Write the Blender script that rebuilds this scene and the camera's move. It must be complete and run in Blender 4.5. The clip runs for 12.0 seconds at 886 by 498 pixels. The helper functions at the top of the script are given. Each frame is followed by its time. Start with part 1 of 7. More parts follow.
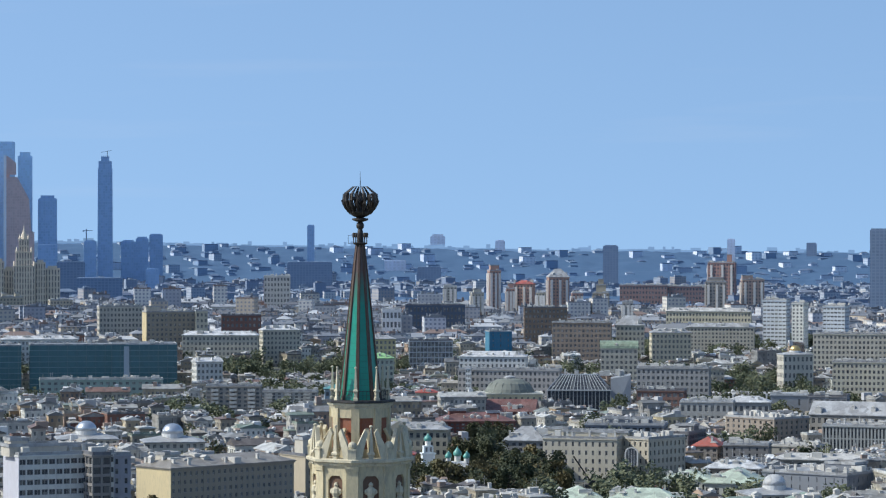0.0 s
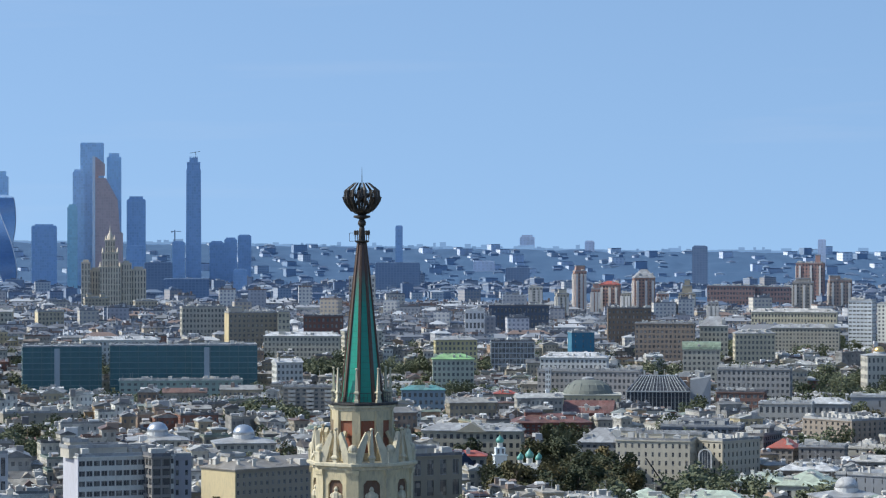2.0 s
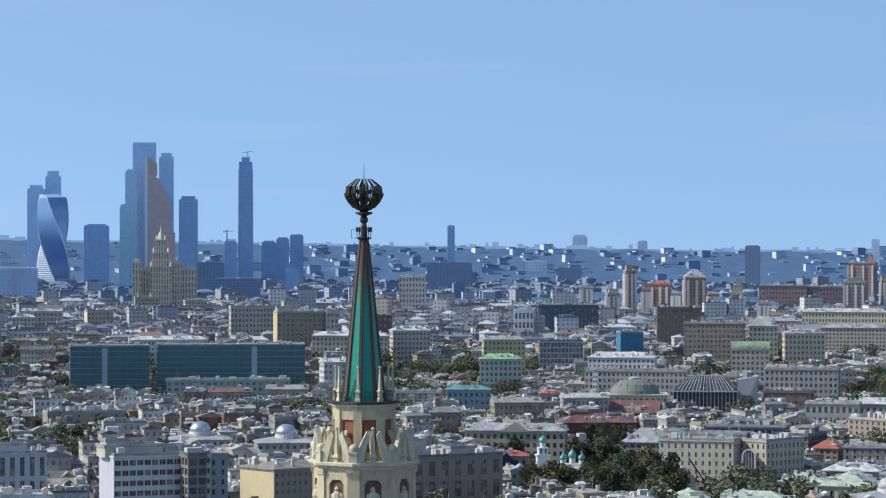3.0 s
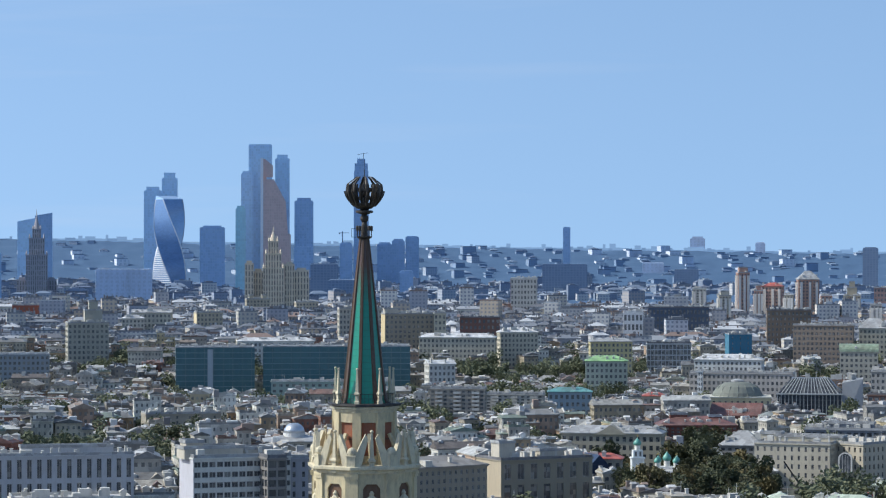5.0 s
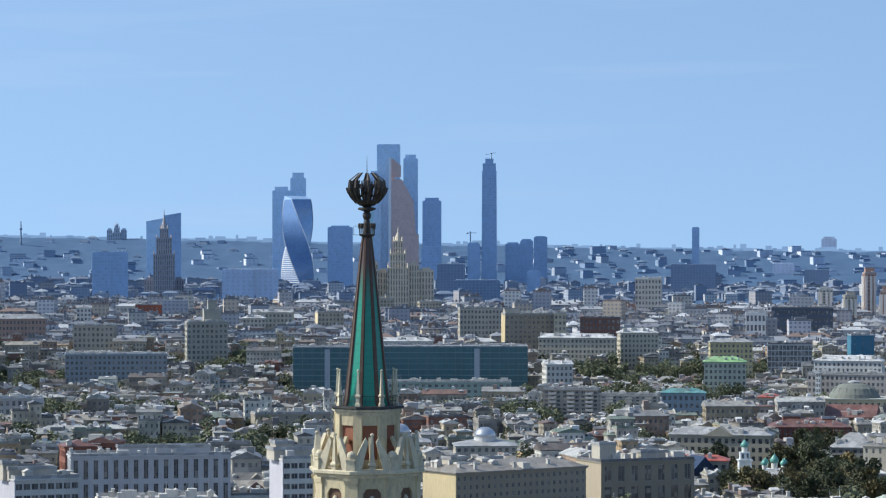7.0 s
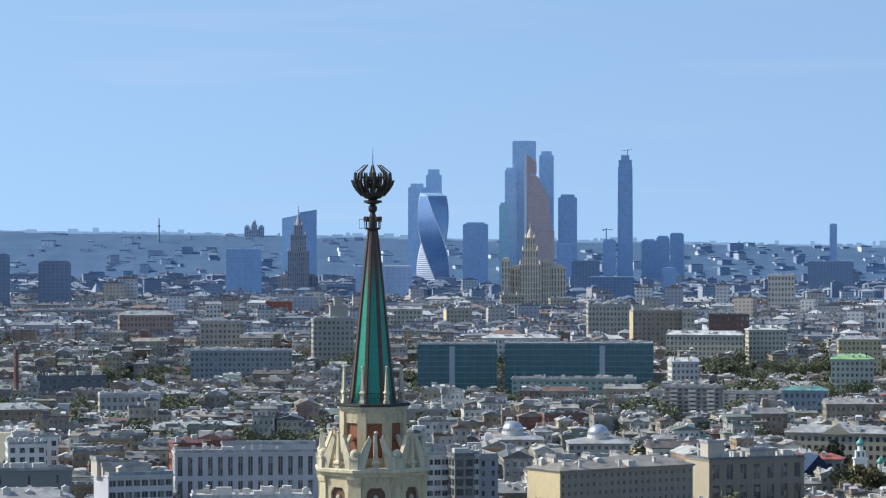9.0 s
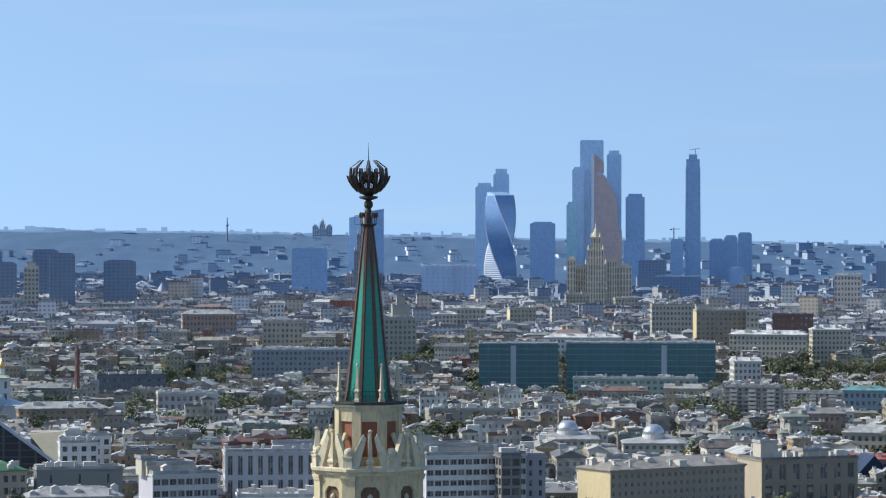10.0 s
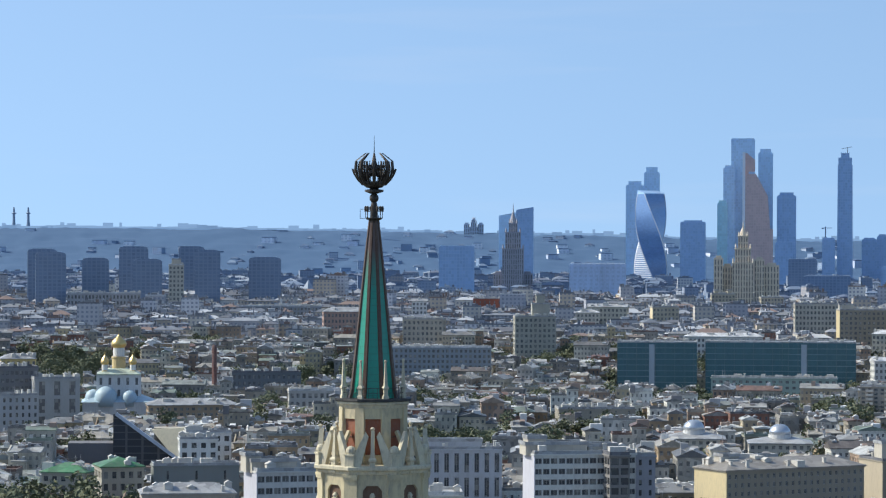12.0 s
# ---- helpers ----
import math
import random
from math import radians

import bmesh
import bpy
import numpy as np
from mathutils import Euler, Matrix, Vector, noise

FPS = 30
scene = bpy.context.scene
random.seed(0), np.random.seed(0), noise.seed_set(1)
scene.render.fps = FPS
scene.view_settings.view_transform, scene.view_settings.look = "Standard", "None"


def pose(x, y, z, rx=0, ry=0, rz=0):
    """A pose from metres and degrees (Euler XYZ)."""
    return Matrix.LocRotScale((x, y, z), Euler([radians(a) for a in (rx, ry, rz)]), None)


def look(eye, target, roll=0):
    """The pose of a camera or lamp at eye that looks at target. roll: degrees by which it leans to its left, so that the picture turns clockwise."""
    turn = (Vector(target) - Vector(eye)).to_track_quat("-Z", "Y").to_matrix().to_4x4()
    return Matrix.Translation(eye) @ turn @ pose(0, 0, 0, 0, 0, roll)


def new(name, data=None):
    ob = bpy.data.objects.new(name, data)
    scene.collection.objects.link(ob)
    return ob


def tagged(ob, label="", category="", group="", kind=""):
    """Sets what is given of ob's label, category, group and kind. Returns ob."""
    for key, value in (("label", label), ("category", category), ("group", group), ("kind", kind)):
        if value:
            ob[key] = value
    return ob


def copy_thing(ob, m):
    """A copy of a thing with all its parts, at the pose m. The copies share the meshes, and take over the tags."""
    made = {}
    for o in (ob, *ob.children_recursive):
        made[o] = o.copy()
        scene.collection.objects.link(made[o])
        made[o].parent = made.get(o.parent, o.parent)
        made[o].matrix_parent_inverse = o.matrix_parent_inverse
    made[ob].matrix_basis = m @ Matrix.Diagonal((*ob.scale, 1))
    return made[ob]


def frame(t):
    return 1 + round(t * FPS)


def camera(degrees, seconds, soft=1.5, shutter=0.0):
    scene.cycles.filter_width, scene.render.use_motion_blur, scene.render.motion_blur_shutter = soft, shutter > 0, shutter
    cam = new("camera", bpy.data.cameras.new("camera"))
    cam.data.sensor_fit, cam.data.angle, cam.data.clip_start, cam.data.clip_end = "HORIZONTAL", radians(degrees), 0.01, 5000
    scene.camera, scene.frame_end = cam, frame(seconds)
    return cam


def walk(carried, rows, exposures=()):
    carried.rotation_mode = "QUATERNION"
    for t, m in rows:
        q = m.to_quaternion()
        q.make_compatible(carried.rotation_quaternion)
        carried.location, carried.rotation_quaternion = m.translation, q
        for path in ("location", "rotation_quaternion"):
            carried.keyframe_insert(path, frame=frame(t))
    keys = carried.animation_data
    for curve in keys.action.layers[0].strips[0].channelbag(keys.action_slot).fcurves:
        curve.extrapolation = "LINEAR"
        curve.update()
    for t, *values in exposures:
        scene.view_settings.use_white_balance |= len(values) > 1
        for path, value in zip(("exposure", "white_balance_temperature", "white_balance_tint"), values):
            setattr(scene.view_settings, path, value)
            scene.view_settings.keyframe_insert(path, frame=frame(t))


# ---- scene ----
from math import sin, cos, pi, tan, atan2, hypot, floor

# ---- camera and flight ----
cam = camera(16.2, 12.0, soft=1.2)
ROWS = [
    (0, -51.128, -317.802, 105.200, 89.6692, -0.0632, -10.6631),
    (0.5, -48.733, -316.082, 105.103, 89.6904, -0.0447, -10.2818),
    (1, -46.065, -314.376, 105.046, 89.7047, -0.0301, -9.8351),
    (1.5, -43.325, -312.589, 104.984, 89.6955, -0.0207, -9.3860),
    (2, -40.470, -310.763, 104.865, 89.6843, -0.0175, -8.9116),
    (2.5, -37.581, -309.061, 104.708, 89.6731, -0.0159, -8.4213),
    (3, -34.640, -307.526, 104.543, 89.6838, -0.0172, -7.8817),
    (5, -21.933, -302.534, 104.261, 89.7174, -0.0280, -5.5930),
    (5.5, -18.676, -300.867, 104.196, 89.7388, -0.0297, -4.9740),
    (6, -15.320, -299.000, 104.123, 89.7398, -0.0353, -4.3329),
    (6.5, -11.907, -297.000, 104.077, 89.7282, -0.0448, -3.6918),
    (7, -8.552, -294.982, 104.033, 89.7196, -0.0515, -3.0609),
    (9, 4.549, -288.587, 103.706, 89.6632, -0.0310, -0.3898),
    (9.5, 7.890, -286.891, 103.545, 89.6460, -0.0376, 0.2280),
    (10, 11.530, -285.171, 103.395, 89.6544, -0.0530, 0.9438),
    (10.5, 14.859, -283.545, 103.277, 89.6517, -0.0792, 1.6238),
    (11, 18.336, -282.046, 103.155, 89.6308, -0.1142, 2.3623),
    (11.5, 21.789, -280.656, 103.088, 89.6230, -0.1589, 3.1146),
    (12, 25.240, -279.319, 103.053, 89.6188, -0.2100, 3.8930),
]
walk(cam, [(t, pose(x, y, z, rx, ry, rz)) for t, x, y, z, rx, ry, rz in ROWS], exposures=[(0.0, 0.38, 6530, 6), (5.0, 0.43, 6630, 6), (12.0, 0.53, 6850, 6)])

# ---- sky and sun ----
SUN_AZ, SUN_EL = 84.0, 41.0          # degrees left of straight ahead, and above the horizon
world = bpy.data.worlds.new("sky")
scene.world = world
world.use_nodes = True
wt = world.node_tree
sky = wt.nodes.new("ShaderNodeTexSky")
sky.sky_type = "NISHITA"
sky.sun_disc = False
sky.sun_elevation, sky.sun_rotation = radians(SUN_EL), radians(-SUN_AZ)
sky.altitude, sky.air_density, sky.dust_density, sky.ozone_density = 150, 1.0, 0.8, 3.0
wt.nodes["Background"].inputs["Strength"].default_value = 0.15
# a clear blue day: the deeper blue of the upper sky comes down close to the horizon
tc = wt.nodes.new("ShaderNodeTexCoord")
mul = wt.nodes.new("ShaderNodeVectorMath"); mul.operation = "MULTIPLY_ADD"
mul.inputs[1].default_value, mul.inputs[2].default_value = (1, 1, 0.95), (0, 0, 0.265)
nrm = wt.nodes.new("ShaderNodeVectorMath"); nrm.operation = "NORMALIZE"
wt.links.new(tc.outputs["Generated"], mul.inputs[0])
wt.links.new(mul.outputs[0], nrm.inputs[0])
wt.links.new(nrm.outputs[0], sky.inputs[0])
# thin wisps of high cloud
wm = wt.nodes.new("ShaderNodeMapping")
wm.inputs["Scale"].default_value = (3.0, 3.0, 40.0)
wn = wt.nodes.new("ShaderNodeTexNoise")
wn.inputs["Scale"].default_value, wn.inputs["Detail"].default_value = 1.6, 5.0
wr = wt.nodes.new("ShaderNodeMapRange")
for i, v in enumerate((0.60, 0.85, 0.0, 0.16)):
    wr.inputs[i + 1].default_value = v
wx = wt.nodes.new("ShaderNodeMix")
wx.data_type = "RGBA"
wx.inputs[7].default_value = (3.6, 3.7, 4.3, 1)
wt.links.new(tc.outputs["Generated"], wm.inputs[0])
wt.links.new(wm.outputs[0], wn.inputs["Vector"])
wt.links.new(wn.outputs[0], wr.inputs[0])
wt.links.new(wr.outputs[0], wx.inputs[0])
wt.links.new(sky.outputs[0], wx.inputs[6])
wt.links.new(wx.outputs[2], wt.nodes["Background"].inputs[0])

sun = new("sun", bpy.data.lights.new("sun", "SUN"))
sun.data.energy, sun.data.angle, sun.data.color = 3.2, radians(0.55), (1.0, 0.97, 0.91)
sun_dir = Vector((-sin(radians(SUN_AZ)) * cos(radians(SUN_EL)), cos(radians(SUN_AZ)) * cos(radians(SUN_EL)), sin(radians(SUN_EL))))
sun.matrix_world = look(sun_dir * 500 + Vector((0, 0, 200)), (0, 0, 200))

# ---- materials ----


def nodes_of(name, rough=0.8, metal=0.0):
    m = bpy.data.materials.new(name)
    m.use_nodes = True
    b = m.node_tree.nodes["Principled BSDF"]
    b.inputs["Roughness"].default_value, b.inputs["Metallic"].default_value = rough, metal
    return m, m.node_tree, b


def nd(nt, kind, **kw):
    n = nt.nodes.new(kind)
    for k, v in kw.items():
        n.inputs[k].default_value = v
    return n


def mixc(nt, fac, a, b, mode="MIX"):
    n = nt.nodes.new("ShaderNodeMix")
    n.data_type, n.blend_type = "RGBA", mode
    for sock, v in ((n.inputs[0], fac), (n.inputs[6], a), (n.inputs[7], b)):
        if isinstance(v, (int, float)):
            sock.default_value = v
        elif isinstance(v, tuple):
            sock.default_value = (*v, 1)
        else:
            nt.links.new(v, sock)
    return n.outputs[2]


def maths(nt, op, a, b=0.0):
    n = nt.nodes.new("ShaderNodeMath")
    n.operation = op
    for sock, v in zip(n.inputs, (a, b)):
        if isinstance(v, (int, float)):
            sock.default_value = v
        else:
            nt.links.new(v, sock)
    return n.outputs[0]


def palette(nt, value, colours):
    n = nt.nodes.new("ShaderNodeValToRGB")
    n.color_ramp.interpolation = "CONSTANT"
    e = n.color_ramp.elements
    while len(e) < len(colours):
        e.new(0.5)
    for i, c in enumerate(colours):
        e[i].position = i / len(colours)
        e[i].color = (*c, 1)
    nt.links.new(value, n.inputs[0])
    return n.outputs[0]


def dirt(nt, b, colour, coarse=0.08, fine=1.3, amount=0.35, bump=0.15, streak=True, patch=0.0):
    """Stains and grain at two sizes, and a fine relief, over a colour."""
    geo = nt.nodes.new("ShaderNodeNewGeometry")
    mp = nd(nt, "ShaderNodeMapping")
    mp.inputs["Scale"].default_value = (1, 1, 0.35 if streak else 1)
    nt.links.new(geo.outputs["Position"], mp.inputs[0])
    n1 = nd(nt, "ShaderNodeTexNoise", Scale=coarse, Detail=4.0, Roughness=0.65)
    n2 = nd(nt, "ShaderNodeTexNoise", Scale=fine, Detail=5.0, Roughness=0.7)
    nt.links.new(mp.outputs[0], n1.inputs["Vector"])
    nt.links.new(mp.outputs[0], n2.inputs["Vector"])
    f = maths(nt, "MULTIPLY", maths(nt, "SUBTRACT", n1.outputs[0], 0.35), 2.2)
    g = maths(nt, "MULTIPLY", maths(nt, "SUBTRACT", n2.outputs[0], 0.48), 5.0)
    a = nt.nodes.new("ShaderNodeClamp"); nt.links.new(f, a.inputs[0])
    c = nt.nodes.new("ShaderNodeClamp"); nt.links.new(g, c.inputs[0])
    col = mixc(nt, maths(nt, "MULTIPLY", a.outputs[0], amount), colour, (0.16, 0.14, 0.12))
    col = mixc(nt, maths(nt, "MULTIPLY", c.outputs[0], amount * 0.8), col, (0.22, 0.2, 0.18))
    if patch:
        vo = nd(nt, "ShaderNodeTexVoronoi", Scale=patch)
        nt.links.new(geo.outputs["Position"], vo.inputs["Vector"])
        col = mixc(nt, 0.9, col, maths(nt, "ADD", maths(nt, "MULTIPLY", vo.outputs["Color"], 0.75), 0.62), "MULTIPLY")
    nt.links.new(col, b.inputs["Base Color"])
    bp = nd(nt, "ShaderNodeBump", Strength=bump, Distance=0.15)
    nt.links.new(n2.outputs[0], bp.inputs["Height"])
    nt.links.new(bp.outputs[0], b.inputs["Normal"])
    return col


def surface(name, colour, rough=0.85, metal=0.0, coarse=0.08, fine=1.3, amount=0.3, bump=0.15):
    m, nt, b = nodes_of(name, rough, metal)
    dirt(nt, b, colour, coarse, fine, amount, bump)
    return m


def varied(name, colours, rough=0.85, island=False, amount=0.3, fine=1.3, attribute="", patch=0.0):
    m, nt, b = nodes_of(name, rough)
    if attribute:
        at = nt.nodes.new("ShaderNodeAttribute")
        at.attribute_name = attribute
        dirt(nt, b, palette(nt, at.outputs["Fac"], colours), 0.09, fine, amount, patch=patch)
        return m
    src = nt.nodes.new("ShaderNodeNewGeometry").outputs["Random Per Island"] if island else nt.nodes.new("ShaderNodeObjectInfo").outputs["Random"]
    dirt(nt, b, palette(nt, src, colours), 0.09, fine, amount, patch=patch)
    return m


def glazing(name, colour, rough=0.12, lit=0.35, cell=(1.4, 1.4, 1.6)):
    """Window glass with blinds and rooms of different depth behind the panes."""
    m, nt, b = nodes_of(name, rough)
    geo = nt.nodes.new("ShaderNodeNewGeometry")
    mp = nd(nt, "ShaderNodeMapping"); mp.inputs["Scale"].default_value = tuple(1 / c for c in cell)
    nt.links.new(geo.outputs["Position"], mp.inputs[0])
    v = nt.nodes.new("ShaderNodeTexWhiteNoise")
    fl = nt.nodes.new("ShaderNodeVectorMath"); fl.operation = "FLOOR"
    nt.links.new(mp.outputs[0], fl.inputs[0]); nt.links.new(fl.outputs[0], v.inputs[0])
    f = maths(nt, "MULTIPLY", maths(nt, "POWER", v.outputs[0], 3.0), lit)
    nt.links.new(mixc(nt, f, colour, (0.6, 0.58, 0.52)), b.inputs["Base Color"])
    b.inputs["Specular IOR Level"].default_value = 0.7
    return m


def curtain_wall(name, glass_col, frame_col, bay=3.0, storey=3.6, line=0.16, rough=0.2, spec=0.5, band=0.0, metal=0.0):
    """Curtain wall: panes between floor edges and mullions, each pane a little different."""
    m, nt, b = nodes_of(name, rough, metal)
    geo = nt.nodes.new("ShaderNodeNewGeometry")
    cr = nt.nodes.new("ShaderNodeVectorMath"); cr.operation = "CROSS_PRODUCT"
    nt.links.new(geo.outputs["True Normal"], cr.inputs[0]); cr.inputs[1].default_value = (0, 0, 1)
    dt = nt.nodes.new("ShaderNodeVectorMath"); dt.operation = "DOT_PRODUCT"
    nt.links.new(cr.outputs[0], dt.inputs[0]); nt.links.new(geo.outputs["Position"], dt.inputs[1])
    sp = nt.nodes.new("ShaderNodeSeparateXYZ"); nt.links.new(geo.outputs["Position"], sp.inputs[0])
    u, v = maths(nt, "DIVIDE", dt.outputs["Value"], bay), maths(nt, "DIVIDE", sp.outputs[2], storey)
    mu = maths(nt, "LESS_THAN", maths(nt, "FRACT", u), line)
    mv = maths(nt, "LESS_THAN", maths(nt, "FRACT", v), line + band)
    cb = nt.nodes.new("ShaderNodeCombineXYZ")
    nt.links.new(maths(nt, "FLOOR", u), cb.inputs[0]); nt.links.new(maths(nt, "FLOOR", v), cb.inputs[1])
    wn = nt.nodes.new("ShaderNodeTexWhiteNoise"); nt.links.new(cb.outputs[0], wn.inputs[0])
    ns = nd(nt, "ShaderNodeTexNoise", Scale=0.02, Detail=3.0); nt.links.new(geo.outputs["Position"], ns.inputs["Vector"])
    g2 = tuple(c * 0.55 for c in glass_col)
    col = mixc(nt, maths(nt, "MULTIPLY", wn.outputs[0], 0.5), glass_col, g2)
    col = mixc(nt, maths(nt, "MULTIPLY", ns.outputs[0], 0.5), col, tuple(min(1, c * 1.5) for c in glass_col))
    col = mixc(nt, maths(nt, "MAXIMUM", mu, mv), col, frame_col)
    nt.links.new(col, b.inputs["Base Color"])
    b.inputs["Specular IOR Level"].default_value = spec
    return m


def far_facade(name, walls, pane, bay=3.4, storey=3.3, wu=0.5, wv=0.5):
    """Plastered or panelled fronts of distant houses, with their window openings."""
    m, nt, b = nodes_of(name, 0.8)
    geo = nt.nodes.new("ShaderNodeNewGeometry")
    cr = nt.nodes.new("ShaderNodeVectorMath"); cr.operation = "CROSS_PRODUCT"
    nt.links.new(geo.outputs["True Normal"], cr.inputs[0]); cr.inputs[1].default_value = (0, 0, 1)
    dt = nt.nodes.new("ShaderNodeVectorMath"); dt.operation = "DOT_PRODUCT"
    nt.links.new(cr.outputs[0], dt.inputs[0]); nt.links.new(geo.outputs["Position"], dt.inputs[1])
    sp = nt.nodes.new("ShaderNodeSeparateXYZ"); nt.links.new(geo.outputs["Position"], sp.inputs[0])
    nz = nt.nodes.new("ShaderNodeSeparateXYZ"); nt.links.new(geo.outputs["True Normal"], nz.inputs[0])
    u, v = maths(nt, "DIVIDE", dt.outputs["Value"], bay), maths(nt, "DIVIDE", sp.outputs[2], storey)
    mu = maths(nt, "LESS_THAN", maths(nt, "FRACT", u), wu)
    mv = maths(nt, "LESS_THAN", maths(nt, "FRACT", v), wv)
    side = maths(nt, "LESS_THAN", maths(nt, "ABSOLUTE", nz.outputs[2]), 0.5)
    win = maths(nt, "MULTIPLY", maths(nt, "MULTIPLY", mu, mv), side)
    col = palette(nt, geo.outputs["Random Per Island"], walls)
    col = mixc(nt, maths(nt, "MULTIPLY", win, 0.85), col, pane)
    dirt(nt, b, col, 0.05, 0.5, 0.3, 0.05)
    return m


M = {}
M["stone"] = surface("cream_stone", (0.62, 0.53, 0.33), 0.8, coarse=0.45, fine=2.6, amount=0.6)
M["stone_pale"] = surface("pale_stone", (0.68, 0.61, 0.43), 0.8, coarse=0.6, fine=3.2, amount=0.55)
M["bronze"] = surface("dark_bronze", (0.034, 0.027, 0.021), 0.5, 0.4, coarse=1.5, fine=9, amount=0.4)
M["rib"] = surface("brown_copper_rib", (0.10, 0.055, 0.035), 0.5, 0.4, coarse=0.8, fine=6, amount=0.3)
M["red_panel"] = surface("brick_red_panel", (0.30, 0.09, 0.04), 0.8, coarse=0.8, fine=6, amount=0.35)
M["niche_brown"] = surface("brown_niche_plaster", (0.16, 0.085, 0.05), 0.85, coarse=0.8, fine=6, amount=0.3)
M["dark_glass"] = curtain_wall("dark_grey_glass", (0.035, 0.04, 0.05), (0.10, 0.105, 0.11), 6.0, 2.6, 0.14, 0.35, 0.4)
M["iron"] = surface("black_iron", (0.03, 0.032, 0.035), 0.6, 0.3)
M["gold"] = surface("gilded_metal", (0.78, 0.55, 0.22), 0.35, 0.8, coarse=0.4, fine=3, amount=0.12)


def green_tent():
    m, nt, b = nodes_of("green_glazed_tent", 0.28)
    geo = nt.nodes.new("ShaderNodeNewGeometry")
    sp = nt.nodes.new("ShaderNodeSeparateXYZ"); nt.links.new(geo.outputs["Position"], sp.inputs[0])
    n = nd(nt, "ShaderNodeTexNoise", Scale=0.9, Detail=5.0, Roughness=0.7); nt.links.new(geo.outputs["Position"], n.inputs["Vector"])
    w = maths(nt, "ADD", sp.outputs[2], maths(nt, "MULTIPLY", n.outputs[0], 2.5))
    top = nt.nodes.new("ShaderNodeMapRange")
    nt.links.new(w, top.inputs[0])
    for i, v in enumerate((98.6, 102.6, 0.0, 1.0)):
        top.inputs[i + 1].default_value = v
    seam = maths(nt, "LESS_THAN", maths(nt, "FRACT", maths(nt, "DIVIDE", sp.outputs[2], 0.62)), 0.06)
    col = mixc(nt, maths(nt, "MULTIPLY", n.outputs[0], 0.8), (0.0, 0.20, 0.125), (0.015, 0.36, 0.25))
    col = mixc(nt, maths(nt, "MULTIPLY", seam, 0.5), col, (0.01, 0.08, 0.06))
    col = mixc(nt, top.outputs[0], col, (0.10, 0.055, 0.04))
    nt.links.new(col, b.inputs["Base Color"])
    b.inputs["Specular IOR Level"].default_value = 0.6
    bp = nd(nt, "ShaderNodeBump", Strength=0.25, Distance=0.05); nt.links.new(n.outputs[0], bp.inputs["Height"]); nt.links.new(bp.outputs[0], b.inputs["Normal"])
    return m


M["tent"] = green_tent()
WALLS = [(0.402, 0.347, 0.251), (0.499, 0.451, 0.348), (0.335, 0.309, 0.251), (0.557, 0.526, 0.434), (0.422, 0.309, 0.190), (0.288, 0.282, 0.261), (0.480, 0.413, 0.261),
         (0.365, 0.263, 0.190), (0.441, 0.422, 0.374), (0.249, 0.224, 0.190), (0.595, 0.572, 0.514), (0.346, 0.300, 0.208), (0.259, 0.122, 0.087), (0.402, 0.375, 0.304), (0.212, 0.215, 0.208), (0.700, 0.690, 0.620)]
ROOFS = [(0.280, 0.285, 0.275), (0.403, 0.410, 0.393), (0.194, 0.201, 0.200), (0.116, 0.123, 0.125), (0.36, 0.33, 0.27), (0.481, 0.486, 0.462), (0.25, 0.20, 0.155), (0.256, 0.285, 0.262),
         (0.170, 0.092, 0.068), (0.330, 0.325, 0.300), (0.148, 0.155, 0.157), (0.20, 0.26, 0.21), (0.40, 0.37, 0.31), (0.232, 0.239, 0.239), (0.105, 0.09, 0.08), (0.612, 0.621, 0.594)]
M["wall"] = varied("plastered_wall", WALLS, 0.85, amount=0.4, patch=0.22)
M["roof"] = varied("sheet_metal_roof", ROOFS, 0.5, amount=0.65, fine=0.7, patch=0.45)
M["row_wall"] = varied("plastered_wall_of_rows", WALLS, 0.85, amount=0.4, attribute="house", patch=0.22)
M["row_roof"] = varied("sheet_metal_roof_of_rows", ROOFS, 0.5, amount=0.65, fine=0.7, attribute="house", patch=0.45)
M["clutter"] = varied("roof_fittings", [(0.5, 0.5, 0.5), (0.74, 0.74, 0.72), (0.30, 0.29, 0.28), (0.34, 0.25, 0.20), (0.60, 0.58, 0.53), (0.14, 0.14, 0.15), (0.42, 0.42, 0.42), (0.66, 0.66, 0.65)], 0.7, island=True)
M["glass"] = glazing("window_glass", (0.13, 0.135, 0.14), lit=0.5)
M["office_glass"] = glazing("dark_office_glass", (0.055, 0.06, 0.068), lit=0.35)
M["far_wall"] = far_facade("distant_house_fronts", [(0.56, 0.53, 0.47), (0.66, 0.62, 0.54), (0.48, 0.49, 0.51), (0.74, 0.71, 0.66), (0.42, 0.42, 0.44), (0.58, 0.49, 0.38), (0.62, 0.63, 0.66), (0.40, 0.43, 0.49)], (0.22, 0.25, 0.31))
M["far_roof"] = varied("distant_roofs", [(0.21, 0.23, 0.26), (0.32, 0.34, 0.37), (0.15, 0.17, 0.20), (0.24, 0.25, 0.26), (0.52, 0.54, 0.56), (0.14, 0.15, 0.17), (0.24, 0.17, 0.14)], 0.55, island=True)
# Roof colours of the next two hold a painted blue haze.
M["far_roof_hazed"] = varied("haze_blue_district_roofs", [(0.13, 0.18, 0.26), (0.18, 0.24, 0.33), (0.11, 0.15, 0.23), (0.16, 0.19, 0.25), (0.36, 0.41, 0.47)], 0.6, island=True)
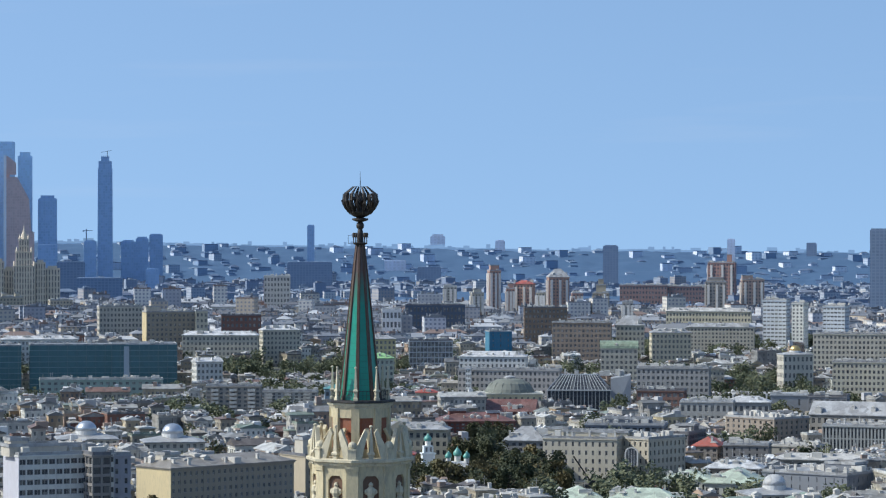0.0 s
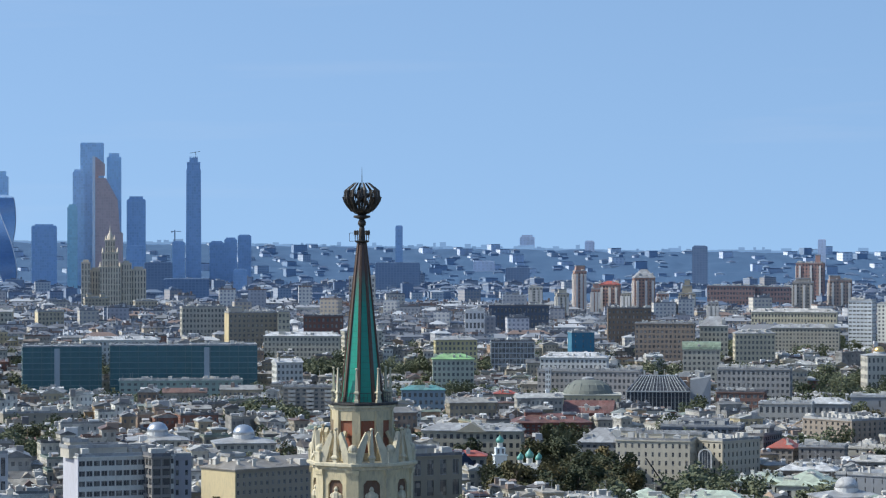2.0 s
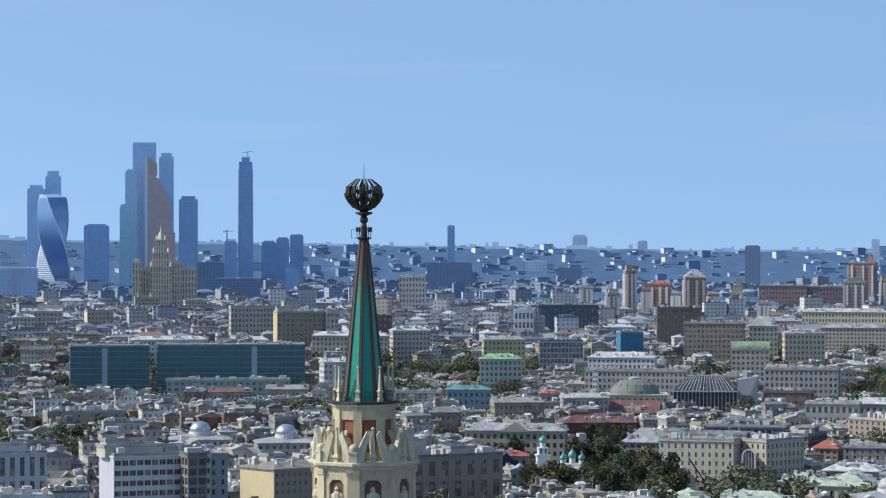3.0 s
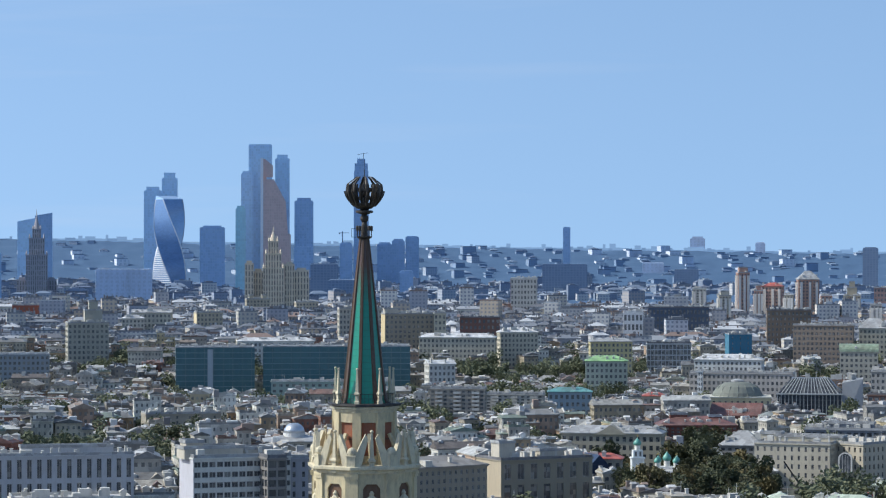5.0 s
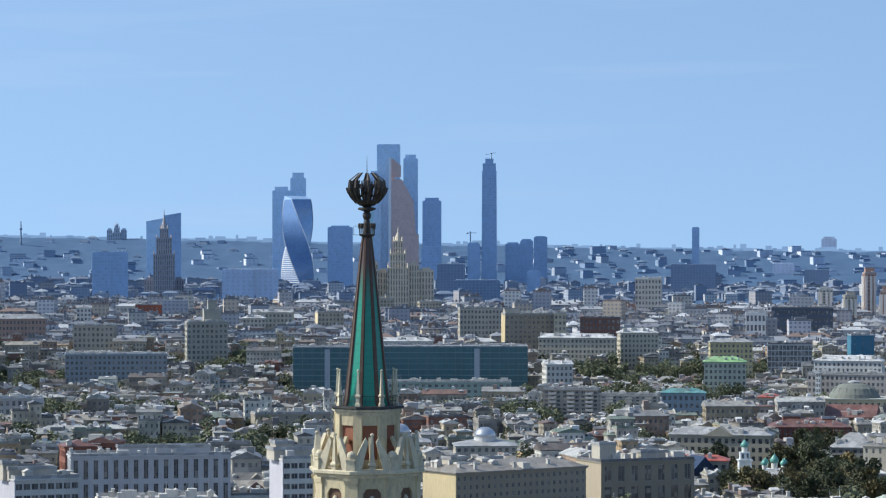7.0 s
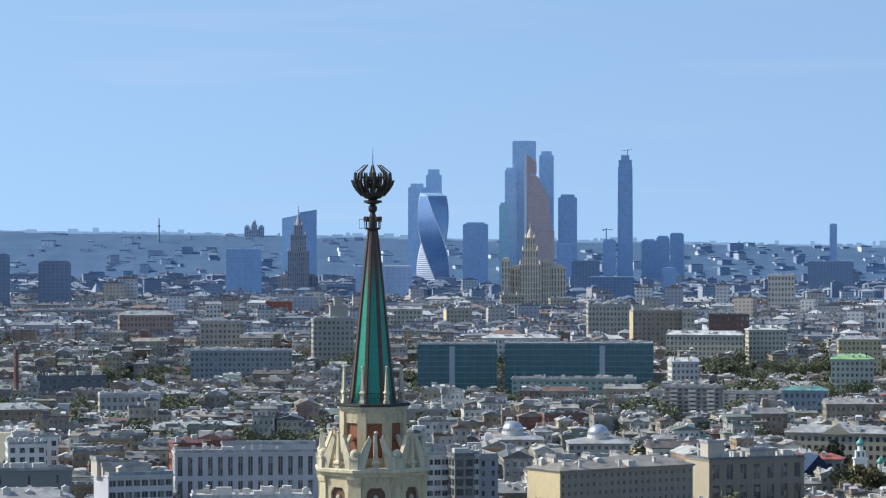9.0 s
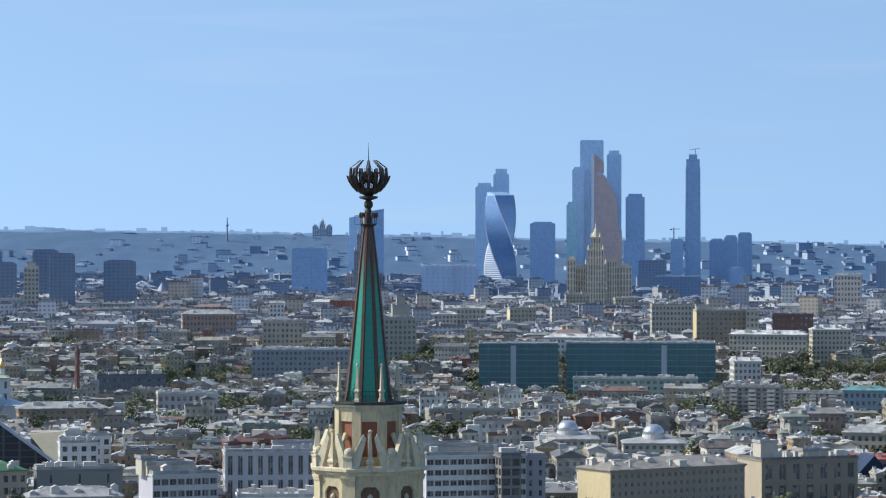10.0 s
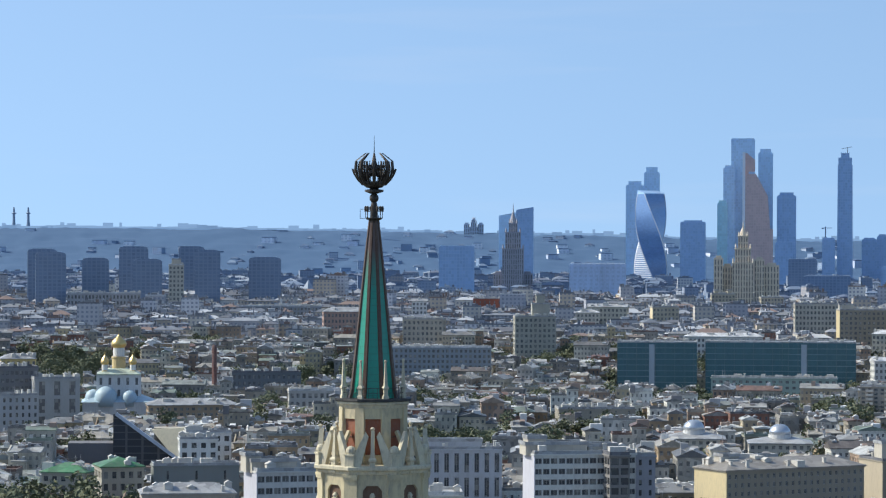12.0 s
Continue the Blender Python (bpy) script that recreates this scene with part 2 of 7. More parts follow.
M["outskirt_roof_hazed"] = varied("haze_blue_outskirt_roofs", [(0.085, 0.15, 0.25), (0.10, 0.17, 0.28), (0.075, 0.13, 0.23), (0.17, 0.25, 0.36)], 0.8, island=True)
# Walls and panes drawn together in blue, imitating haze over the far fronts.
M["haze_block"] = far_facade("haze_tinted_outskirt_fronts", [(0.22, 0.32, 0.46), (0.26, 0.36, 0.50), (0.19, 0.29, 0.43), (0.42, 0.49, 0.58)], (0.19, 0.28, 0.42))
M["haze_district_block"] = far_facade("haze_tinted_district_fronts", [(0.25, 0.31, 0.40), (0.36, 0.40, 0.46), (0.20, 0.26, 0.36), (0.55, 0.55, 0.55), (0.36, 0.34, 0.34), (0.28, 0.33, 0.42)], (0.17, 0.22, 0.30))
# Panels and windows paled towards blue: haze put into the facade colour.
M["pale_block"] = far_facade("haze_paled_panel_blocks", [(0.62, 0.69, 0.80), (0.72, 0.77, 0.85), (0.54, 0.62, 0.76), (0.80, 0.83, 0.88), (0.50, 0.58, 0.72)], (0.46, 0.54, 0.66), 6, 4.5)
# Tinted tower glass, lightened further so the colour carries distance haze.
M["blue_glass"] = curtain_wall("haze_paled_blue_glass", (0.44, 0.61, 0.84), (0.50, 0.66, 0.86), rough=0.3, spec=0.5, metal=0.5)
M["deep_glass"] = curtain_wall("haze_paled_dark_glass", (0.29, 0.42, 0.61), (0.34, 0.47, 0.65), rough=0.3, spec=0.5, metal=0.45)
M["teal_glass"] = curtain_wall("haze_paled_teal_glass", (0.36, 0.58, 0.66), (0.40, 0.62, 0.68), rough=0.35, spec=0.4, metal=0.5)
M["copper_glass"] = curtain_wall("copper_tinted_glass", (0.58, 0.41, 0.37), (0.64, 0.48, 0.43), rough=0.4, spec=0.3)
# Grey slabs with the blue of distance haze mixed into the base colour.
M["slab_blue"] = curtain_wall("haze_tinted_slab_tower", (0.16, 0.22, 0.31), (0.22, 0.28, 0.37), 4, 3.2, 0.3, 0.5, 0.4, metal=0.1)
M["green_block"] = curtain_wall("green_blue_office_glass", (0.07, 0.16, 0.18), (0.10, 0.20, 0.22), 3.0, 3.6, 0.08, 0.25, 0.6, metal=0.3)


def leaf_material(name, a, b_, c):
    m, nt, b = nodes_of(name, 0.75)
    geo = nt.nodes.new("ShaderNodeNewGeometry")
    oi = nt.nodes.new("ShaderNodeObjectInfo")
    col = mixc(nt, geo.outputs["Random Per Island"], a, b_)
    col = mixc(nt, maths(nt, "MULTIPLY", maths(nt, "POWER", oi.outputs["Random"], 4.0), 0.8), col, c)
    nt.links.new(col, b.inputs["Base Color"])
    return m


M["leaf"] = leaf_material("dark_leaves", (0.034, 0.050, 0.026), (0.082, 0.092, 0.042), (0.20, 0.15, 0.06))
# Leaf colours for trees farther off, lightened to imitate haze.
M["pale_leaf"] = leaf_material("haze_paled_leaves", (0.075, 0.100, 0.058), (0.150, 0.160, 0.085), (0.26, 0.20, 0.09))
M["bark"] = surface("bark", (0.10, 0.08, 0.06), 0.9, fine=6)
# Foliage blued in its base colour to stand in for distance haze.
M["far_leaf"] = leaf_material("haze_blue_woods", (0.056, 0.118, 0.212), (0.070, 0.134, 0.230), (0.06, 0.125, 0.22))

# ---- meshes ----


class Shape:
    """Collects faces of one part."""

    def __init__(self):
        self.v, self.f = [], []

    def add(self, verts, faces):
        k = len(self.v)
        self.v += [tuple(p) for p in verts]
        self.f += [tuple(i + k for i in f) for f in faces]
        return self

    def box(self, x0, x1, y0, y1, z0, z1, turn=None):
        p = [(x, y, z) for z in (z0, z1) for x, y in ((x0, y0), (x1, y0), (x1, y1), (x0, y1))]
        if turn:
            p = [turn @ Vector(q) for q in p]
        return self.add(p, [(3, 2, 1, 0), (4, 5, 6, 7), (0, 1, 5, 4), (1, 2, 6, 5), (2, 3, 7, 6), (3, 0, 4, 7)])

    def loft(self, rings, cap=True):
        n = len(rings[0])
        fs = []
        for k in range(len(rings) - 1):
            for i in range(n):
                j = (i + 1) % n
                fs.append((k * n + i, k * n + j, (k + 1) * n + j, (k + 1) * n + i))
        if cap:
            fs += [tuple(range(n))[::-1], tuple((len(rings) - 1) * n + i for i in range(n))]
        return self.add([p for r in rings for p in r], fs)

    def turned(self, profile, n=16, at=(0, 0, 0), phase=0.0):
        return self.loft([[(at[0] + r * cos(2 * pi * i / n + phase), at[1] + r * sin(2 * pi * i / n + phase), at[2] + z) for i in range(n)] for r, z in profile])

    def beam(self, a, b, w, h=None):
        a, b = Vector(a), Vector(b)
        h = h or w
        d = (b - a).normalized()
        s = d.cross(Vector((0, 0, 1)))
        s = (s if s.length > 1e-3 else Vector((1, 0, 0))).normalized()
        u = s.cross(d)
        rings = [[p + s * (x * w / 2) + u * (y * h / 2) for x, y in ((-1, -1), (1, -1), (1, 1), (-1, 1))] for p in (a, b)]
        return self.loft(rings)

    def mesh(self, name, mat, smooth=False):
        me = bpy.data.meshes.new(name)
        me.from_pydata(self.v, [], self.f)
        if mat:
            me.materials.append(M[mat] if isinstance(mat, str) else mat)
        if smooth:
            me.polygons.foreach_set("use_smooth", [True] * len(me.polygons))
        me.update()
        return me


def part(name, shape, mat, parent=None, label="", smooth=False, at=None):
    ob = new(name, shape.mesh(name, mat, smooth) if isinstance(shape, Shape) else shape)
    if parent:
        ob.parent = parent
    if at is not None:
        ob.matrix_basis = at if isinstance(at, Matrix) else Matrix.Translation(at)
    return tagged(ob, label) if label else ob


def thing(name, label, category, at=None, group="", kind=""):
    ob = new(name)
    if at is not None:
        ob.matrix_basis = at
    return tagged(ob, label, category, group, kind)


# ---- ground: flat near the hotel, rising gently to the far hills ----
GROUND = [(0, 0), (350, 0), (560, 9), (1200, 9), (1300, 5), (1420, 1), (1560, -3), (1720, 0), (1860, 11), (2100, 20), (2600, 29), (3000, 27), (3900, 30), (4100, 42), (4300, 62), (4450, 80), (4600, 97), (4680, 102)]


def ground_z(x, y):
    """Height of the ground; the northern side of the basin stays lower than the southern."""
    k = float(np.interp(math.degrees(atan2(-x, y)), (-20, -12, -4, 4, 8), (0.68, 0.73, 0.83, 0.95, 1.0)))
    return k * float(np.interp(hypot(x, y), [g[0] for g in GROUND], [g[1] for g in GROUND]))


def make_ground():
    s = Shape()
    radii = [0, 60, 200, 350, 450, 560, 900, 1200, 1300, 1420, 1560, 1720, 1860, 2100, 2350, 2600, 3000, 3450, 3900, 4000, 4100, 4200, 4300, 4375, 4450, 4525, 4600, 4640]
    n = 180
    s.loft([[(max(r, 0.5) * cos(2 * pi * i / n), max(r, 0.5) * sin(2 * pi * i / n), ground_z(r * cos(2 * pi * i / n), r * sin(2 * pi * i / n))) for i in range(n)] for r in radii], cap=False)
    s.add([(0.5 * cos(2 * pi * i / n), 0.5 * sin(2 * pi * i / n), 0) for i in range(n)], [tuple(range(n))])
    m, nt, b = nodes_of("city_ground", 0.9)
    geo = nt.nodes.new("ShaderNodeNewGeometry")
    n1 = nd(nt, "ShaderNodeTexNoise", Scale=0.012, Detail=5.0, Roughness=0.6); nt.links.new(geo.outputs["Position"], n1.inputs["Vector"])
    n2 = nd(nt, "ShaderNodeTexNoise", Scale=0.3, Detail=4.0, Roughness=0.7); nt.links.new(geo.outputs["Position"], n2.inputs["Vector"])
    f = nt.nodes.new("ShaderNodeClamp"); nt.links.new(maths(nt, "MULTIPLY", maths(nt, "SUBTRACT", n1.outputs[0], 0.47), 9.0), f.inputs[0])
    col = mixc(nt, f.outputs[0], (0.09, 0.088, 0.085), (0.055, 0.075, 0.03))
    nt.links.new(mixc(nt, maths(nt, "MULTIPLY", n2.outputs[0], 0.5), col, (0.14, 0.135, 0.125)), b.inputs["Base Color"])
    ob = new("ground", s.mesh("ground", m))
    tagged(ob, "grey asphalt yards and patches of grass between the houses", "ground", kind="structure")


make_ground()

# ---- the spired tower ----
FACE = radians(-90 + 4.5)            # one face of the octagon looks this way


def octagon(apothem, z, n=8):
    r = apothem / cos(pi / n)
    return [(r * cos(FACE + pi / n + 2 * pi * i / n), r * sin(FACE + pi / n + 2 * pi * i / n), z) for i in range(n)]


def around(k, r, z, half=False):
    a = FACE + (k + (0.5 if half else 0)) * pi / 4
    return Vector((r * cos(a), r * sin(a), z)), a


def obelisk(h, w):
    """A slim stone pinnacle on a moulded foot, with a small ball on top."""
    s = Shape()
    s.turned([(w * 1.25, 0), (w * 1.25, h * 0.07), (w * 0.9, h * 0.10), (w * 0.9, h * 0.24), (w * 1.35, h * 0.26), (w * 1.35, h * 0.30), (w * 0.8, h * 0.34), (w * 0.34, h * 0.93)], 4, phase=pi / 4)
    s.turned([(0.02, h * 0.92), (w * 0.45, h * 0.94), (w * 0.55, h * 0.965), (w * 0.4, h * 0.99), (0.02, h)], 8)
    return s


def spired_tower():
    t = thing("hotel_tower", "cream stone tower with green glazed tent spire and dark wreath finial", "tower", pose(0, 0, 0))
    # lower stages down to the street
    s = Shape()
    for a, z0, z1 in ((16, 0, 38), (12, 38, 56), (8.2, 56, 68)):
        s.box(-a, a, -a, a, z0, z1)
        s.box(-a - 0.5, a + 0.5, -a - 0.5, a + 0.5, z1 - 1.2, z1 + 0.003)
    part("lower_stage", s, "stone", t, at=pose(0, 0, 0, 0, 0, 4.5))
    s = Shape().loft([octagon(4.85, z) for z in (68, 76.4)])
    s.loft([octagon(a, z) for a, z in ((5.1, 76.2), (5.1, 76.6))])
    part("octagon_base", s, "stone", t)
    # main octagon with niches: core, corner piers, sills and heads
    part("octagon_wall", Shape().loft([octagon(4.55, z) for z in (76.6, 81.3)]), "stone", t)
    for k in range(8):
        p, a = around(k, 0, 0, True)
        m = Matrix.Rotation(a, 4, "Z")
        s = Shape().box(4.3, 5.13, -0.62, 0.62, 76.6, 81.3)
        s.box(4.2, 5.25, -0.68, 0.68, 80.7, 80.95).box(4.2, 5.3, -0.72, 0.72, 80.95, 81.2)
        part("corner_pier", s, "stone", t, at=m)
        m = Matrix.Rotation(FACE + k * pi / 4, 4, "Z")
        # niche frame, red-brown recess and carved relief
        s = Shape()
        s.box(4.5, 4.82, -1.45, -0.85, 76.6, 81.25).box(4.5, 4.82, 0.85, 1.45, 76.6, 81.25).box(4.5, 4.82, -0.85, 0.85, 80.2, 81.25)
        for sg in (-1, 1):
            s.add([(4.5, sg * 0.85, 80.2), (4.82, sg * 0.85, 80.2), (4.82, sg * 0.5, 80.2), (4.5, sg * 0.5, 80.2), (4.5, sg * 0.85, 79.75), (4.82, sg * 0.85, 79.75)],
                  [(1, 2, 5), (0, 4, 3), (2, 3, 4, 5)])
        part("niche_frame", s, "stone", t, at=m)
        part("niche_back", Shape().box(4.54, 4.6, -0.85, 0.85, 76.6, 80.2), "niche_brown", t, "dark brown niche back", at=m)
        s = Shape()
        s.turned([(0.42, 0), (0.5, 0.5), (0.32, 0.95), (0.5, 1.35), (0.42, 1.8), (0.2, 2.0), (0.26, 2.2), (0.1, 2.45)], 8, at=(4.68, 0, 77.1))
        for sg in (-1, 1):
            s.turned([(0.05, 0), (0.22, 0.15), (0.22, 0.4), (0.05, 0.6)], 6, at=(4.68, sg * 0.48, 78.3))
            s.turned([(0.05, 0), (0.18, 0.15), (0.05, 0.4)], 6, at=(4.68, sg * 0.4, 77.5))
        part("carved_relief", s, "stone_pale", t, "pale carved cartouche", at=m)
    s = Shape().loft([octagon(a, z) for a, z in ((4.9, 81.2), (5.0, 81.45), (5.25, 81.6), (5.25, 81.85), (5.05, 81.95))])
    part("lower_cornice", s, "stone_pale", t)
    # upper drum with red panels
    part("drum", Shape().loft([octagon(2.72, z) for z in (81.9, 87.1)]), "stone", t)
    for k in range(8):
        m = Matrix.Rotation(FACE + (k + 0.5) * pi / 4, 4, "Z")
        part("drum_pier", Shape().box(2.6, 3.16, -0.42, 0.42, 81.9, 87.0), "stone", t, at=m)
        m = Matrix.Rotation(FACE + k * pi / 4, 4, "Z")
        part("panel_head", Shape().box(2.7, 2.93, -1.0, 1.0, 86.0, 87.05), "stone", t, at=m)
        part("panel_sill", Shape().box(2.7, 2.93, -1.0, 1.0, 81.9, 82.8), "stone", t, at=m)
        part("red_panel", Shape().box(2.715, 2.76, -0.86, 0.86, 82.8, 86.0), "red_panel", t, "brick-red recessed panel", at=m)
        part("panel_mullion", Shape().box(2.75, 2.80, -0.86, 0.86, 84.35, 84.42), "rib", t, at=m)
    s = Shape().loft([octagon(a, z) for a, z in ((2.95, 86.95), (3.05, 87.25), (3.2, 87.3), (3.2, 87.5), (3.1, 87.55))])
    part("upper_cornice", s, "stone_pale", t)
    part("gallery_deck", Shape().loft([octagon(a, z) for a, z in ((3.3, 87.54), (3.42, 87.6), (3.42, 87.78), (3.3, 87.8))]), "iron", t, "dark metal gallery edge")
    # crown of open gables
    ob1, ob2 = obelisk(4.1, 0.36), obelisk(3.5, 0.26)
    me1, me2 = ob1.mesh("pinnacle", "stone_pale"), ob2.mesh("gallery_pinnacle", "stone_pale")
    post = Shape()
    post.box(-0.42, 0.42, -0.42, 0.42, 0, 0.95).box(-0.5, 0.5, -0.5, 0.5, 0.95, 1.1)
    post.turned([(0.38, 1.1), (0.46, 1.3), (0.44, 1.55), (0.3, 1.75), (0.05, 1.85)], 10)
    mp = post.mesh("ball_post", "stone_pale")
    for k in range(8):
        p, a = around(k, 4.75, 81.3)
        part("pinnacle", me1, None, t, at=Matrix.Translation(p) @ Matrix.Rotation(a, 4, "Z"))
        q, b = around(k, 5.0, 81.9, True)
        part("ball_post", mp, None, t, at=Matrix.Translation(q) @ Matrix.Rotation(b, 4, "Z"))
        m = Matrix.Rotation(a, 4, "Z")
        for sg in (-1, 1):
            s = Shape()
            s.add([(4.98, sg * 1.78, 81.9), (4.98, sg * 1.05, 81.9), (4.85, sg * 0.36, 84.55), (4.85, sg * 0.62, 85.0), (4.98, sg * 1.78, 82.7),
                   (4.55, sg * 1.78, 81.9), (4.55, sg * 1.05, 81.9), (4.45, sg * 0.36, 84.55), (4.45, sg * 0.62, 85.0), (4.55, sg * 1.78, 82.7)],
                  [(0, 1, 2, 3, 4), (9, 8, 7, 6, 5), (0, 5, 6, 1), (1, 6, 7, 2), (2, 7, 8, 3), (3, 8, 9, 4), (4, 9, 5, 0)])
            part("gable_arm", s, "stone_pale", t, at=m)
        # small pinnacle behind, leaning buttress to the drum
        part("flying_strut", Shape().beam((4.6, 0, 82.2), (3.0, 0, 84.9), 0.34, 0.3), "stone", t, at=m)
        p, a = around(k, 2.9, 87.78, True)
        part("gallery_pinnacle", me2, None, t, at=Matrix.Translation(p) @ Matrix.Rotation(a, 4, "Z"))
        # rails between the pinnacles
        a0, _ = around(k, 3.05, 88.75, True)
        a1, _ = around(k + 1, 3.05, 88.75, True)
        s = Shape().beam(a0, a1, 0.05).beam(a0 - Vector((0, 0, 0.45)), a1 - Vector((0, 0, 0.45)), 0.04)
        for i in range(1, 6):
            c = a0.lerp(a1, i / 6)
            s.beam((c.x, c.y, 87.75), (c.x, c.y, 88.75), 0.035)
        part("gallery_rail", s, "iron", t, "thin black iron rail")
    # tent: eight glazed facets between ribs
    zs = (87.75, 88.4, 92, 97, 101, 103.7)
    app = (2.16, 2.0, 1.62, 1.13, 0.73, 0.43)
    rings = [octagon(a * 0.955, z) for a, z in zip(app, zs)]
    for k in range(8):
        s = Shape()
        for i in range(len(zs) - 1):
            a, b, c, d = rings[i][k], rings[i][(k + 1) % 8], rings[i + 1][(k + 1) % 8], rings[i + 1][k]
            q = [(p[0] * 0.9, p[1] * 0.9, p[2]) for p in (a, b, c, d)]
            s.add([a, b, c, d, *q], [(0, 1, 2, 3), (7, 6, 5, 4)])
        part("tent_facet", s, "tent", t, "green glazed panel, weathered brown at the top")
    part("tent_core", Shape().loft([octagon(a * 0.8, z) for a, z in zip(app, zs)]), "rib", t)
    for k in range(8):
        s = Shape()
        a = FACE + (k + 0.5) * pi / 4
        rings = []
        for ap, z in zip(app, zs):
            R = ap / cos(pi / 8)
            w = 0.07 + 0.05 * ap
            c, d = Vector((cos(a), sin(a), 0)), Vector((-sin(a), cos(a), 0))
            rings.append([c * (R * 0.9) - d * w * 1.3 + Vector((0, 0, z)), c * (R + 0.03) - d * w + Vector((0, 0, z)), c * (R + 0.03) + d * w + Vector((0, 0, z)), c * (R * 0.9) + d * w * 1.3 + Vector((0, 0, z))])
        part("tent_rib", s.loft(rings), "rib", t, "dark brown copper rib")
    # lantern collar with lamps
    s = Shape().turned([(0.42, 103.5), (0.5, 103.75), (0.72, 103.85), (0.75, 103.95), (0.36, 104.0), (0.3, 105.1), (0.2, 105.5), (0.16, 105.9)], 16)
    part("collar", s, "bronze", t, smooth=False)
    lamp = Shape().turned([(0.03, 0), (0.04, 0.6), (0.10, 0.62), (0.13, 0.8), (0.13, 1.0), (0.05, 1.08)], 8).beam((0, 0, 0.02), (-0.3, 0, 0.02), 0.05)
    ml = lamp.mesh("collar_lamp", "bronze")
    for k in range(8):
        p, a = around(k, 0.82, 103.95, k % 2 == 0)
        part("collar_lamp", ml, None, t, at=Matrix.Translation(p) @ Matrix.Rotation(a, 4, "Z"))
    s = Shape()
    for k in range(12):
        a, b = 2 * pi * k / 12, 2 * pi * (k + 1) / 12
        s.beam((0.86 * cos(a), 0.86 * sin(a), 104.55), (0.86 * cos(b), 0.86 * sin(b), 104.55), 0.04)
    s.beam((-1.25, 0, 103.9), (-1.25, 0, 104.75), 0.04).beam((-1.25, 0, 104.75), (-0.8, 0, 104.75), 0.04).beam((-1.25, 0, 103.92), (-0.8, 0, 103.92), 0.04)
    part("collar_rail", s, "iron", t)
    s = Shape().turned([(0.03, 105.3), (0.24, 105.38), (0.38, 105.55), (0.42, 105.75), (0.38, 105.95), (0.24, 106.12), (0.12, 106.2)], 16)
    part("ball", s, "bronze", t, smooth=True)
    s = Shape().turned([(0.2, 106.1), (0.85, 106.32), (0.85, 106.5), (0.4, 106.55), (0.5, 106.75), (0.3, 106.8)], 16)
    part("flange", s, "bronze", t)
    # wreath basket: bowl, tiers of curved ears, star inside, rod
    C = 106.6
    s = Shape().turned([(0.3, C), (0.72, C + 0.1), (1.05, C + 0.36), (1.22, C + 0.62), (1.14, C + 0.66), (0.6, C + 0.28), (0.2, C + 0.2)], 24)
    part("bowl", s, "bronze", t, smooth=True)
    tiers = ((8, 0.0, [(1.0, 0.3), (1.5, 0.85), (1.8, 1.35), (1.95, 1.8)], 0.30), (8, 0.5, [(1.1, 0.45), (1.62, 1.1), (1.8, 1.75), (1.72, 2.45)], 0.28),
             (8, 0.0, [(1.15, 0.6), (1.74, 1.6), (1.64, 2.5), (0.72, 3.22)], 0.36), (16, 0.25, [(0.9, 0.4), (1.25, 1.1), (1.42, 1.8), (1.3, 2.5)], 0.06))
    for n, ph, prof, w in tiers:
        e = Shape()
        rings = []
        for i, (r, z) in enumerate(prof):
            ww = w * (0.55, 0.95, 1.0, 0.35)[i]
            th = 0.09
            rings.append([Vector((r - th, -ww / 2, C + z)), Vector((r + th, -ww * 0.25, C + z - 0.02)), Vector((r + th, ww * 0.25, C + z - 0.02)), Vector((r - th, ww / 2, C + z))])
        e.loft(rings)
        me = e.mesh("wreath_ear", "bronze")
        for k in range(n):
            part("wreath_ear", me, None, t, at=Matrix.Rotation(FACE + 2 * pi * (k + ph) / n, 4, "Z"))
    s = Shape()
    cx = Vector((0, 0, C + 1.75))
    pts = [Vector((sin(i * pi / 5), 0, cos(i * pi / 5))) * (1.2 if i % 2 == 0 else 0.5) + cx for i in range(10)]
    s.add(pts + [cx + Vector((0, -0.3, 0)), cx + Vector((0, 0.3, 0))], [(i, (i + 1) % 10, 10) for i in range(10)] + [((i + 1) % 10, i, 11) for i in range(10)])
    part("star", s, "bronze", t, "dark five-pointed star", at=Matrix.Rotation(radians(4.5), 4, "Z"))
    part("star_stem", Shape().beam((0, 0, C + 0.1), (0, 0, C + 1.2), 0.22), "bronze", t)
    part("lightning_rod", Shape().turned([(0.05, C + 0.3), (0.04, C + 3.4), (0.012, 111.4)], 6), "iron", t, "thin black rod")
    return t


spired_tower()

# ---- houses ----


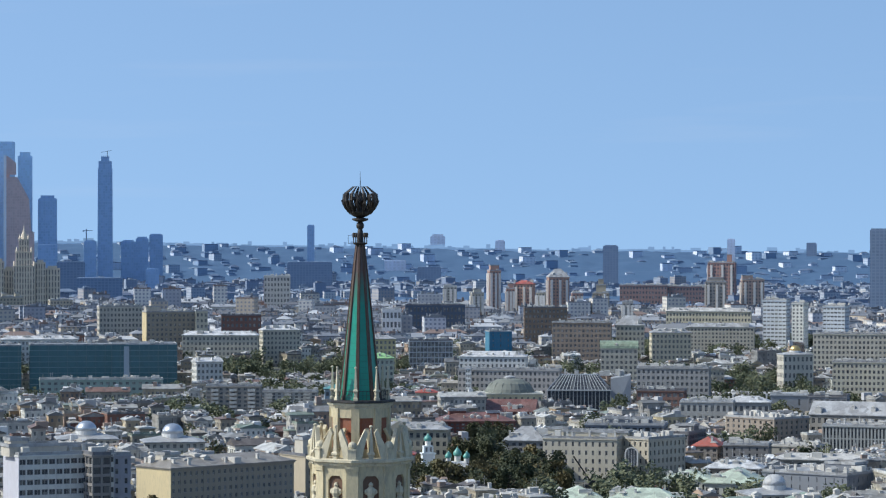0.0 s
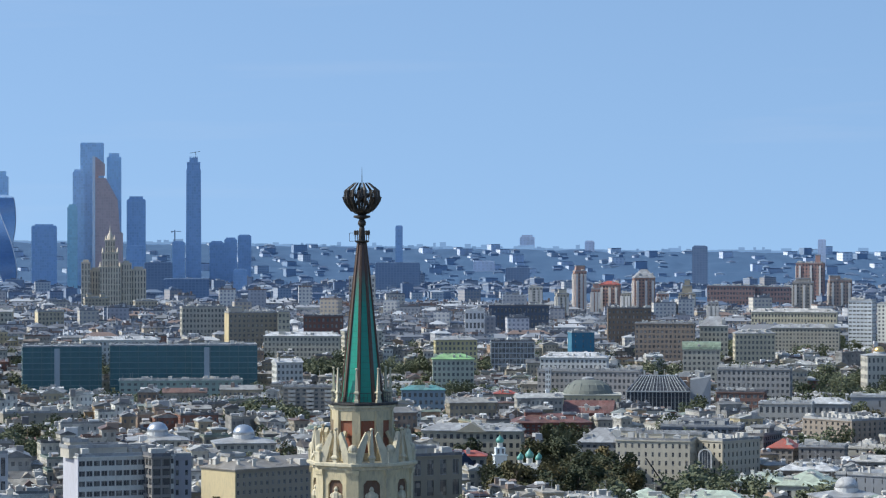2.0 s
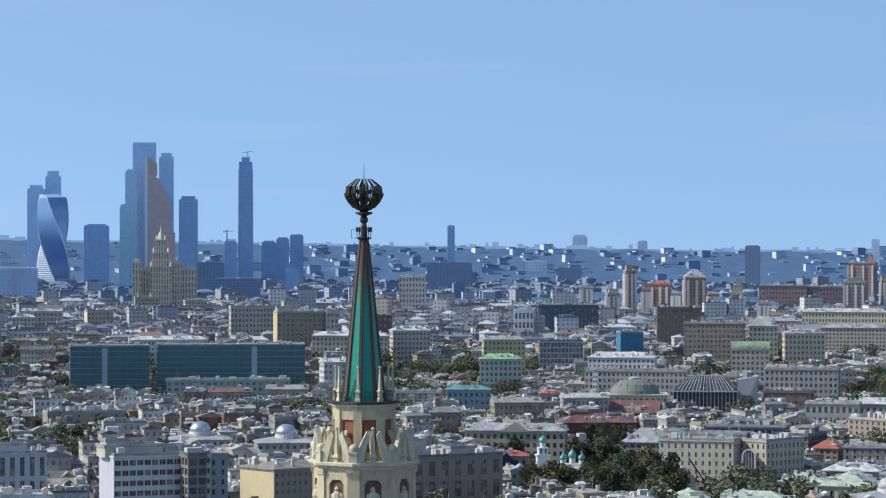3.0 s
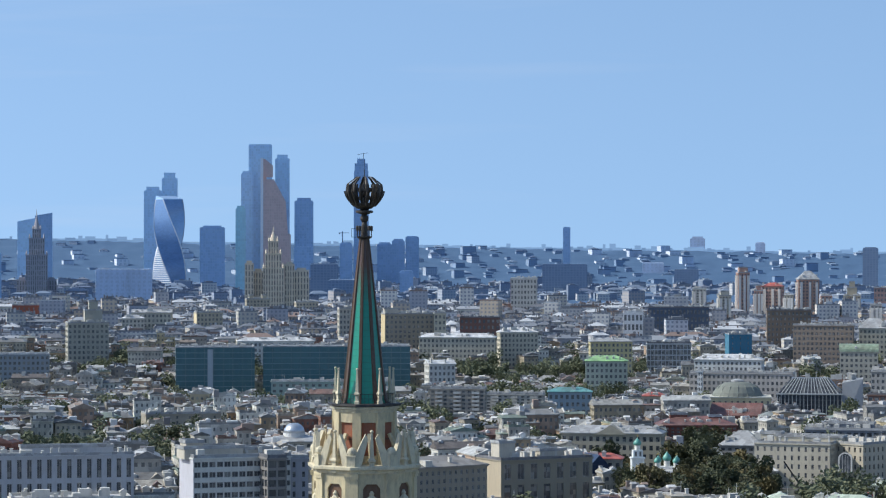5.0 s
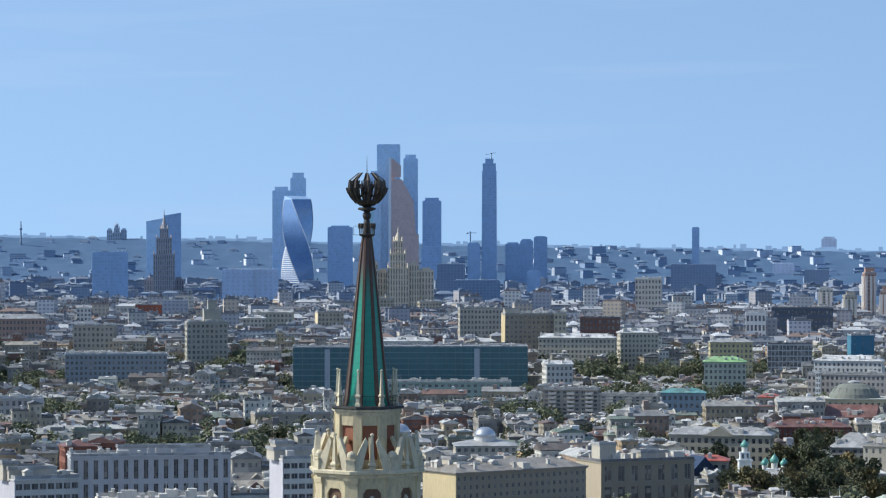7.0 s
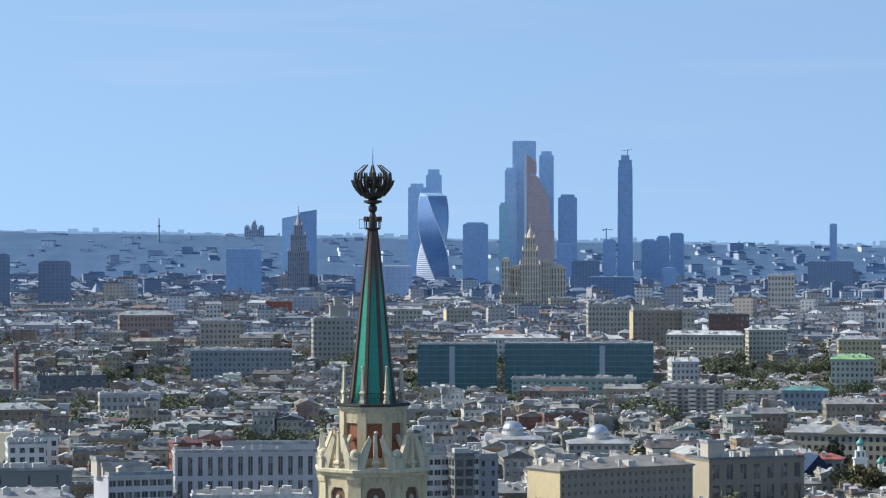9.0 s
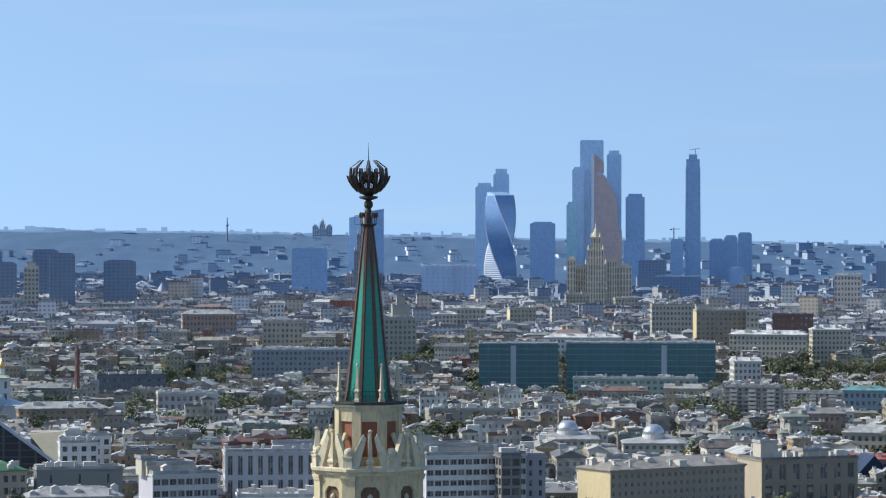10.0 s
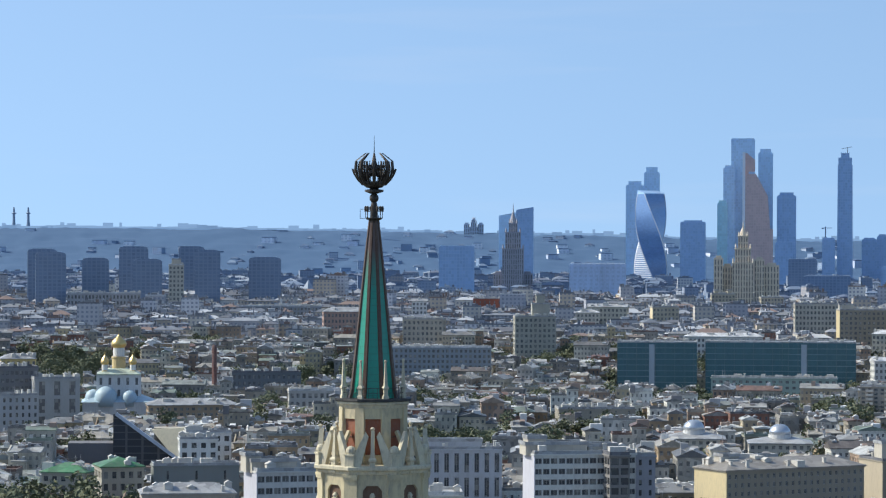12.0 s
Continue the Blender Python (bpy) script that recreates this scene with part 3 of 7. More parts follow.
def open_facade(w, d, h, storeys, bay, depth=0.3, pier=0.5, band=0.45, sides=(1, 1, 1, 1)):
    """One connected wall sheet with real openings and reveals, and the glazed core behind it. Origin at the base's middle."""
    S, seen = Shape(), {}

    def vert(p):
        key = tuple(round(c, 3) for c in p)
        if key not in seen:
            seen[key] = len(S.v)
            S.v.append(key)
        return seen[key]

    st = h / storeys
    for k, (length, turn, off) in enumerate(((w, 0, d / 2), (d, 90, w / 2), (w, 180, d / 2), (d, 270, w / 2))):
        m = pose(0, 0, 0, 0, 0, turn)
        a = length / 2
        n = max(1, round(length / bay))
        bw = length / n
        us = [-a] + [c for i in range(n) for c in (-a + (i + pier / 2) * bw, -a + (i + 1 - pier / 2) * bw)] + [a]
        vs = [0.0] + [c for j in range(storeys) for c in (j * st + st * band * 0.45, (j + 1) * st - st * band * 0.55)] + [h]
        P = lambda u, y, v: vert(m @ Vector((u, -off + y, v)))
        if not sides[k]:
            S.f.append(tuple(P(*q) for q in ((-a, 0, 0), (a, 0, 0), (a, 0, h), (-a, 0, h))))
            continue
        for j in range(len(vs) - 1):
            if j % 2 == 0:
                S.f.append(tuple([P(u, 0, vs[j]) for u in us] + [P(u, 0, vs[j + 1]) for u in reversed(us)]))
                continue
            v0, v1 = vs[j], vs[j + 1]
            for i in range(0, len(us) - 1, 2):
                S.f.append((P(us[i], 0, v0), P(us[i + 1], 0, v0), P(us[i + 1], 0, v1), P(us[i], 0, v1)))
            for i in range(1, len(us) - 1, 2):
                u0, u1 = us[i], us[i + 1]
                for p, q in (((u0, v0), (u1, v0)), ((u1, v0), (u1, v1)), ((u1, v1), (u0, v1)), ((u0, v1), (u0, v0))):
                    S.f.append((P(p[0], 0, p[1]), P(p[0], depth, p[1]), P(q[0], depth, q[1]), P(q[0], 0, q[1])))
    G = Shape().box(-w / 2 + depth, w / 2 - depth, -d / 2 + depth, d / 2 - depth, 0.05, h - 0.05)
    return S, G


def hip(s, x0, x1, y0, y1, z, rise, over=0.5, gable=False):
    x0, x1, y0, y1 = x0 - over, x1 + over, y0 - over, y1 + over
    w, d = x1 - x0, y1 - y0
    b = [(x0, y0), (x1, y0), (x1, y1), (x0, y1)]
    v = [(*p, z) for p in b] + [(*p, z + 0.35) for p in b]
    if w >= d:
        i = 0 if gable else d / 2 * 0.85
        v += [(x0 + i, (y0 + y1) / 2, z + rise), (x1 - i, (y0 + y1) / 2, z + rise)]
        f = [(4, 5, 9, 8), (6, 7, 8, 9), (5, 6, 9), (7, 4, 8)]
    else:
        i = 0 if gable else w / 2 * 0.85
        v += [((x0 + x1) / 2, y0 + i, z + rise), ((x0 + x1) / 2, y1 - i, z + rise)]
        f = [(5, 6, 9, 8), (7, 4, 8, 9), (4, 5, 8), (6, 7, 9)]
    s.add(v, [(3, 2, 1, 0), (0, 1, 5, 4), (1, 2, 6, 5), (2, 3, 7, 6), (3, 0, 4, 7)] + f)


def flat_roof(s, x0, x1, y0, y1, z):
    """A flat roof inside a low parapet, in one piece."""
    t = 0.35
    ring = lambda i, zz: [(x0 + i, y0 + i, zz), (x1 - i, y0 + i, zz), (x1 - i, y1 - i, zz), (x0 + i, y1 - i, zz)]
    s.loft([ring(0, z - 0.05), ring(0, z + 0.9), ring(t, z + 0.9), ring(t, z + 0.12)])


def fitting(rng, k):
    """One thing on a roof, standing at the origin: chimney, dormer, machine box or aerial."""
    s = Shape()
    if k < 0.45:
        a, b, h = rng.uniform(0.3, 0.6), rng.uniform(0.3, 0.9), rng.uniform(0.9, 2.0)
        s.box(-a, a, -b, b, -1.4, h).box(-a - 0.12, a + 0.12, -b - 0.12, b + 0.12, h, h + 0.2)
        return "chimney", s
    if k < 0.72:
        a, h = rng.uniform(0.7, 1.4), rng.uniform(0.8, 1.6)
        s.box(-a, a, -a, a, -1.2, h)
        e = a + 0.2
        s.add([(-e, -e, h), (e, -e, h), (e, e, h), (-e, e, h), (0, -a, h + .7), (0, a, h + .7)], [(0, 1, 4), (2, 3, 5), (1, 2, 5, 4), (3, 0, 4, 5), (3, 2, 1, 0)])
        return "dormer", s
    if k < 0.88:
        a, b, h = rng.uniform(1.0, 2.4), rng.uniform(0.8, 1.8), rng.uniform(1.0, 2.4)
        s.box(-a, a, -b, b, -1.2, h)
        return "roof_box", s
    h = rng.uniform(2, 5)
    s.turned([(0.07, -0.6), (0.05, h)], 5).box(-0.8, 0.8, -0.04, 0.04, h * 0.8, h * 0.8 + 0.06)
    return "aerial", s


def fittings(rng, x0, x1, y0, y1, z, n, rise=0.0):
    """Places and shapes of what stands on one roof."""
    out = []
    for _ in range(n):
        name, s = fitting(rng, rng.random())
        out.append((name, s, Vector((rng.uniform(x0 + 0.8, x1 - 0.8), rng.uniform(y0 + 0.8, y1 - 0.8), z + rise * rng.uniform(0.1, 0.6)))))
    return out


def house_parts(rng, plan, storeys, st, roof, bay, ncl):
    """plan: rectangles (x0, x1, y0, y1, extra storeys). Gives wall and glass shapes, one roof a wing, and the fittings."""
    W, G, R, C = Shape(), Shape(), [], []
    x0, x1, y0, y1, more = plan[0]
    plan = list(plan)
    if storeys > 2:
        for _ in range(rng.randrange(1, 3)):
            u, l = rng.uniform(x0, x1 - 6), rng.uniform(4, 8)
            q = rng.uniform(3, 6)
            plan.append((u, min(x1, u + l), y0 - q, y0, -rng.randrange(1, 3)) if rng.random() < 0.5 else (u, min(x1, u + l), y1, y1 + q, -1))
    pr, bd = rng.uniform(0.5, 0.68), rng.uniform(0.48, 0.6)
    for k, (x0, x1, y0, y1, more) in enumerate(plan):
        n = max(1, storeys + more)
        h = n * st
        w, g = open_facade(x1 - x0, y1 - y0, h, n, bay, 0.22, pr, bd)
        cx, cy = (x0 + x1) / 2, (y0 + y1) / 2
        for a, b in ((W, w), (G, g)):
            a.add([(p[0] + cx, p[1] + cy, p[2]) for p in b.v], b.f)
        W.box(x0 - 0.3, x1 + 0.3, y0 - 0.3, y1 + 0.3, h - 0.02, h + 0.35)
        rise, r = 0, Shape()
        kind = roof if k == 0 else rng.choice((roof, "flat", "hip", "gable"))
        if kind == "flat":
            flat_roof(r, x0, x1, y0, y1, h + 0.36)
        else:
            rise = min(x1 - x0, y1 - y0) * rng.uniform(0.14, 0.30)
            hip(r, x0, x1, y0, y1, h + 0.35, rise, 0.5, kind == "gable")
            if k == 0 and rng.random() < 0.5:
                c = Shape()
                u = rng.uniform(x0 + 3, x1 - 3)
                hip(c, u - 2.4, u + 2.4, y0 - 0.3, cy, h + 0.35, rise * 0.92, 0.25, True)
                R.append(c)
            if rng.random() < 0.4:
                u = rng.choice((x0, x1))
                W.add([(u - 0.25, y0, h), (u + 0.25, y0, h), (u + 0.25, y1, h), (u - 0.25, y1, h), (u - 0.25, y0, h + 0.9), (u + 0.25, y0, h + 0.9), (u + 0.25, y1, h + 0.9), (u - 0.25, y1, h + 0.9), (u - 0.25, cy, h + rise + 0.9), (u + 0.25, cy, h + rise + 0.9)],
                      [(0, 1, 5, 4), (2, 3, 7, 6), (1, 2, 6, 9, 5), (3, 0, 4, 8, 7), (4, 5, 9, 8), (8, 9, 6, 7)])
        R.append(r)
        C += fittings(rng, x0, x1, y0, y1, h + 0.5, max(2, int(ncl * (x1 - x0) * (y1 - y0) / 100)), rise)
    return W, G, R, C


def house(name, label, shapes, group="", wall="wall", roof="roof", glass="glass", category="building"):
    W, G, R, C = shapes
    t = part(name, W, wall)
    tagged(t, label, category, group)
    part("glazing", G, glass, t)
    for r in R:
        part("roof", r, roof, t)
    for n, s, p in C:
        part(n, s, "clutter", t, at=p)
    return t


PLANS = (
    lambda a: [(-a * 1.4, a * 1.4, -5.0, 5.0, 0)],
    lambda a: [(-a * 1.2, a * 1.2, -4.6, 4.6, 0), (a * 1.2 - 8, a * 1.2, 4.6, 4.6 + a, 0)],
    lambda a: [(-a * 0.85, a * 0.85, -5.6, 5.6, 0)],
    lambda a: [(-a * 1.4, -a * 0.3, -4.6, 4.6, 0), (-a * 0.3, a * 0.5, -5.2, 5.2, 1), (a * 0.5, a * 1.4, -4.6, 4.6, -1)],
)
LOOKS = {"hip": ("town_house", "plastered old town house under a sheet-metal hipped roof"), "gable": ("gabled_house", "plastered town house with a grey sheet-metal gable roof"),
         "flat": ("flat_roofed_house", "flat-roofed city house with parapet and roof vents")}


def house_kinds():
    """Shapes of the common houses: (storeys, roof, shapes)."""
    rng = random.Random(7)
    kinds = []
    for i in range(40):
        st = (2, 3, 2, 3, 4, 2, 3, 2, 5)[i % 9]
        roof = ("hip", "gable", "flat", "hip", "gable", "flat")[(i // 2) % 6]
        plan = PLANS[i % 4](rng.uniform(5.8, 9.5))
        kinds.append((st, roof, house_parts(rng, plan, st, rng.uniform(2.9, 3.4), roof, rng.uniform(2.2, 2.9), rng.uniform(3.4, 5.0))))
    return kinds


def clear(x, y, r=0.0):
    """True where no landmark, square or park stands."""
    for ax, ay, ar in RESERVED:
        if (x - ax) ** 2 + (y - ay) ** 2 < (ar + r) ** 2:
            return False
    return True


def in_fan(x, y, m=0.0):
    a = math.degrees(atan2(-x, y))
    r = hypot(x, y)
    k = math.degrees(m / max(r, 1))
    return -21.5 - k < a < 13.5 + k


def street_grid(r0, r1, step, seed, jitter=0.25):
    """Building places in blocks whose streets turn from quarter to quarter."""
    rng = random.Random(seed)
    out = []
    n = int(4800 / step)
    for iy in range(n):
        for ix in range(-n, n):
            x, y = (ix + rng.uniform(-jitter, jitter)) * step, (iy + rng.uniform(-jitter, jitter)) * step
            r = hypot(x, y)
            if r0 < r < r1 and in_fan(x, y, 30):
                q = noise.noise(Vector((x / 420, y / 420, 3.3)))
                yaw = 30 * q + 90 * rng.randrange(4) + rng.uniform(-4, 4)
                out.append((x, y, yaw, rng.random()))
    return out


class Bulk:
    """Gathers many placed shapes into one mesh, with a number for each house."""

    def __init__(self):
        self.v, self.f, self.n, self.k = [], [], [], 0

    def put(self, shape, m, number):
        if not shape.v:
            return
        a = np.array(shape.v) @ np.array(m.to_3x3()).T + np.array(m.translation)
        self.v.append(a)
        self.f += [tuple(i + self.k for i in f) for f in shape.f]
        self.n += [number] * len(shape.f)
        self.k += len(a)

    def part(self, name, mat, parent=None):
        me = bpy.data.meshes.new(name)
        me.from_pydata(np.concatenate(self.v).tolist(), [], self.f)
        me.materials.append(M[mat])
        at = me.attributes.new("house", "FLOAT", "FACE")
        at.data.foreach_set("value", self.n)
        ob = new(name, me)
        ob.parent = parent
        return tagged(ob, kind="stuff")

# ---- high-rise district ----


def tower_box(name, label, x, y, w, d, top, mat, yaw=0, crown=0.0, group="business district towers"):
    g = ground_z(x, y)
    t = thing(name, label, "skyscraper", pose(x, y, g, 0, 0, yaw), group)
    h = top - g
    s = Shape().box(-w / 2, w / 2, -d / 2, d / 2, 0, h - crown)
    part("shaft", s, mat, t)
    if crown:
        part("crown", Shape().box(-w * 0.36, w * 0.36, -d * 0.36, d * 0.36, h - crown, h), mat, t)
    k = Shape()
    k.box(-w / 2 + 1, w / 2 - 1, -d / 2 + 1, d / 2 - 1, h - crown, h - crown + 1.2)
    part("parapet", k, mat, t)
    return t


def stepped_needle(x, y, top):
    """Slim tower with set-back head and a crane on the roof."""
    g = ground_z(x, y)
    t = thing("glass_tower", "slim dark blue tower with set-back top and roof crane", "skyscraper", pose(x, y, g, 0, 0, -4), "business district towers")
    h = top - g
    s = Shape().loft([[(a * u, b * u, z) for a, b in ((-10, -8.7), (10, -8.7), (10, 8.7), (-10, 8.7))] for u, z in ((1.05, 0), (1.0, h * 0.6), (0.97, h - 16))])
    part("shaft", s, "deep_glass", t)
    part("upper_stage", Shape().box(-8.9, 8.9, -7.6, 7.6, h - 16, h - 6), "deep_glass", t)
    s = Shape().box(-5.5, 5.5, -5, 5, h - 6, h)
    for i in range(5):
        s.box(-5.3 + i * 2.5, -4.7 + i * 2.5, -5.3, -5.0, h - 6, h + 1.5)
    part("crown", s, "deep_glass", t)
    c = part("roof_crane", Shape().beam((3, 0, h - 2), (3, 0, h + 8), 0.7).beam((-5, 0, h + 6), (9, 0, h + 8.5), 0.5), "iron", t, "thin lattice crane")
    return t


def copper_tower(x, y, top):
    """Faceted tower that narrows to a stepped point on one side."""
    g = ground_z(x, y)
    t = thing("glass_tower", "faceted copper-coloured glass tower narrowing to a point", "skyscraper", pose(x, y, g, 0, 0, -2), "business district towers")
    h = top - g
    prof = [(0, -15.7, 23.9), (103 - g, -15.7, 23.9), (104.6 - g, -15.7, 20.1), (147.4 - g, -15.7, 16.8), (162.6 - g, -15.7, 8.7), (176.7 - g, -15.7, 1.1)]
    part("shaft", Shape().loft([[(a, -10, z), (b, -10, z), (b, 10, z), (a, 10, z)] for z, a, b in prof]), "copper_glass", t)
    part("fin", Shape().loft([[(a, -6, z), (b, -6, z), (b, 6, z), (a, 6, z)] for z, a, b in ((179.9 - g, -13, 0), (195.1 - g, -13, 0), (h - 1, -13, -10.8))]), "copper_glass", t)
    # White paint stands in for sunlight along this pale edge.
    part("pale_edge", Shape().box(-16.7, -13, -10.8, -8, 0, h), "white_paint", t, "pale vertical edge pier, whitened as if sunlit")
    part("fin_strut", Shape().box(-13, -8.7, -5, 5, 176.6 - g, 180 - g), "copper_glass", t)
    return t


def twisted_tower(x, y, top):
    """Tower whose square floors turn as they rise, with white ribbon edges."""
    g = ground_z(x, y)
    t = thing("twisted_tower", "twisted blue glass tower with white ribbon edges", "skyscraper", pose(x, y, g), "business district towers")
    h = top - g
    n = 44
    rings = []
    for i in range(n + 1):
        f = i / n
        a = radians(-70 - 135 * f)
        r = 21.7 * (1 - 0.10 * f) * (1.0 + 0.05 * sin(pi * f))
        rings.append([(r * cos(a + k * pi / 2), r * sin(a + k * pi / 2), f * (h - 4)) for k in range(4)])
    sides = Shape()
    for k in range(4):
        j = (k + 1) % 4
        sides.add([p for r in rings for p in (r[k], r[j])], [(2 * i, 2 * i + 1, 2 * i + 3, 2 * i + 2) for i in range(n)])
    sides.add(rings[-1], [(0, 1, 2, 3)])
    part("shaft", sides, "twist_glass", t, smooth=True)
    # white floor bands on one turning side
    for i in range(0, 25):
        p, q = Vector(rings[i][3]), Vector(rings[i][0])
        c = Vector((0, 0, p.z))
        out = ((p + q) / 2 - c).normalized() * 0.35
        up = Vector((0, 0, 1.1))
        s = Shape().add([p + out, q + out, q + out + up, p + out + up, p, q, q + up, p + up], [(0, 1, 2, 3), (3, 2, 6, 7), (1, 0, 4, 5)])
        part("floor_band", s, "white_paint", t, "white floor band of the lower twist")
    for k in range(4):
        s = Shape()
        for i in range(n):
            s.beam(rings[i][k], rings[i + 1][k], 1.0)
        part("ribbon_edge", s, "white_paint" if k % 2 else "pale_metal", t, "pale ribbon along the edge")
    r2 = [[(p[0], p[1], h - 4 + dz * (1 if j in (0, 3) else 0.2)) for j, p in enumerate(rings[-1])] for dz in (0, 5)]
    part("crown", Shape().loft(r2), "blue_glass", t)
    return t


def sloped_pair(x, y):
    """Two joined towers, the higher one with a slanting roof."""
    g = ground_z(x, y)
    t = thing("glass_tower", "pair of joined blue glass towers with slanting tops", "skyscraper", pose(x, y, g, 0, 0, 2), "business district towers")
    part("shaft", Shape().loft([[(-22.8, -8, z), (3, -8, z2), (3, 8, z2), (-22.8, 8, z)] for z, z2 in ((0, 0), (120 - g, 125 - g))]), "blue_glass", t)
    part("upper_stage", Shape().loft([[(0, -10, z), (22.8, -10, z2), (22.8, 6, z2), (0, 6, z)] for z, z2 in ((0, 0), (127.7 - g, 131.5 - g))]), "deep_glass", t)
    return t


def tiered_tower(name, label, x, y, top, stages, mat, spire=0.18, wings=(), yaw=0):
    """Tall house of stacked stages with a spire and lower wings; each stage has corner pinnacles."""
    g = ground_z(x, y)
    t = thing(name, label, "building", pose(x, y, g, 0, 0, yaw))
    h = top - g
    z = 0
    for i, (w, f) in enumerate(stages):
        z1 = h * f
        s, gl = open_facade(w, w, z1 - z, max(2, round((z1 - z) / 6)), 2.6, 0.4, 0.62, 0.2)
        st = part("stage", s, mat, t, at=(0, 0, z))
        part("glazing", gl, "glass", st)
        s = Shape().box(-w / 2 - 0.6, w / 2 + 0.6, -w / 2 - 0.6, w / 2 + 0.6, z1 - 0.3, z1 + 0.7)
        for a in (-1, 1):
            for b in (-1, 1):
                s.turned([(0.9, z1 + 0.7), (0.9, z1 + 2.5), (0.1, z1 + 5.5)], 4, at=(a * (w / 2 - 0.8), b * (w / 2 - 0.8), 0))
        part("stage_cornice", s, mat, t)
        z = z1
    w = stages[-1][0]
    part("spire", Shape().turned([(w * 0.42, z + 0.6), (w * 0.3, z + h * spire * 0.25), (0.7, z + (h - z) * 0.6), (0.15, h)], 8), mat, t)
    for wx, wy, ww, wd, wh in wings:
        s, gl = open_facade(ww, wd, wh, max(2, round(wh / 6)), 2.8, 0.4, 0.62, 0.22)
        p = part("wing", s, mat, t, at=(wx, wy, 0))
        part("glazing", gl, "glass", p)
        r = Shape()
        flat_roof(r, -ww / 2, ww / 2, -wd / 2, wd / 2, wh)
        r.box(-ww * 0.3, ww * 0.3, -wd * 0.3, wd * 0.3, wh, wh + 3.2)
        part("wing_roof", r, mat, p)
    return t


def mast(name, label, x, y, top, r):
    g = ground_z(x, y)
    t = thing(name, label, name, pose(x, y, g))
    h = top - g
    s = Shape().turned([(r * 1.8, 0), (r * 1.2, h * 0.3), (r, h * 0.7), (r * 0.6, h)], 10)
    part("shaft", s, "slab_blue", t)
    part("platform", Shape().turned([(r, h * 0.66), (r * 2, h * 0.68), (r * 2, h * 0.72), (r, h * 0.74)], 10), "slab_blue", t)


def tower_crane(x, y, top):
    g = ground_z(x, y)
    t = thing("tower_crane", "thin grey tower crane beside the high-rises", "crane", pose(x, y, g, 0, 0, -20))
    h = top - g
    part("mast", Shape().box(-0.6, 0.6, -0.6, 0.6, 0, h), "slab_blue", t)
    part("jib", Shape().beam((-4, 0, h - 2), (9, 0, h - 2), 0.7), "slab_blue", t)
    part("counterweight", Shape().box(-5, -3, -0.8, 0.8, h - 3.4, h - 1.6), "slab_blue", t)


tower_crane(251, 3870, 107.3)
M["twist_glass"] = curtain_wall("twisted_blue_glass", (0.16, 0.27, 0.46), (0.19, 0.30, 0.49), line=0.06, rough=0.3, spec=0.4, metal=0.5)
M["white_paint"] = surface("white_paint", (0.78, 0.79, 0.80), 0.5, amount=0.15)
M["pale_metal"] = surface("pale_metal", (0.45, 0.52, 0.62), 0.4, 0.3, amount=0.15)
M["ochre"] = surface("ochre_stone", (0.70, 0.61, 0.48), 0.85, amount=0.35)
stepped_needle(277.8, 3892, 204.9)
copper_tower(157.9, 3874, 205.4)
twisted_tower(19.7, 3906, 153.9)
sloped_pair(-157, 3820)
tiered_tower("tiered_tower_house", "ochre stone tower house with stepped wings and spire", 112, 2798, 112, ((21, 0.52), (16, 0.68), (10, 0.82)), "ochre",
             wings=((-24, 0, 9, 16, 50), (-15, 4, 11, 14, 42), (16, 0, 10, 16, 49), (28, 3, 15, 16, 43)), yaw=-2)
tiered_tower("tiered_tower_hotel", "grey-brown stone hotel tower with stepped shoulders and spire", -139, 3334, 132.5, ((25, 0.5), (18, 0.68), (10, 0.78)), "brown_stone", wings=((-17, 6, 12, 16, 24), (17, 6, 12, 16, 24)), yaw=2) if M.setdefault("brown_stone", surface("brown_stone", (0.37, 0.36, 0.39), 0.85)) else None
tiered_tower("tiered_tower_far", "pale tiered tower far off on the hill", -258, 4593, 122, ((14, 0.45), (9, 0.66), (5, 0.8)), "pale_metal", wings=((-11, 0, 9, 9, 18), (11, 0, 9, 9, 18)), yaw=3)
mast("radio_mast", "thin grey radio mast on the far plain", -398, 4482, 123, 1.1)
mast("chimney", "tall grey power station chimney", -988, 4595, 134, 1.9)
mast("chimney", "tall grey power station chimney", -966, 4600, 134, 1.9)
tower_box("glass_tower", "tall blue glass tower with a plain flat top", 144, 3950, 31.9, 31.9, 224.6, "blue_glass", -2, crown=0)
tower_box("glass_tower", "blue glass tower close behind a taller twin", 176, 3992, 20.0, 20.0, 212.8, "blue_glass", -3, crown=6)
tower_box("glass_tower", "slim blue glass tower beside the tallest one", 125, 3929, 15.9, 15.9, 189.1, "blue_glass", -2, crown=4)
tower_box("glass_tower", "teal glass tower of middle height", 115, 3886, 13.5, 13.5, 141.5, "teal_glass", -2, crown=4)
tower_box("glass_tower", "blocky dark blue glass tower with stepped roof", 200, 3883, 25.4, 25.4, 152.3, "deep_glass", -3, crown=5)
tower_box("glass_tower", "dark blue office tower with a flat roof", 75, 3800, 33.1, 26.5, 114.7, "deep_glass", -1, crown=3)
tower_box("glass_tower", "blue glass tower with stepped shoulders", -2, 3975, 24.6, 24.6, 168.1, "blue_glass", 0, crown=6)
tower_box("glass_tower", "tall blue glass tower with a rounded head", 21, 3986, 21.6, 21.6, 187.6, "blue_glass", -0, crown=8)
tower_box("office_block", "dark blue-grey office slab among low houses", 193, 3763, 25.4, 20.3, 85.9, "deep_glass", -3, crown=0)
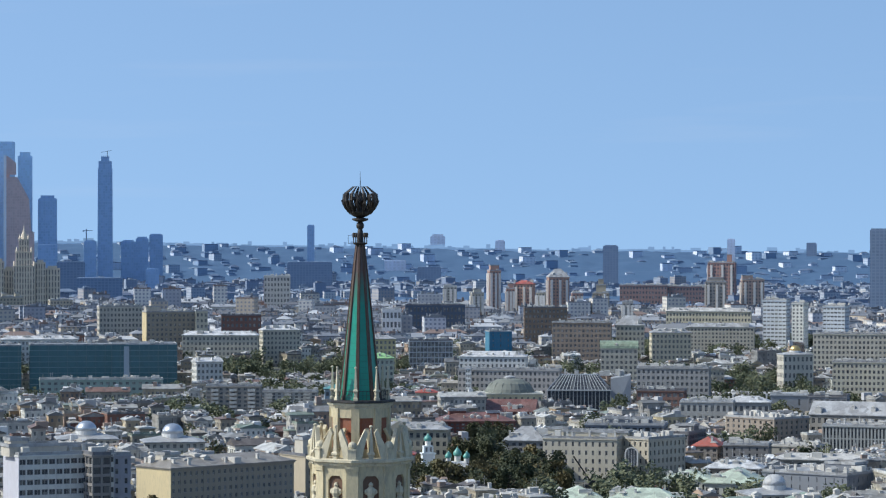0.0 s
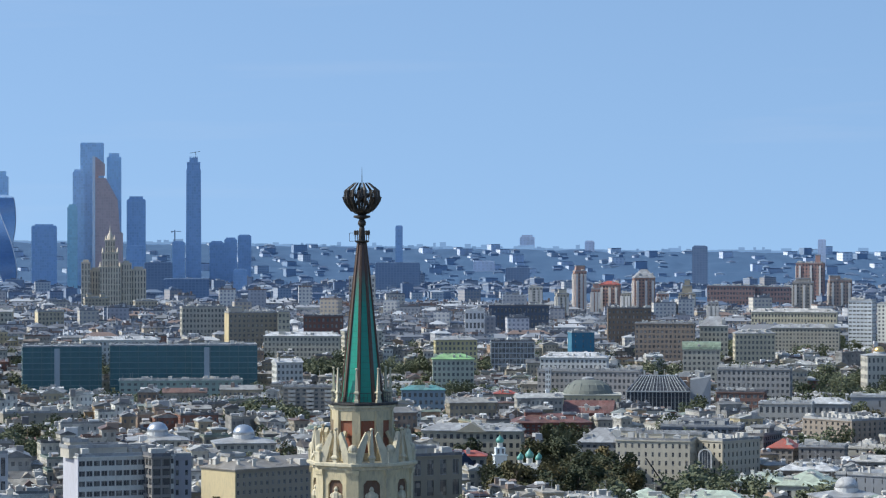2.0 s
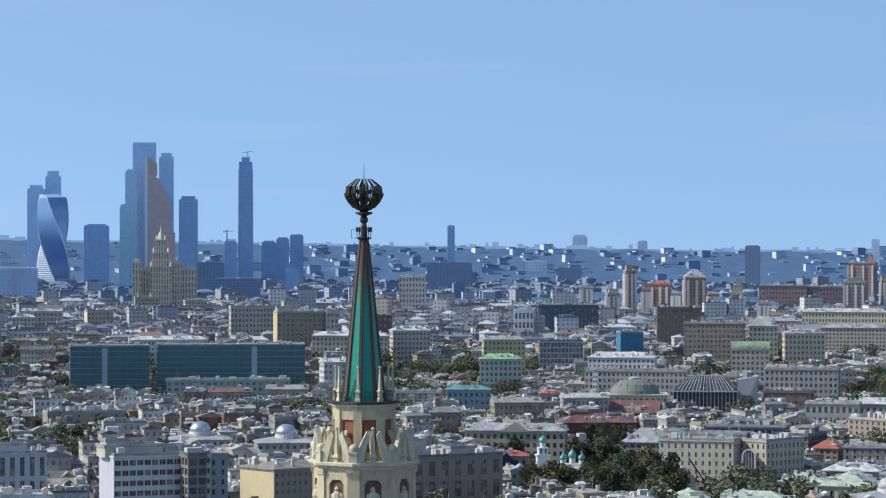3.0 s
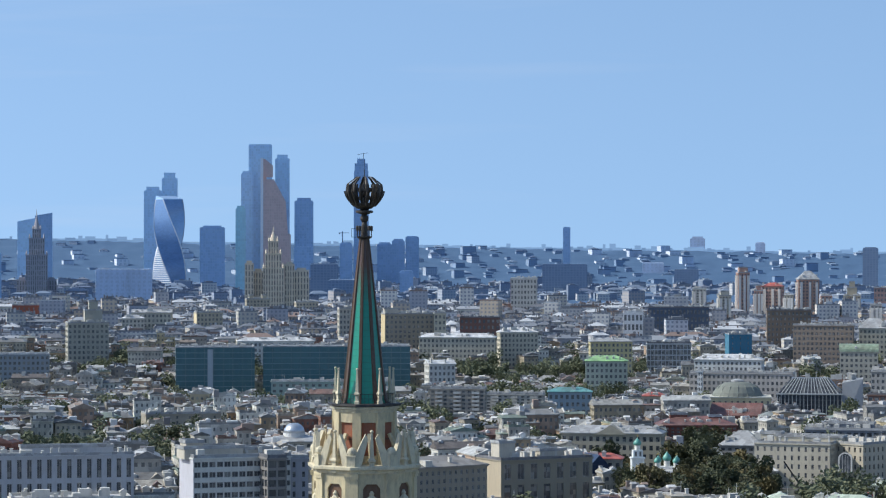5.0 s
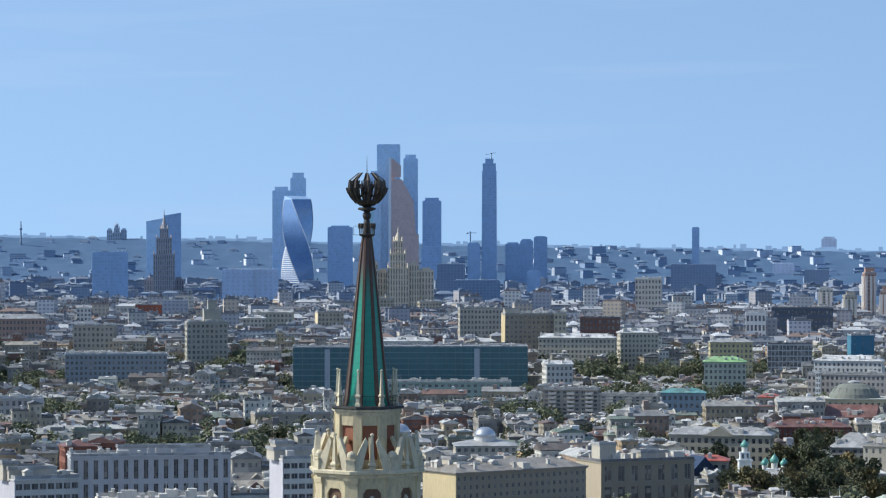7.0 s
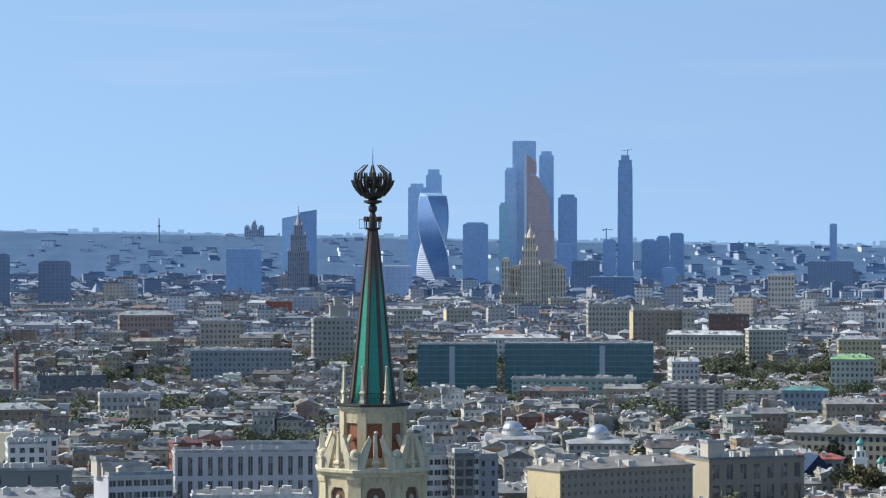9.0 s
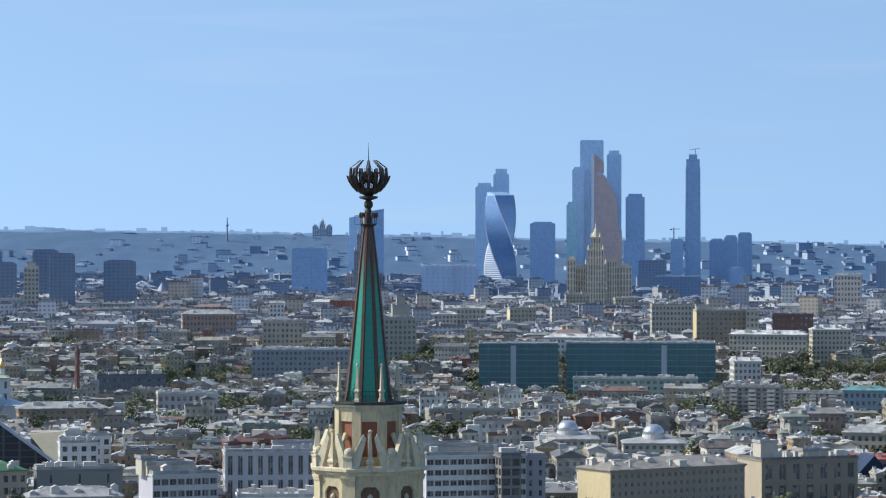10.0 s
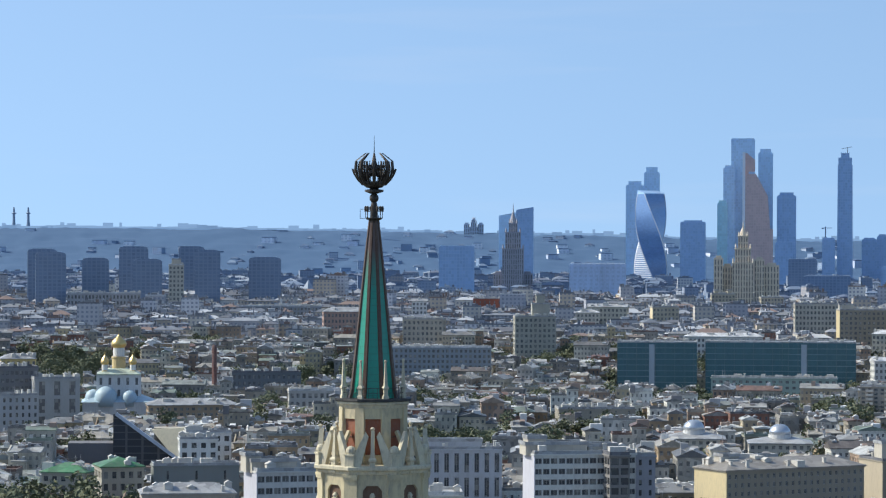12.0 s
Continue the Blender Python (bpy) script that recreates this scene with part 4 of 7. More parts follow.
tower_box("office_block", "dark blue-grey office block below the towers", 199, 3405, 33.1, 19.8, 67.5, "slab_blue", -3, crown=0)
tower_box("office_block", "dark blue office tower with a lift crown", 315, 3962, 20.2, 20.2, 92.4, "deep_glass", -5, crown=3)
tower_box("office_block", "dark blue office tower in a close row", 334, 3961, 17.8, 17.8, 97.0, "deep_glass", -5, crown=3)
tower_box("office_block", "dark blue office tower, the tallest of a row", 353, 3960, 18.6, 18.6, 101.0, "deep_glass", -5, crown=2)
tower_box("office_block", "dark glass block at the foot of the tall tower", 252, 3814, 16.5, 16.5, 92.7, "deep_glass", -4, crown=2)
tower_box("office_block", "dark blue glass block before the row of towers", 309, 3543, 16.8, 16.8, 58.6, "deep_glass", -5, crown=2)
tower_box("office_block", "low blue-grey glass office block", 216, 3182, 50.6, 25.3, 51.5, "slab_blue", -4, crown=0)
tower_box("glass_tower", "slim lone dark tower over low houses", 556, 3879, 9.9, 9.9, 113.3, "deep_glass", -8, crown=1)
tower_box("office_block", "long low blue office building", 533, 3731, 58.7, 23.5, 63.7, "slab_blue", -8, crown=0)
tower_box("office_block", "dark box-like office tower of glass and panels", -186, 3040, 38.0, 19.0, 83.4, "deep_glass", 4, crown=0)
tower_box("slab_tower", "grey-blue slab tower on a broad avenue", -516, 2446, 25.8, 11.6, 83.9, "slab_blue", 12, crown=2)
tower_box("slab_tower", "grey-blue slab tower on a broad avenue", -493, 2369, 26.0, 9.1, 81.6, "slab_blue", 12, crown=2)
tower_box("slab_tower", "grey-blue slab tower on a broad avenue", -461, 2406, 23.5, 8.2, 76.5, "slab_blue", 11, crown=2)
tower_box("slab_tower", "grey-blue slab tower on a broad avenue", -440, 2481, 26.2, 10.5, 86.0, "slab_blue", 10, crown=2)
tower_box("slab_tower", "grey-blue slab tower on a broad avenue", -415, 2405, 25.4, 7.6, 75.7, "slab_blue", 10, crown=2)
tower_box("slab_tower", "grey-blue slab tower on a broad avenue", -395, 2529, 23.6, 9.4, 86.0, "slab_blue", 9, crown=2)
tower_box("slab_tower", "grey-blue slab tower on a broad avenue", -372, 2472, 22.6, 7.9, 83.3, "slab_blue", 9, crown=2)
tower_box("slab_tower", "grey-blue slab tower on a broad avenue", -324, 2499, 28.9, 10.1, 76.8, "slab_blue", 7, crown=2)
tower_box("office_block", "wide office block paled with haze blue", -38, 3192, 62.9, 18.9, 63.5, "pale_block", 1, crown=0)
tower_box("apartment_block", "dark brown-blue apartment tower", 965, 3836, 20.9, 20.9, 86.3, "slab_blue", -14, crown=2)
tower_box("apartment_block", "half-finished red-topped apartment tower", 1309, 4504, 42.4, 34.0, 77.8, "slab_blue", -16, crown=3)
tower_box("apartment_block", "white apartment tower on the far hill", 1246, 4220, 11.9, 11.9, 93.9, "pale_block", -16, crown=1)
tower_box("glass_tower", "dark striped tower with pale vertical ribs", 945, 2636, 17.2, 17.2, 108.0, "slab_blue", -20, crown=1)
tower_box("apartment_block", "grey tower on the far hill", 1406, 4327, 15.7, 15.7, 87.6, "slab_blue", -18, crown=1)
tower_box("apartment_block", "tall tower on the far hill paled with haze blue", 864, 4588, 23.6, 14.1, 99.9, "pale_block", -11, crown=4)
tower_box("apartment_block", "tower on the far hill tinted pale haze blue", 948, 4501, 15.2, 15.2, 91.2, "pale_block", -12, crown=2)
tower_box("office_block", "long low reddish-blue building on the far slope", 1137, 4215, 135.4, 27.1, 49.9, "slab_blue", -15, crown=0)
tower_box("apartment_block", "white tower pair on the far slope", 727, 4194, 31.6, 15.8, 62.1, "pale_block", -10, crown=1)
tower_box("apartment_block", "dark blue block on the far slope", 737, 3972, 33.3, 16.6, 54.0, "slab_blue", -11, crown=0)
tower_box("apartment_block", "far housing tower tinted haze blue", -710, 4595, 22.2, 17.8, 97.4, "pale_block", 9, crown=1)
tower_box("apartment_block", "far grey housing slab tinted haze blue", -690, 4599, 18.7, 14.9, 95.7, "slab_blue", 9, crown=1)
tower_box("apartment_block", "far dark housing slab tinted haze blue", -570, 4564, 45.9, 23.0, 98.9, "slab_blue", 7, crown=1)
tower_box("apartment_block", "far dark housing slab tinted haze blue", -830, 4626, 26.8, 13.4, 100.6, "pale_block", 10, crown=1)

# ---- landmark houses near and far ----
RESERVED, LOW = [(0, 0, 330)], []
PAINTS = {}


def paint(c):
    if c not in PAINTS:
        PAINTS[c] = surface("paint_%d" % len(PAINTS), c, 0.85, amount=0.3)
    return PAINTS[c]


def metal_roof(name, c, rough=0.5):
    """Sheet metal in patched panels with rust stains."""
    m, nt, b = nodes_of(name, rough)
    dirt(nt, b, c, 0.12, 1.0, 0.55, 0.1, False, 0.4)
    return m


for key, c in (("roof_grey", (0.37, 0.38, 0.385)), ("roof_tan", (0.27, 0.25, 0.22)), ("roof_dark", (0.13, 0.135, 0.15)), ("roof_white", (0.60, 0.61, 0.61)), ("roof_pale", (0.52, 0.51, 0.48)), ("roof_palegreen", (0.50, 0.58, 0.46)),
               ("roof_green", (0.045, 0.20, 0.08)), ("roof_lightgreen", (0.28, 0.52, 0.22)), ("roof_moss", (0.24, 0.32, 0.22)), ("roof_red", (0.44, 0.09, 0.06)), ("roof_darkred", (0.17, 0.065, 0.052)), ("roof_teal", (0.10, 0.30, 0.30))):
    M[key] = metal_roof(key, c)
M["roof_blueglass"] = curtain_wall("blue_glass_roof", (0.02, 0.035, 0.07), (0.04, 0.055, 0.09), 1.6, 1.6, 0.08, 0.35, 0.35)
M["roof_paneglass"] = curtain_wall("glazed_roof", (0.08, 0.11, 0.13), (0.42, 0.44, 0.45), 2.4, 2.0, 0.22, 0.15, 0.7)
M["window_frame"] = surface("window_frame", (0.32, 0.32, 0.33), 0.6, amount=0.2)


def window_shapes(w, h):
    """A frame with a mullion, in one piece, and the pane behind it, for an opening w by h; looks towards -y."""
    t = 0.09
    xs, zs = (-w / 2, -w / 2 + t, -t / 2, t / 2, w / 2 - t, w / 2), (0, t, h - t, h)
    f = Shape()
    f.v = [(x, y, z) for y in (-0.05, 0.03) for z in zs for x in xs]
    at = lambda i, j, k: k * 24 + j * 6 + i
    for j in range(3):
        for i in range(5):
            if j != 1 or i in (0, 2, 4):
                f.f.append((at(i, j, 0), at(i + 1, j, 0), at(i + 1, j + 1, 0), at(i, j + 1, 0)))
    for i0, i1 in ((1, 2), (3, 4)):
        for p, q in (((i0, 1), (i1, 1)), ((i1, 1), (i1, 2)), ((i1, 2), (i0, 2)), ((i0, 2), (i0, 1))):
            f.f.append((at(*p, 0), at(*p, 1), at(*q, 1), at(*q, 0)))
    return f.mesh("window", "window_frame"), Shape().box(-w / 2 + 0.02, w / 2 - 0.02, 0.0, 0.012, 0.02, h - 0.02).mesh("pane", "office_glass")


def block(name, label, x, y, w, d, top, yaw, wall, roof, roof_mat, storeys, bay, pier=0.48, band=0.45, parts=False, floors_shown=0, penthouse=(), end_wall=None,
          rise=None, balconies=False, pediment=False, bays=False, fore=0):
    """A single house: wall with real openings, glazing, roof, windows, penthouses, balconies; fore: metres of low houses before it."""
    g = ground_z(x, y)
    h = max(6.0, top - g)
    RESERVED.append((x, y, 0.5 * hypot(w, d) * 0.85))
    n = int(fore / 25) if not 1400 < y < 1800 else 1
    for i in range(1, n + 1):
        q = Vector((0, -298)) - Vector((x, y))
        q = q.normalized() * 25 * i
        LOW.append((x + q.x, y + q.y, w * 0.55 + 8, 2 if i < n * 0.6 else 3))
    if fore >= 150:
        for i in (1, 2, 3):
            q = (Vector((0, -298)) - Vector((x, y))).normalized() * (d / 2 + 22 * i)
            RESERVED.append((x + q.x, y + q.y, w * 0.4))
    if 1250 < y < 1900:
        storeys = max(storeys, round(h / 3.5))
    W, G = open_facade(w, d, h, storeys, bay, 0.3, pier, band, (1, 1, 1, 0 if end_wall else 1))
    t = part(name, W, paint(wall), at=pose(x, y, g, 0, 0, yaw))
    tagged(t, label, "building")
    part("glazing", G, "office_glass" if y < 1100 else "glass", t)
    part("cornice", Shape().box(-w / 2 - 0.35, w / 2 + 0.35, -d / 2 - 0.35, d / 2 + 0.35, h - 0.01, h + 0.4), paint(wall), t)
    if bays:
        for bx in (-0.36, 0.05, 0.38):
            part("bay", Shape().box(bx * w - 1.1, bx * w + 1.1, -d / 2 - 0.9, -d / 2 + 0.1, 0, h - 2), paint((0.74, 0.70, 0.64)), t, "pale bay strip")
            part("bay", Shape().box(-w / 2 - 0.9, -w / 2 + 0.1, bx * d - 1.1, bx * d + 1.1, 0, h - 2), paint((0.74, 0.70, 0.64)), t, "pale bay strip")
    r = Shape()
    up = rise or min(w, d) * 0.22
    if roof == "flat":
        flat_roof(r, -w / 2, w / 2, -d / 2, d / 2, h + 0.42)
    elif roof == "barrel":
        r.loft([[(sx * (w / 2 + 0.4), (d / 2 + 0.4) * cos(a), h + 0.4 + d * 0.35 * sin(a)) for a in [pi * i / 10 for i in range(11)]] for sx in (-1, 1)])
    else:
        hip(r, -w / 2, w / 2, -d / 2, d / 2, h + 0.4, up, 0.6, roof == "gable")
    part("roof", r, roof_mat, t)
    rng = random.Random(int(x * 7 + y))
    for nme, s, p in fittings(rng, -w / 2, w / 2, -d / 2, d / 2, h + 0.7, int(min(26, w * d / 26)), 0 if roof == "flat" else up * 0.8):
        part(nme, s, "clutter", t, at=p)
    # Some end walls hold sunlight in their colour, others only their own paint.
    if end_wall:
        part("end_wall", Shape().box(-w / 2 - 0.12, -w / 2 + 0.1, -d / 2 - 0.1, d / 2 + 0.1, 0, h - 0.03), paint(end_wall), t, "plain end wall in its own or a painted sunlit colour")
    for px, py, pw, pd, ph in penthouse:
        s = Shape().box(px - pw / 2, px + pw / 2, py - pd / 2, py + pd / 2, h - 0.2, h + ph)
        pt = part("penthouse", s, paint(wall if not end_wall else (0.52, 0.48, 0.40)), t)
        s = Shape()
        flat_roof(s, px - pw / 2 - 0.3, px + pw / 2 + 0.3, py - pd / 2 - 0.3, py + pd / 2 + 0.3, h + ph)
        part("penthouse_roof", s, "roof_grey", pt)
    if pediment:
        a = w * 0.16
        part("pediment", Shape().add([(-a, -d / 2 - 0.8, h), (a, -d / 2 - 0.8, h), (0, -d / 2 - 0.8, h + a * 0.6), (-a, 0, h), (a, 0, h), (0, 0, h + a * 0.6)], [(0, 1, 2), (5, 4, 3), (0, 2, 5, 3), (1, 4, 5, 2), (0, 3, 4, 1)]), paint(wall), t)
    st = h / storeys
    if balconies:
        nb = 3
        for j in range(2, storeys):
            for i in range(nb):
                bx = -w / 2 + w * (i + 0.5) / nb
                s = Shape().box(bx - 1.9, bx + 1.9, -d / 2 - 1.2, -d / 2, j * st - 0.1, j * st + 0.1).box(bx - 1.9, bx + 1.9, -d / 2 - 1.2, -d / 2 - 1.1, j * st + 0.1, j * st + 1.1)
                part("balcony", s, "clutter", t)
    if parts:
        k = max(1, round(w / bay))
        bw = w / k
        ww, wh = bw * (1 - pier) - 0.04, st * (1 - band) - 0.04
        me, pane = window_shapes(ww, wh)
        for j in range(storeys - floors_shown, storeys):
            for i in range(k):
                win = part("window", me, None, t, at=(-w / 2 + (i + 0.5) * bw, -d / 2 + 0.16, j * st + st * band * 0.45 + 0.02))
                part("pane", pane, None, win)
    return t


block("office_block", "white slab office block with strip windows and roof penthouse", 5, 567, 28.0, 14.0, 42.0, 15, (0.64, 0.64, 0.60), "flat", "roof_grey", 12, 2.2, parts=True, floors_shown=5, pier=0.14, band=0.46, penthouse=((-7, 1, 17, 8, 2.6), (-12, 2, 5, 6, 4.2), (6, 1, 8, 6, 2.0)), end_wall=(0.50, 0.50, 0.55), fore=120)
block("stair_tower", "dark stair tower with open balconies and pale slabs", 15, 559, 5.5, 9.0, 42.1, 15, (0.23, 0.22, 0.21), "flat", "roof_dark", 13, 3.0, pier=0.2, band=0.3, fore=0)
block("office_block", "blue-grey office wing beside the white slab", 21, 578, 5.6, 16.0, 40.9, 14, (0.39, 0.39, 0.43), "flat", "roof_grey", 12, 3.2, pier=0.7, fore=0)
block("office_block", "lower white office block with strip windows and penthouse", -70, 517, 17.1, 14.0, 40.5, 21, (0.60, 0.59, 0.56), "flat", "roof_grey", 11, 2.2, parts=True, floors_shown=4, pier=0.14, band=0.46, penthouse=((-3, 1, 12, 8, 2.6), (-8, 2, 4, 6, 4.0)), end_wall=(0.50, 0.50, 0.55), fore=120)
block("office_block", "pale facade with tall dark blue window slots", -50, 721, 51.7, 15.0, 31.9, 8, (0.52, 0.53, 0.55), "flat", "roof_grey", 3, 3.3, parts=True, floors_shown=2, pier=0.52, band=0.2, penthouse=((5, 2, 30, 6, 2.5),), fore=120)
block("office_block", "long low cream hall under a flat pale roof", -40, 526, 30.9, 16.0, 34.0, 6, (0.74, 0.71, 0.60), "flat", "roof_pale", 4, 6.4, pier=0.9, fore=60)
# Sunlit end and shaded front are put into the two wall colours.
block("apartment_house", "long beige apartment house, end wall painted a sunlit yellow", 64.5, 697, 52.0, 17.5, 28.6, 33, (0.31, 0.28, 0.22), "hip", "roof_tan", 8, 2.4, parts=True, floors_shown=4, pier=0.6, end_wall=(0.62, 0.51, 0.30), rise=3.2, penthouse=((-18, 3, 6, 5, 4.2), (-4, 3, 7, 4, 3.6)), fore=130)
# Cream end against dark front: sun and shade given as wall colours.
block("office_block", "beige stone block with tall recessed windows and tower box", 112, 746, 35.0, 18.0, 28.0, 21, (0.28, 0.25, 0.19), "flat", "roof_dark", 3, 5.2, parts=True, floors_shown=1, pier=0.5, band=0.25, end_wall=(0.46, 0.39, 0.28), penthouse=((-11, 2, 6, 6, 5.5), (6, 1, 10, 6, 2.5)), fore=100)
block("office_block", "grey block under a dark blue glass roof", 149, 862, 11.2, 14.0, 13.8, 12, (0.28, 0.27, 0.25), "gable", "roof_blueglass", 4, 2.4, rise=7, fore=100)
block("office_block", "low white office building with long roof", 360, 1162, 26.0, 14.0, 21.2, -20, (0.40, 0.40, 0.38), "flat", "roof_white", 3, 3.0, fore=100)
block("office_block", "low white office building with hipped roof", 385, 1176, 21.5, 14.0, 19.9, -20, (0.39, 0.39, 0.37), "hip", "roof_white", 3, 3.0, fore=100)
block("office_block", "plain white windowless block", 413, 1198, 19.3, 14.0, 22.2, -17, (0.31, 0.33, 0.35), "flat", "roof_white", 3, 9.0, pier=0.9, fore=100)
block("office_block", "long pale grey institute with many windows", 326, 1472, 59.8, 16.0, 23.6, -18, (0.47, 0.44, 0.41), "flat", "roof_grey", 6, 2.6, fore=100)
block("office_block", "white building with pale curved roof", 345, 1612, 41.9, 16.0, 25.4, -18, (0.68, 0.68, 0.65), "hip", "roof_white", 4, 2.8, fore=100)
block("blue_cube", "bright blue clad office cube", 394, 1834, 16.1, 18.0, 33.9, -2, (0.039, 0.20, 0.31), "flat", "roof_grey", 5, 5.0, pier=0.9, fore=40)
block("round_hall", "light green dome-roofed hall", 270, 1628, 26.1, 16.0, 24.2, -8, (0.51, 0.54, 0.44), "hip", "roof_lightgreen", 3, 3.0, fore=100)
block("apartment_block", "grey-beige apartment block with stacked balconies", 146, 1329, 29.0, 13.0, 22.4, -11, (0.36, 0.33, 0.28), "flat", "roof_grey", 9, 3.2, balconies=True, fore=220)
block("apartment_block", "pale apartment block with checkered balconies", 183, 1384, 31.2, 13.0, 16.5, -13, (0.45, 0.44, 0.41), "flat", "roof_grey", 9, 3.2, balconies=True, fore=220)
block("institute", "beige classical building with a central pediment", 175, 981, 41.8, 14.0, 21.0, -16, (0.39, 0.36, 0.28), "hip", "roof_grey", 4, 2.8, pediment=True, fore=120)
block("red_roofed_house", "low house under a red sheet-metal roof", 150, 872, 23.3, 10.0, 18.3, -12, (0.43, 0.39, 0.31), "hip", "roof_red", 3, 3.0, fore=100)
block("red_roofed_house", "town house with a bright red roof", 251, 1332, 12.1, 10.0, 17.7, -10, (0.48, 0.43, 0.35), "hip", "roof_red", 3, 3.0, fore=100)
block("town_house", "blue and white town house with teal roof", 197, 1270, 22.1, 11.0, 23.3, -7, (0.28, 0.37, 0.43), "hip", "roof_teal", 4, 2.8, fore=100)
block("white_block", "small white office block with square windows", -134, 801, 13.2, 12.0, 28.9, 12, (0.72, 0.73, 0.70), "flat", "roof_grey", 6, 3.4, fore=100)
block("white_block", "white office wing with dark windows", -134, 825, 16.1, 12.0, 29.7, 12, (0.68, 0.68, 0.65), "flat", "roof_grey", 6, 3.4, fore=100)
block("modern_block", "grey modern block with a slanted roof edge", -251, 1142, 21, 18.0, 33.0, 19, (0.42, 0.42, 0.41), "flat", "roof_grey", 3, 7.0, pier=0.6, band=0.2, fore=170)
block("modern_block", "dark glazed modern block with pale frame", -272, 1147, 22, 18.0, 37.5, 20, (0.20, 0.20, 0.21), "flat", "roof_dark", 8, 2.2, pier=0.3, band=0.5, fore=170)
block("modern_block", "pale panelled office with tall window slots", -258, 1078, 22, 14.0, 28.5, 22, (0.46, 0.47, 0.47), "flat", "roof_grey", 6, 2.6, pier=0.62, band=0.45, fore=170)
block("green_roofed_house", "house under a bright green sheet-metal roof", -169, 748, 15.3, 14.0, 21.1, -9, (0.39, 0.37, 0.31), "hip", "roof_green", 4, 3.0, fore=100)
block("green_roofed_house", "house with a wide bright green roof", -149, 727, 13.8, 14.0, 24.7, 20, (0.39, 0.36, 0.29), "hip", "roof_green", 4, 3.0, fore=100)
block("depot", "low grey depot with a flat parapet front", -125, 734, 28.1, 10.0, 24.9, 14, (0.23, 0.25, 0.24), "flat", "roof_grey", 3, 9.0, pier=0.92, fore=100)
block("town_house", "grey metal-roofed long house", -116, 657, 28.0, 14.0, 22.3, 13, (0.39, 0.37, 0.32), "hip", "roof_grey", 4, 3.0, fore=100)
block("brick_house", "red brick house with small turrets", -81, 848, 11.6, 12.0, 25.9, 14, (0.26, 0.093, 0.059), "hip", "roof_darkred", 4, 2.6, fore=100)
block("brick_house", "red brick house with pointed gable", -72, 873, 10.3, 12.0, 25.7, -17, (0.26, 0.10, 0.066), "gable", "roof_darkred", 4, 2.6, fore=100)
block("stepped_tower_house", "cream stepped tower house with small lantern top", -57, 1858, 28.0, 18.0, 42.3, 7, (0.40, 0.39, 0.33), "flat", "roof_grey", 9, 3.2, penthouse=((4, 0, 12, 10, 9), (4, 0, 6, 6, 15)), fore=60)
# Yellow end painted as sunlit, brown front as shaded.
block("office_block", "wide yellow-fronted office block, sunlight painted on its end wall", 177, 1982, 39.1, 22.0, 44.8, 3, (0.31, 0.28, 0.22), "flat", "roof_grey", 9, 3.2, end_wall=(0.60, 0.49, 0.28), penthouse=((-14, 0, 10, 8, 4),), fore=60)
block("office_block", "white building with many rows of windows", 146, 2063, 32.7, 16.0, 47.0, 2, (0.51, 0.48, 0.40), "flat", "roof_grey", 8, 2.8, fore=40)
block("brick_block", "dark red-brown slab block", 226, 1954, 29.0, 14.0, 42.7, -6, (0.19, 0.093, 0.074), "flat", "roof_dark", 7, 3.4, fore=40)
block("apartment_block", "cream tower house beside the yellow block", 197, 1955, 8.6, 10.0, 45.9, -5, (0.54, 0.50, 0.38), "flat", "roof_grey", 8, 3.0, fore=0)
block("town_house", "cream corner house with classical front", 246, 1892, 27.0, 16.0, 33.9, 3, (0.54, 0.51, 0.41), "hip", "roof_white", 6, 2.8, fore=40)
block("town_house", "long white-roofed cream house", 202, 1876, 53.5, 14.0, 30.9, -12, (0.53, 0.50, 0.40), "hip", "roof_white", 5, 2.8, fore=40)
block("town_house", "bright white gabled house beside a yard", 168, 1657, 17.0, 12.0, 21.5, 9, (0.62, 0.62, 0.58), "gable", "roof_white", 4, 3.0, fore=100)
block("town_house", "yellow house with pale window rows", 293, 1762, 28.1, 12.0, 31.6, -2, (0.54, 0.48, 0.27), "hip", "roof_grey", 5, 2.8, fore=30)
block("office_block", "white and orange panel office block", 337, 2585, 24.1, 14.0, 62.2, -11, (0.56, 0.54, 0.49), "flat", "roof_white", 8, 3.2, end_wall=(0.60, 0.28, 0.16), fore=0)
block("brick_tower", "red-brown residential tower with white crown", 530, 2512, 10.5, 14.0, 68.1, -2, (0.48, 0.29, 0.23), "flat", "roof_grey", 14, 3.0, penthouse=((0, 0, 8, 8, 5),), bays=True, fore=0)
block("brick_tower", "pink and white residential tower with red cap", 545, 2448, 17.8, 16.0, 56.7, -20, (0.54, 0.34, 0.27), "hip", "roof_red", 12, 3.0, bays=True, fore=0)
block("brick_tower", "brown residential tower with a pointed cap", 588, 2500, 19.0, 16.0, 62.0, -5, (0.48, 0.29, 0.22), "hip", "roof_grey", 14, 3.0, rise=8, bays=True, fore=0)
block("brick_tower", "beige residential tower with tall lantern", 636, 2529, 15.6, 16.0, 46.5, -14, (0.48, 0.42, 0.31), "flat", "roof_grey", 12, 3.0, penthouse=((0, 0, 9, 9, 8), (0, 0, 5, 5, 13)), bays=True, fore=0)
block("brick_tower", "beige panel tower with stepped top", 740, 2501, 19.4, 16.0, 57.4, -16, (0.40, 0.36, 0.31), "flat", "roof_grey", 12, 3.0, penthouse=((0, 0, 14, 8, 4),), bays=True, fore=0)
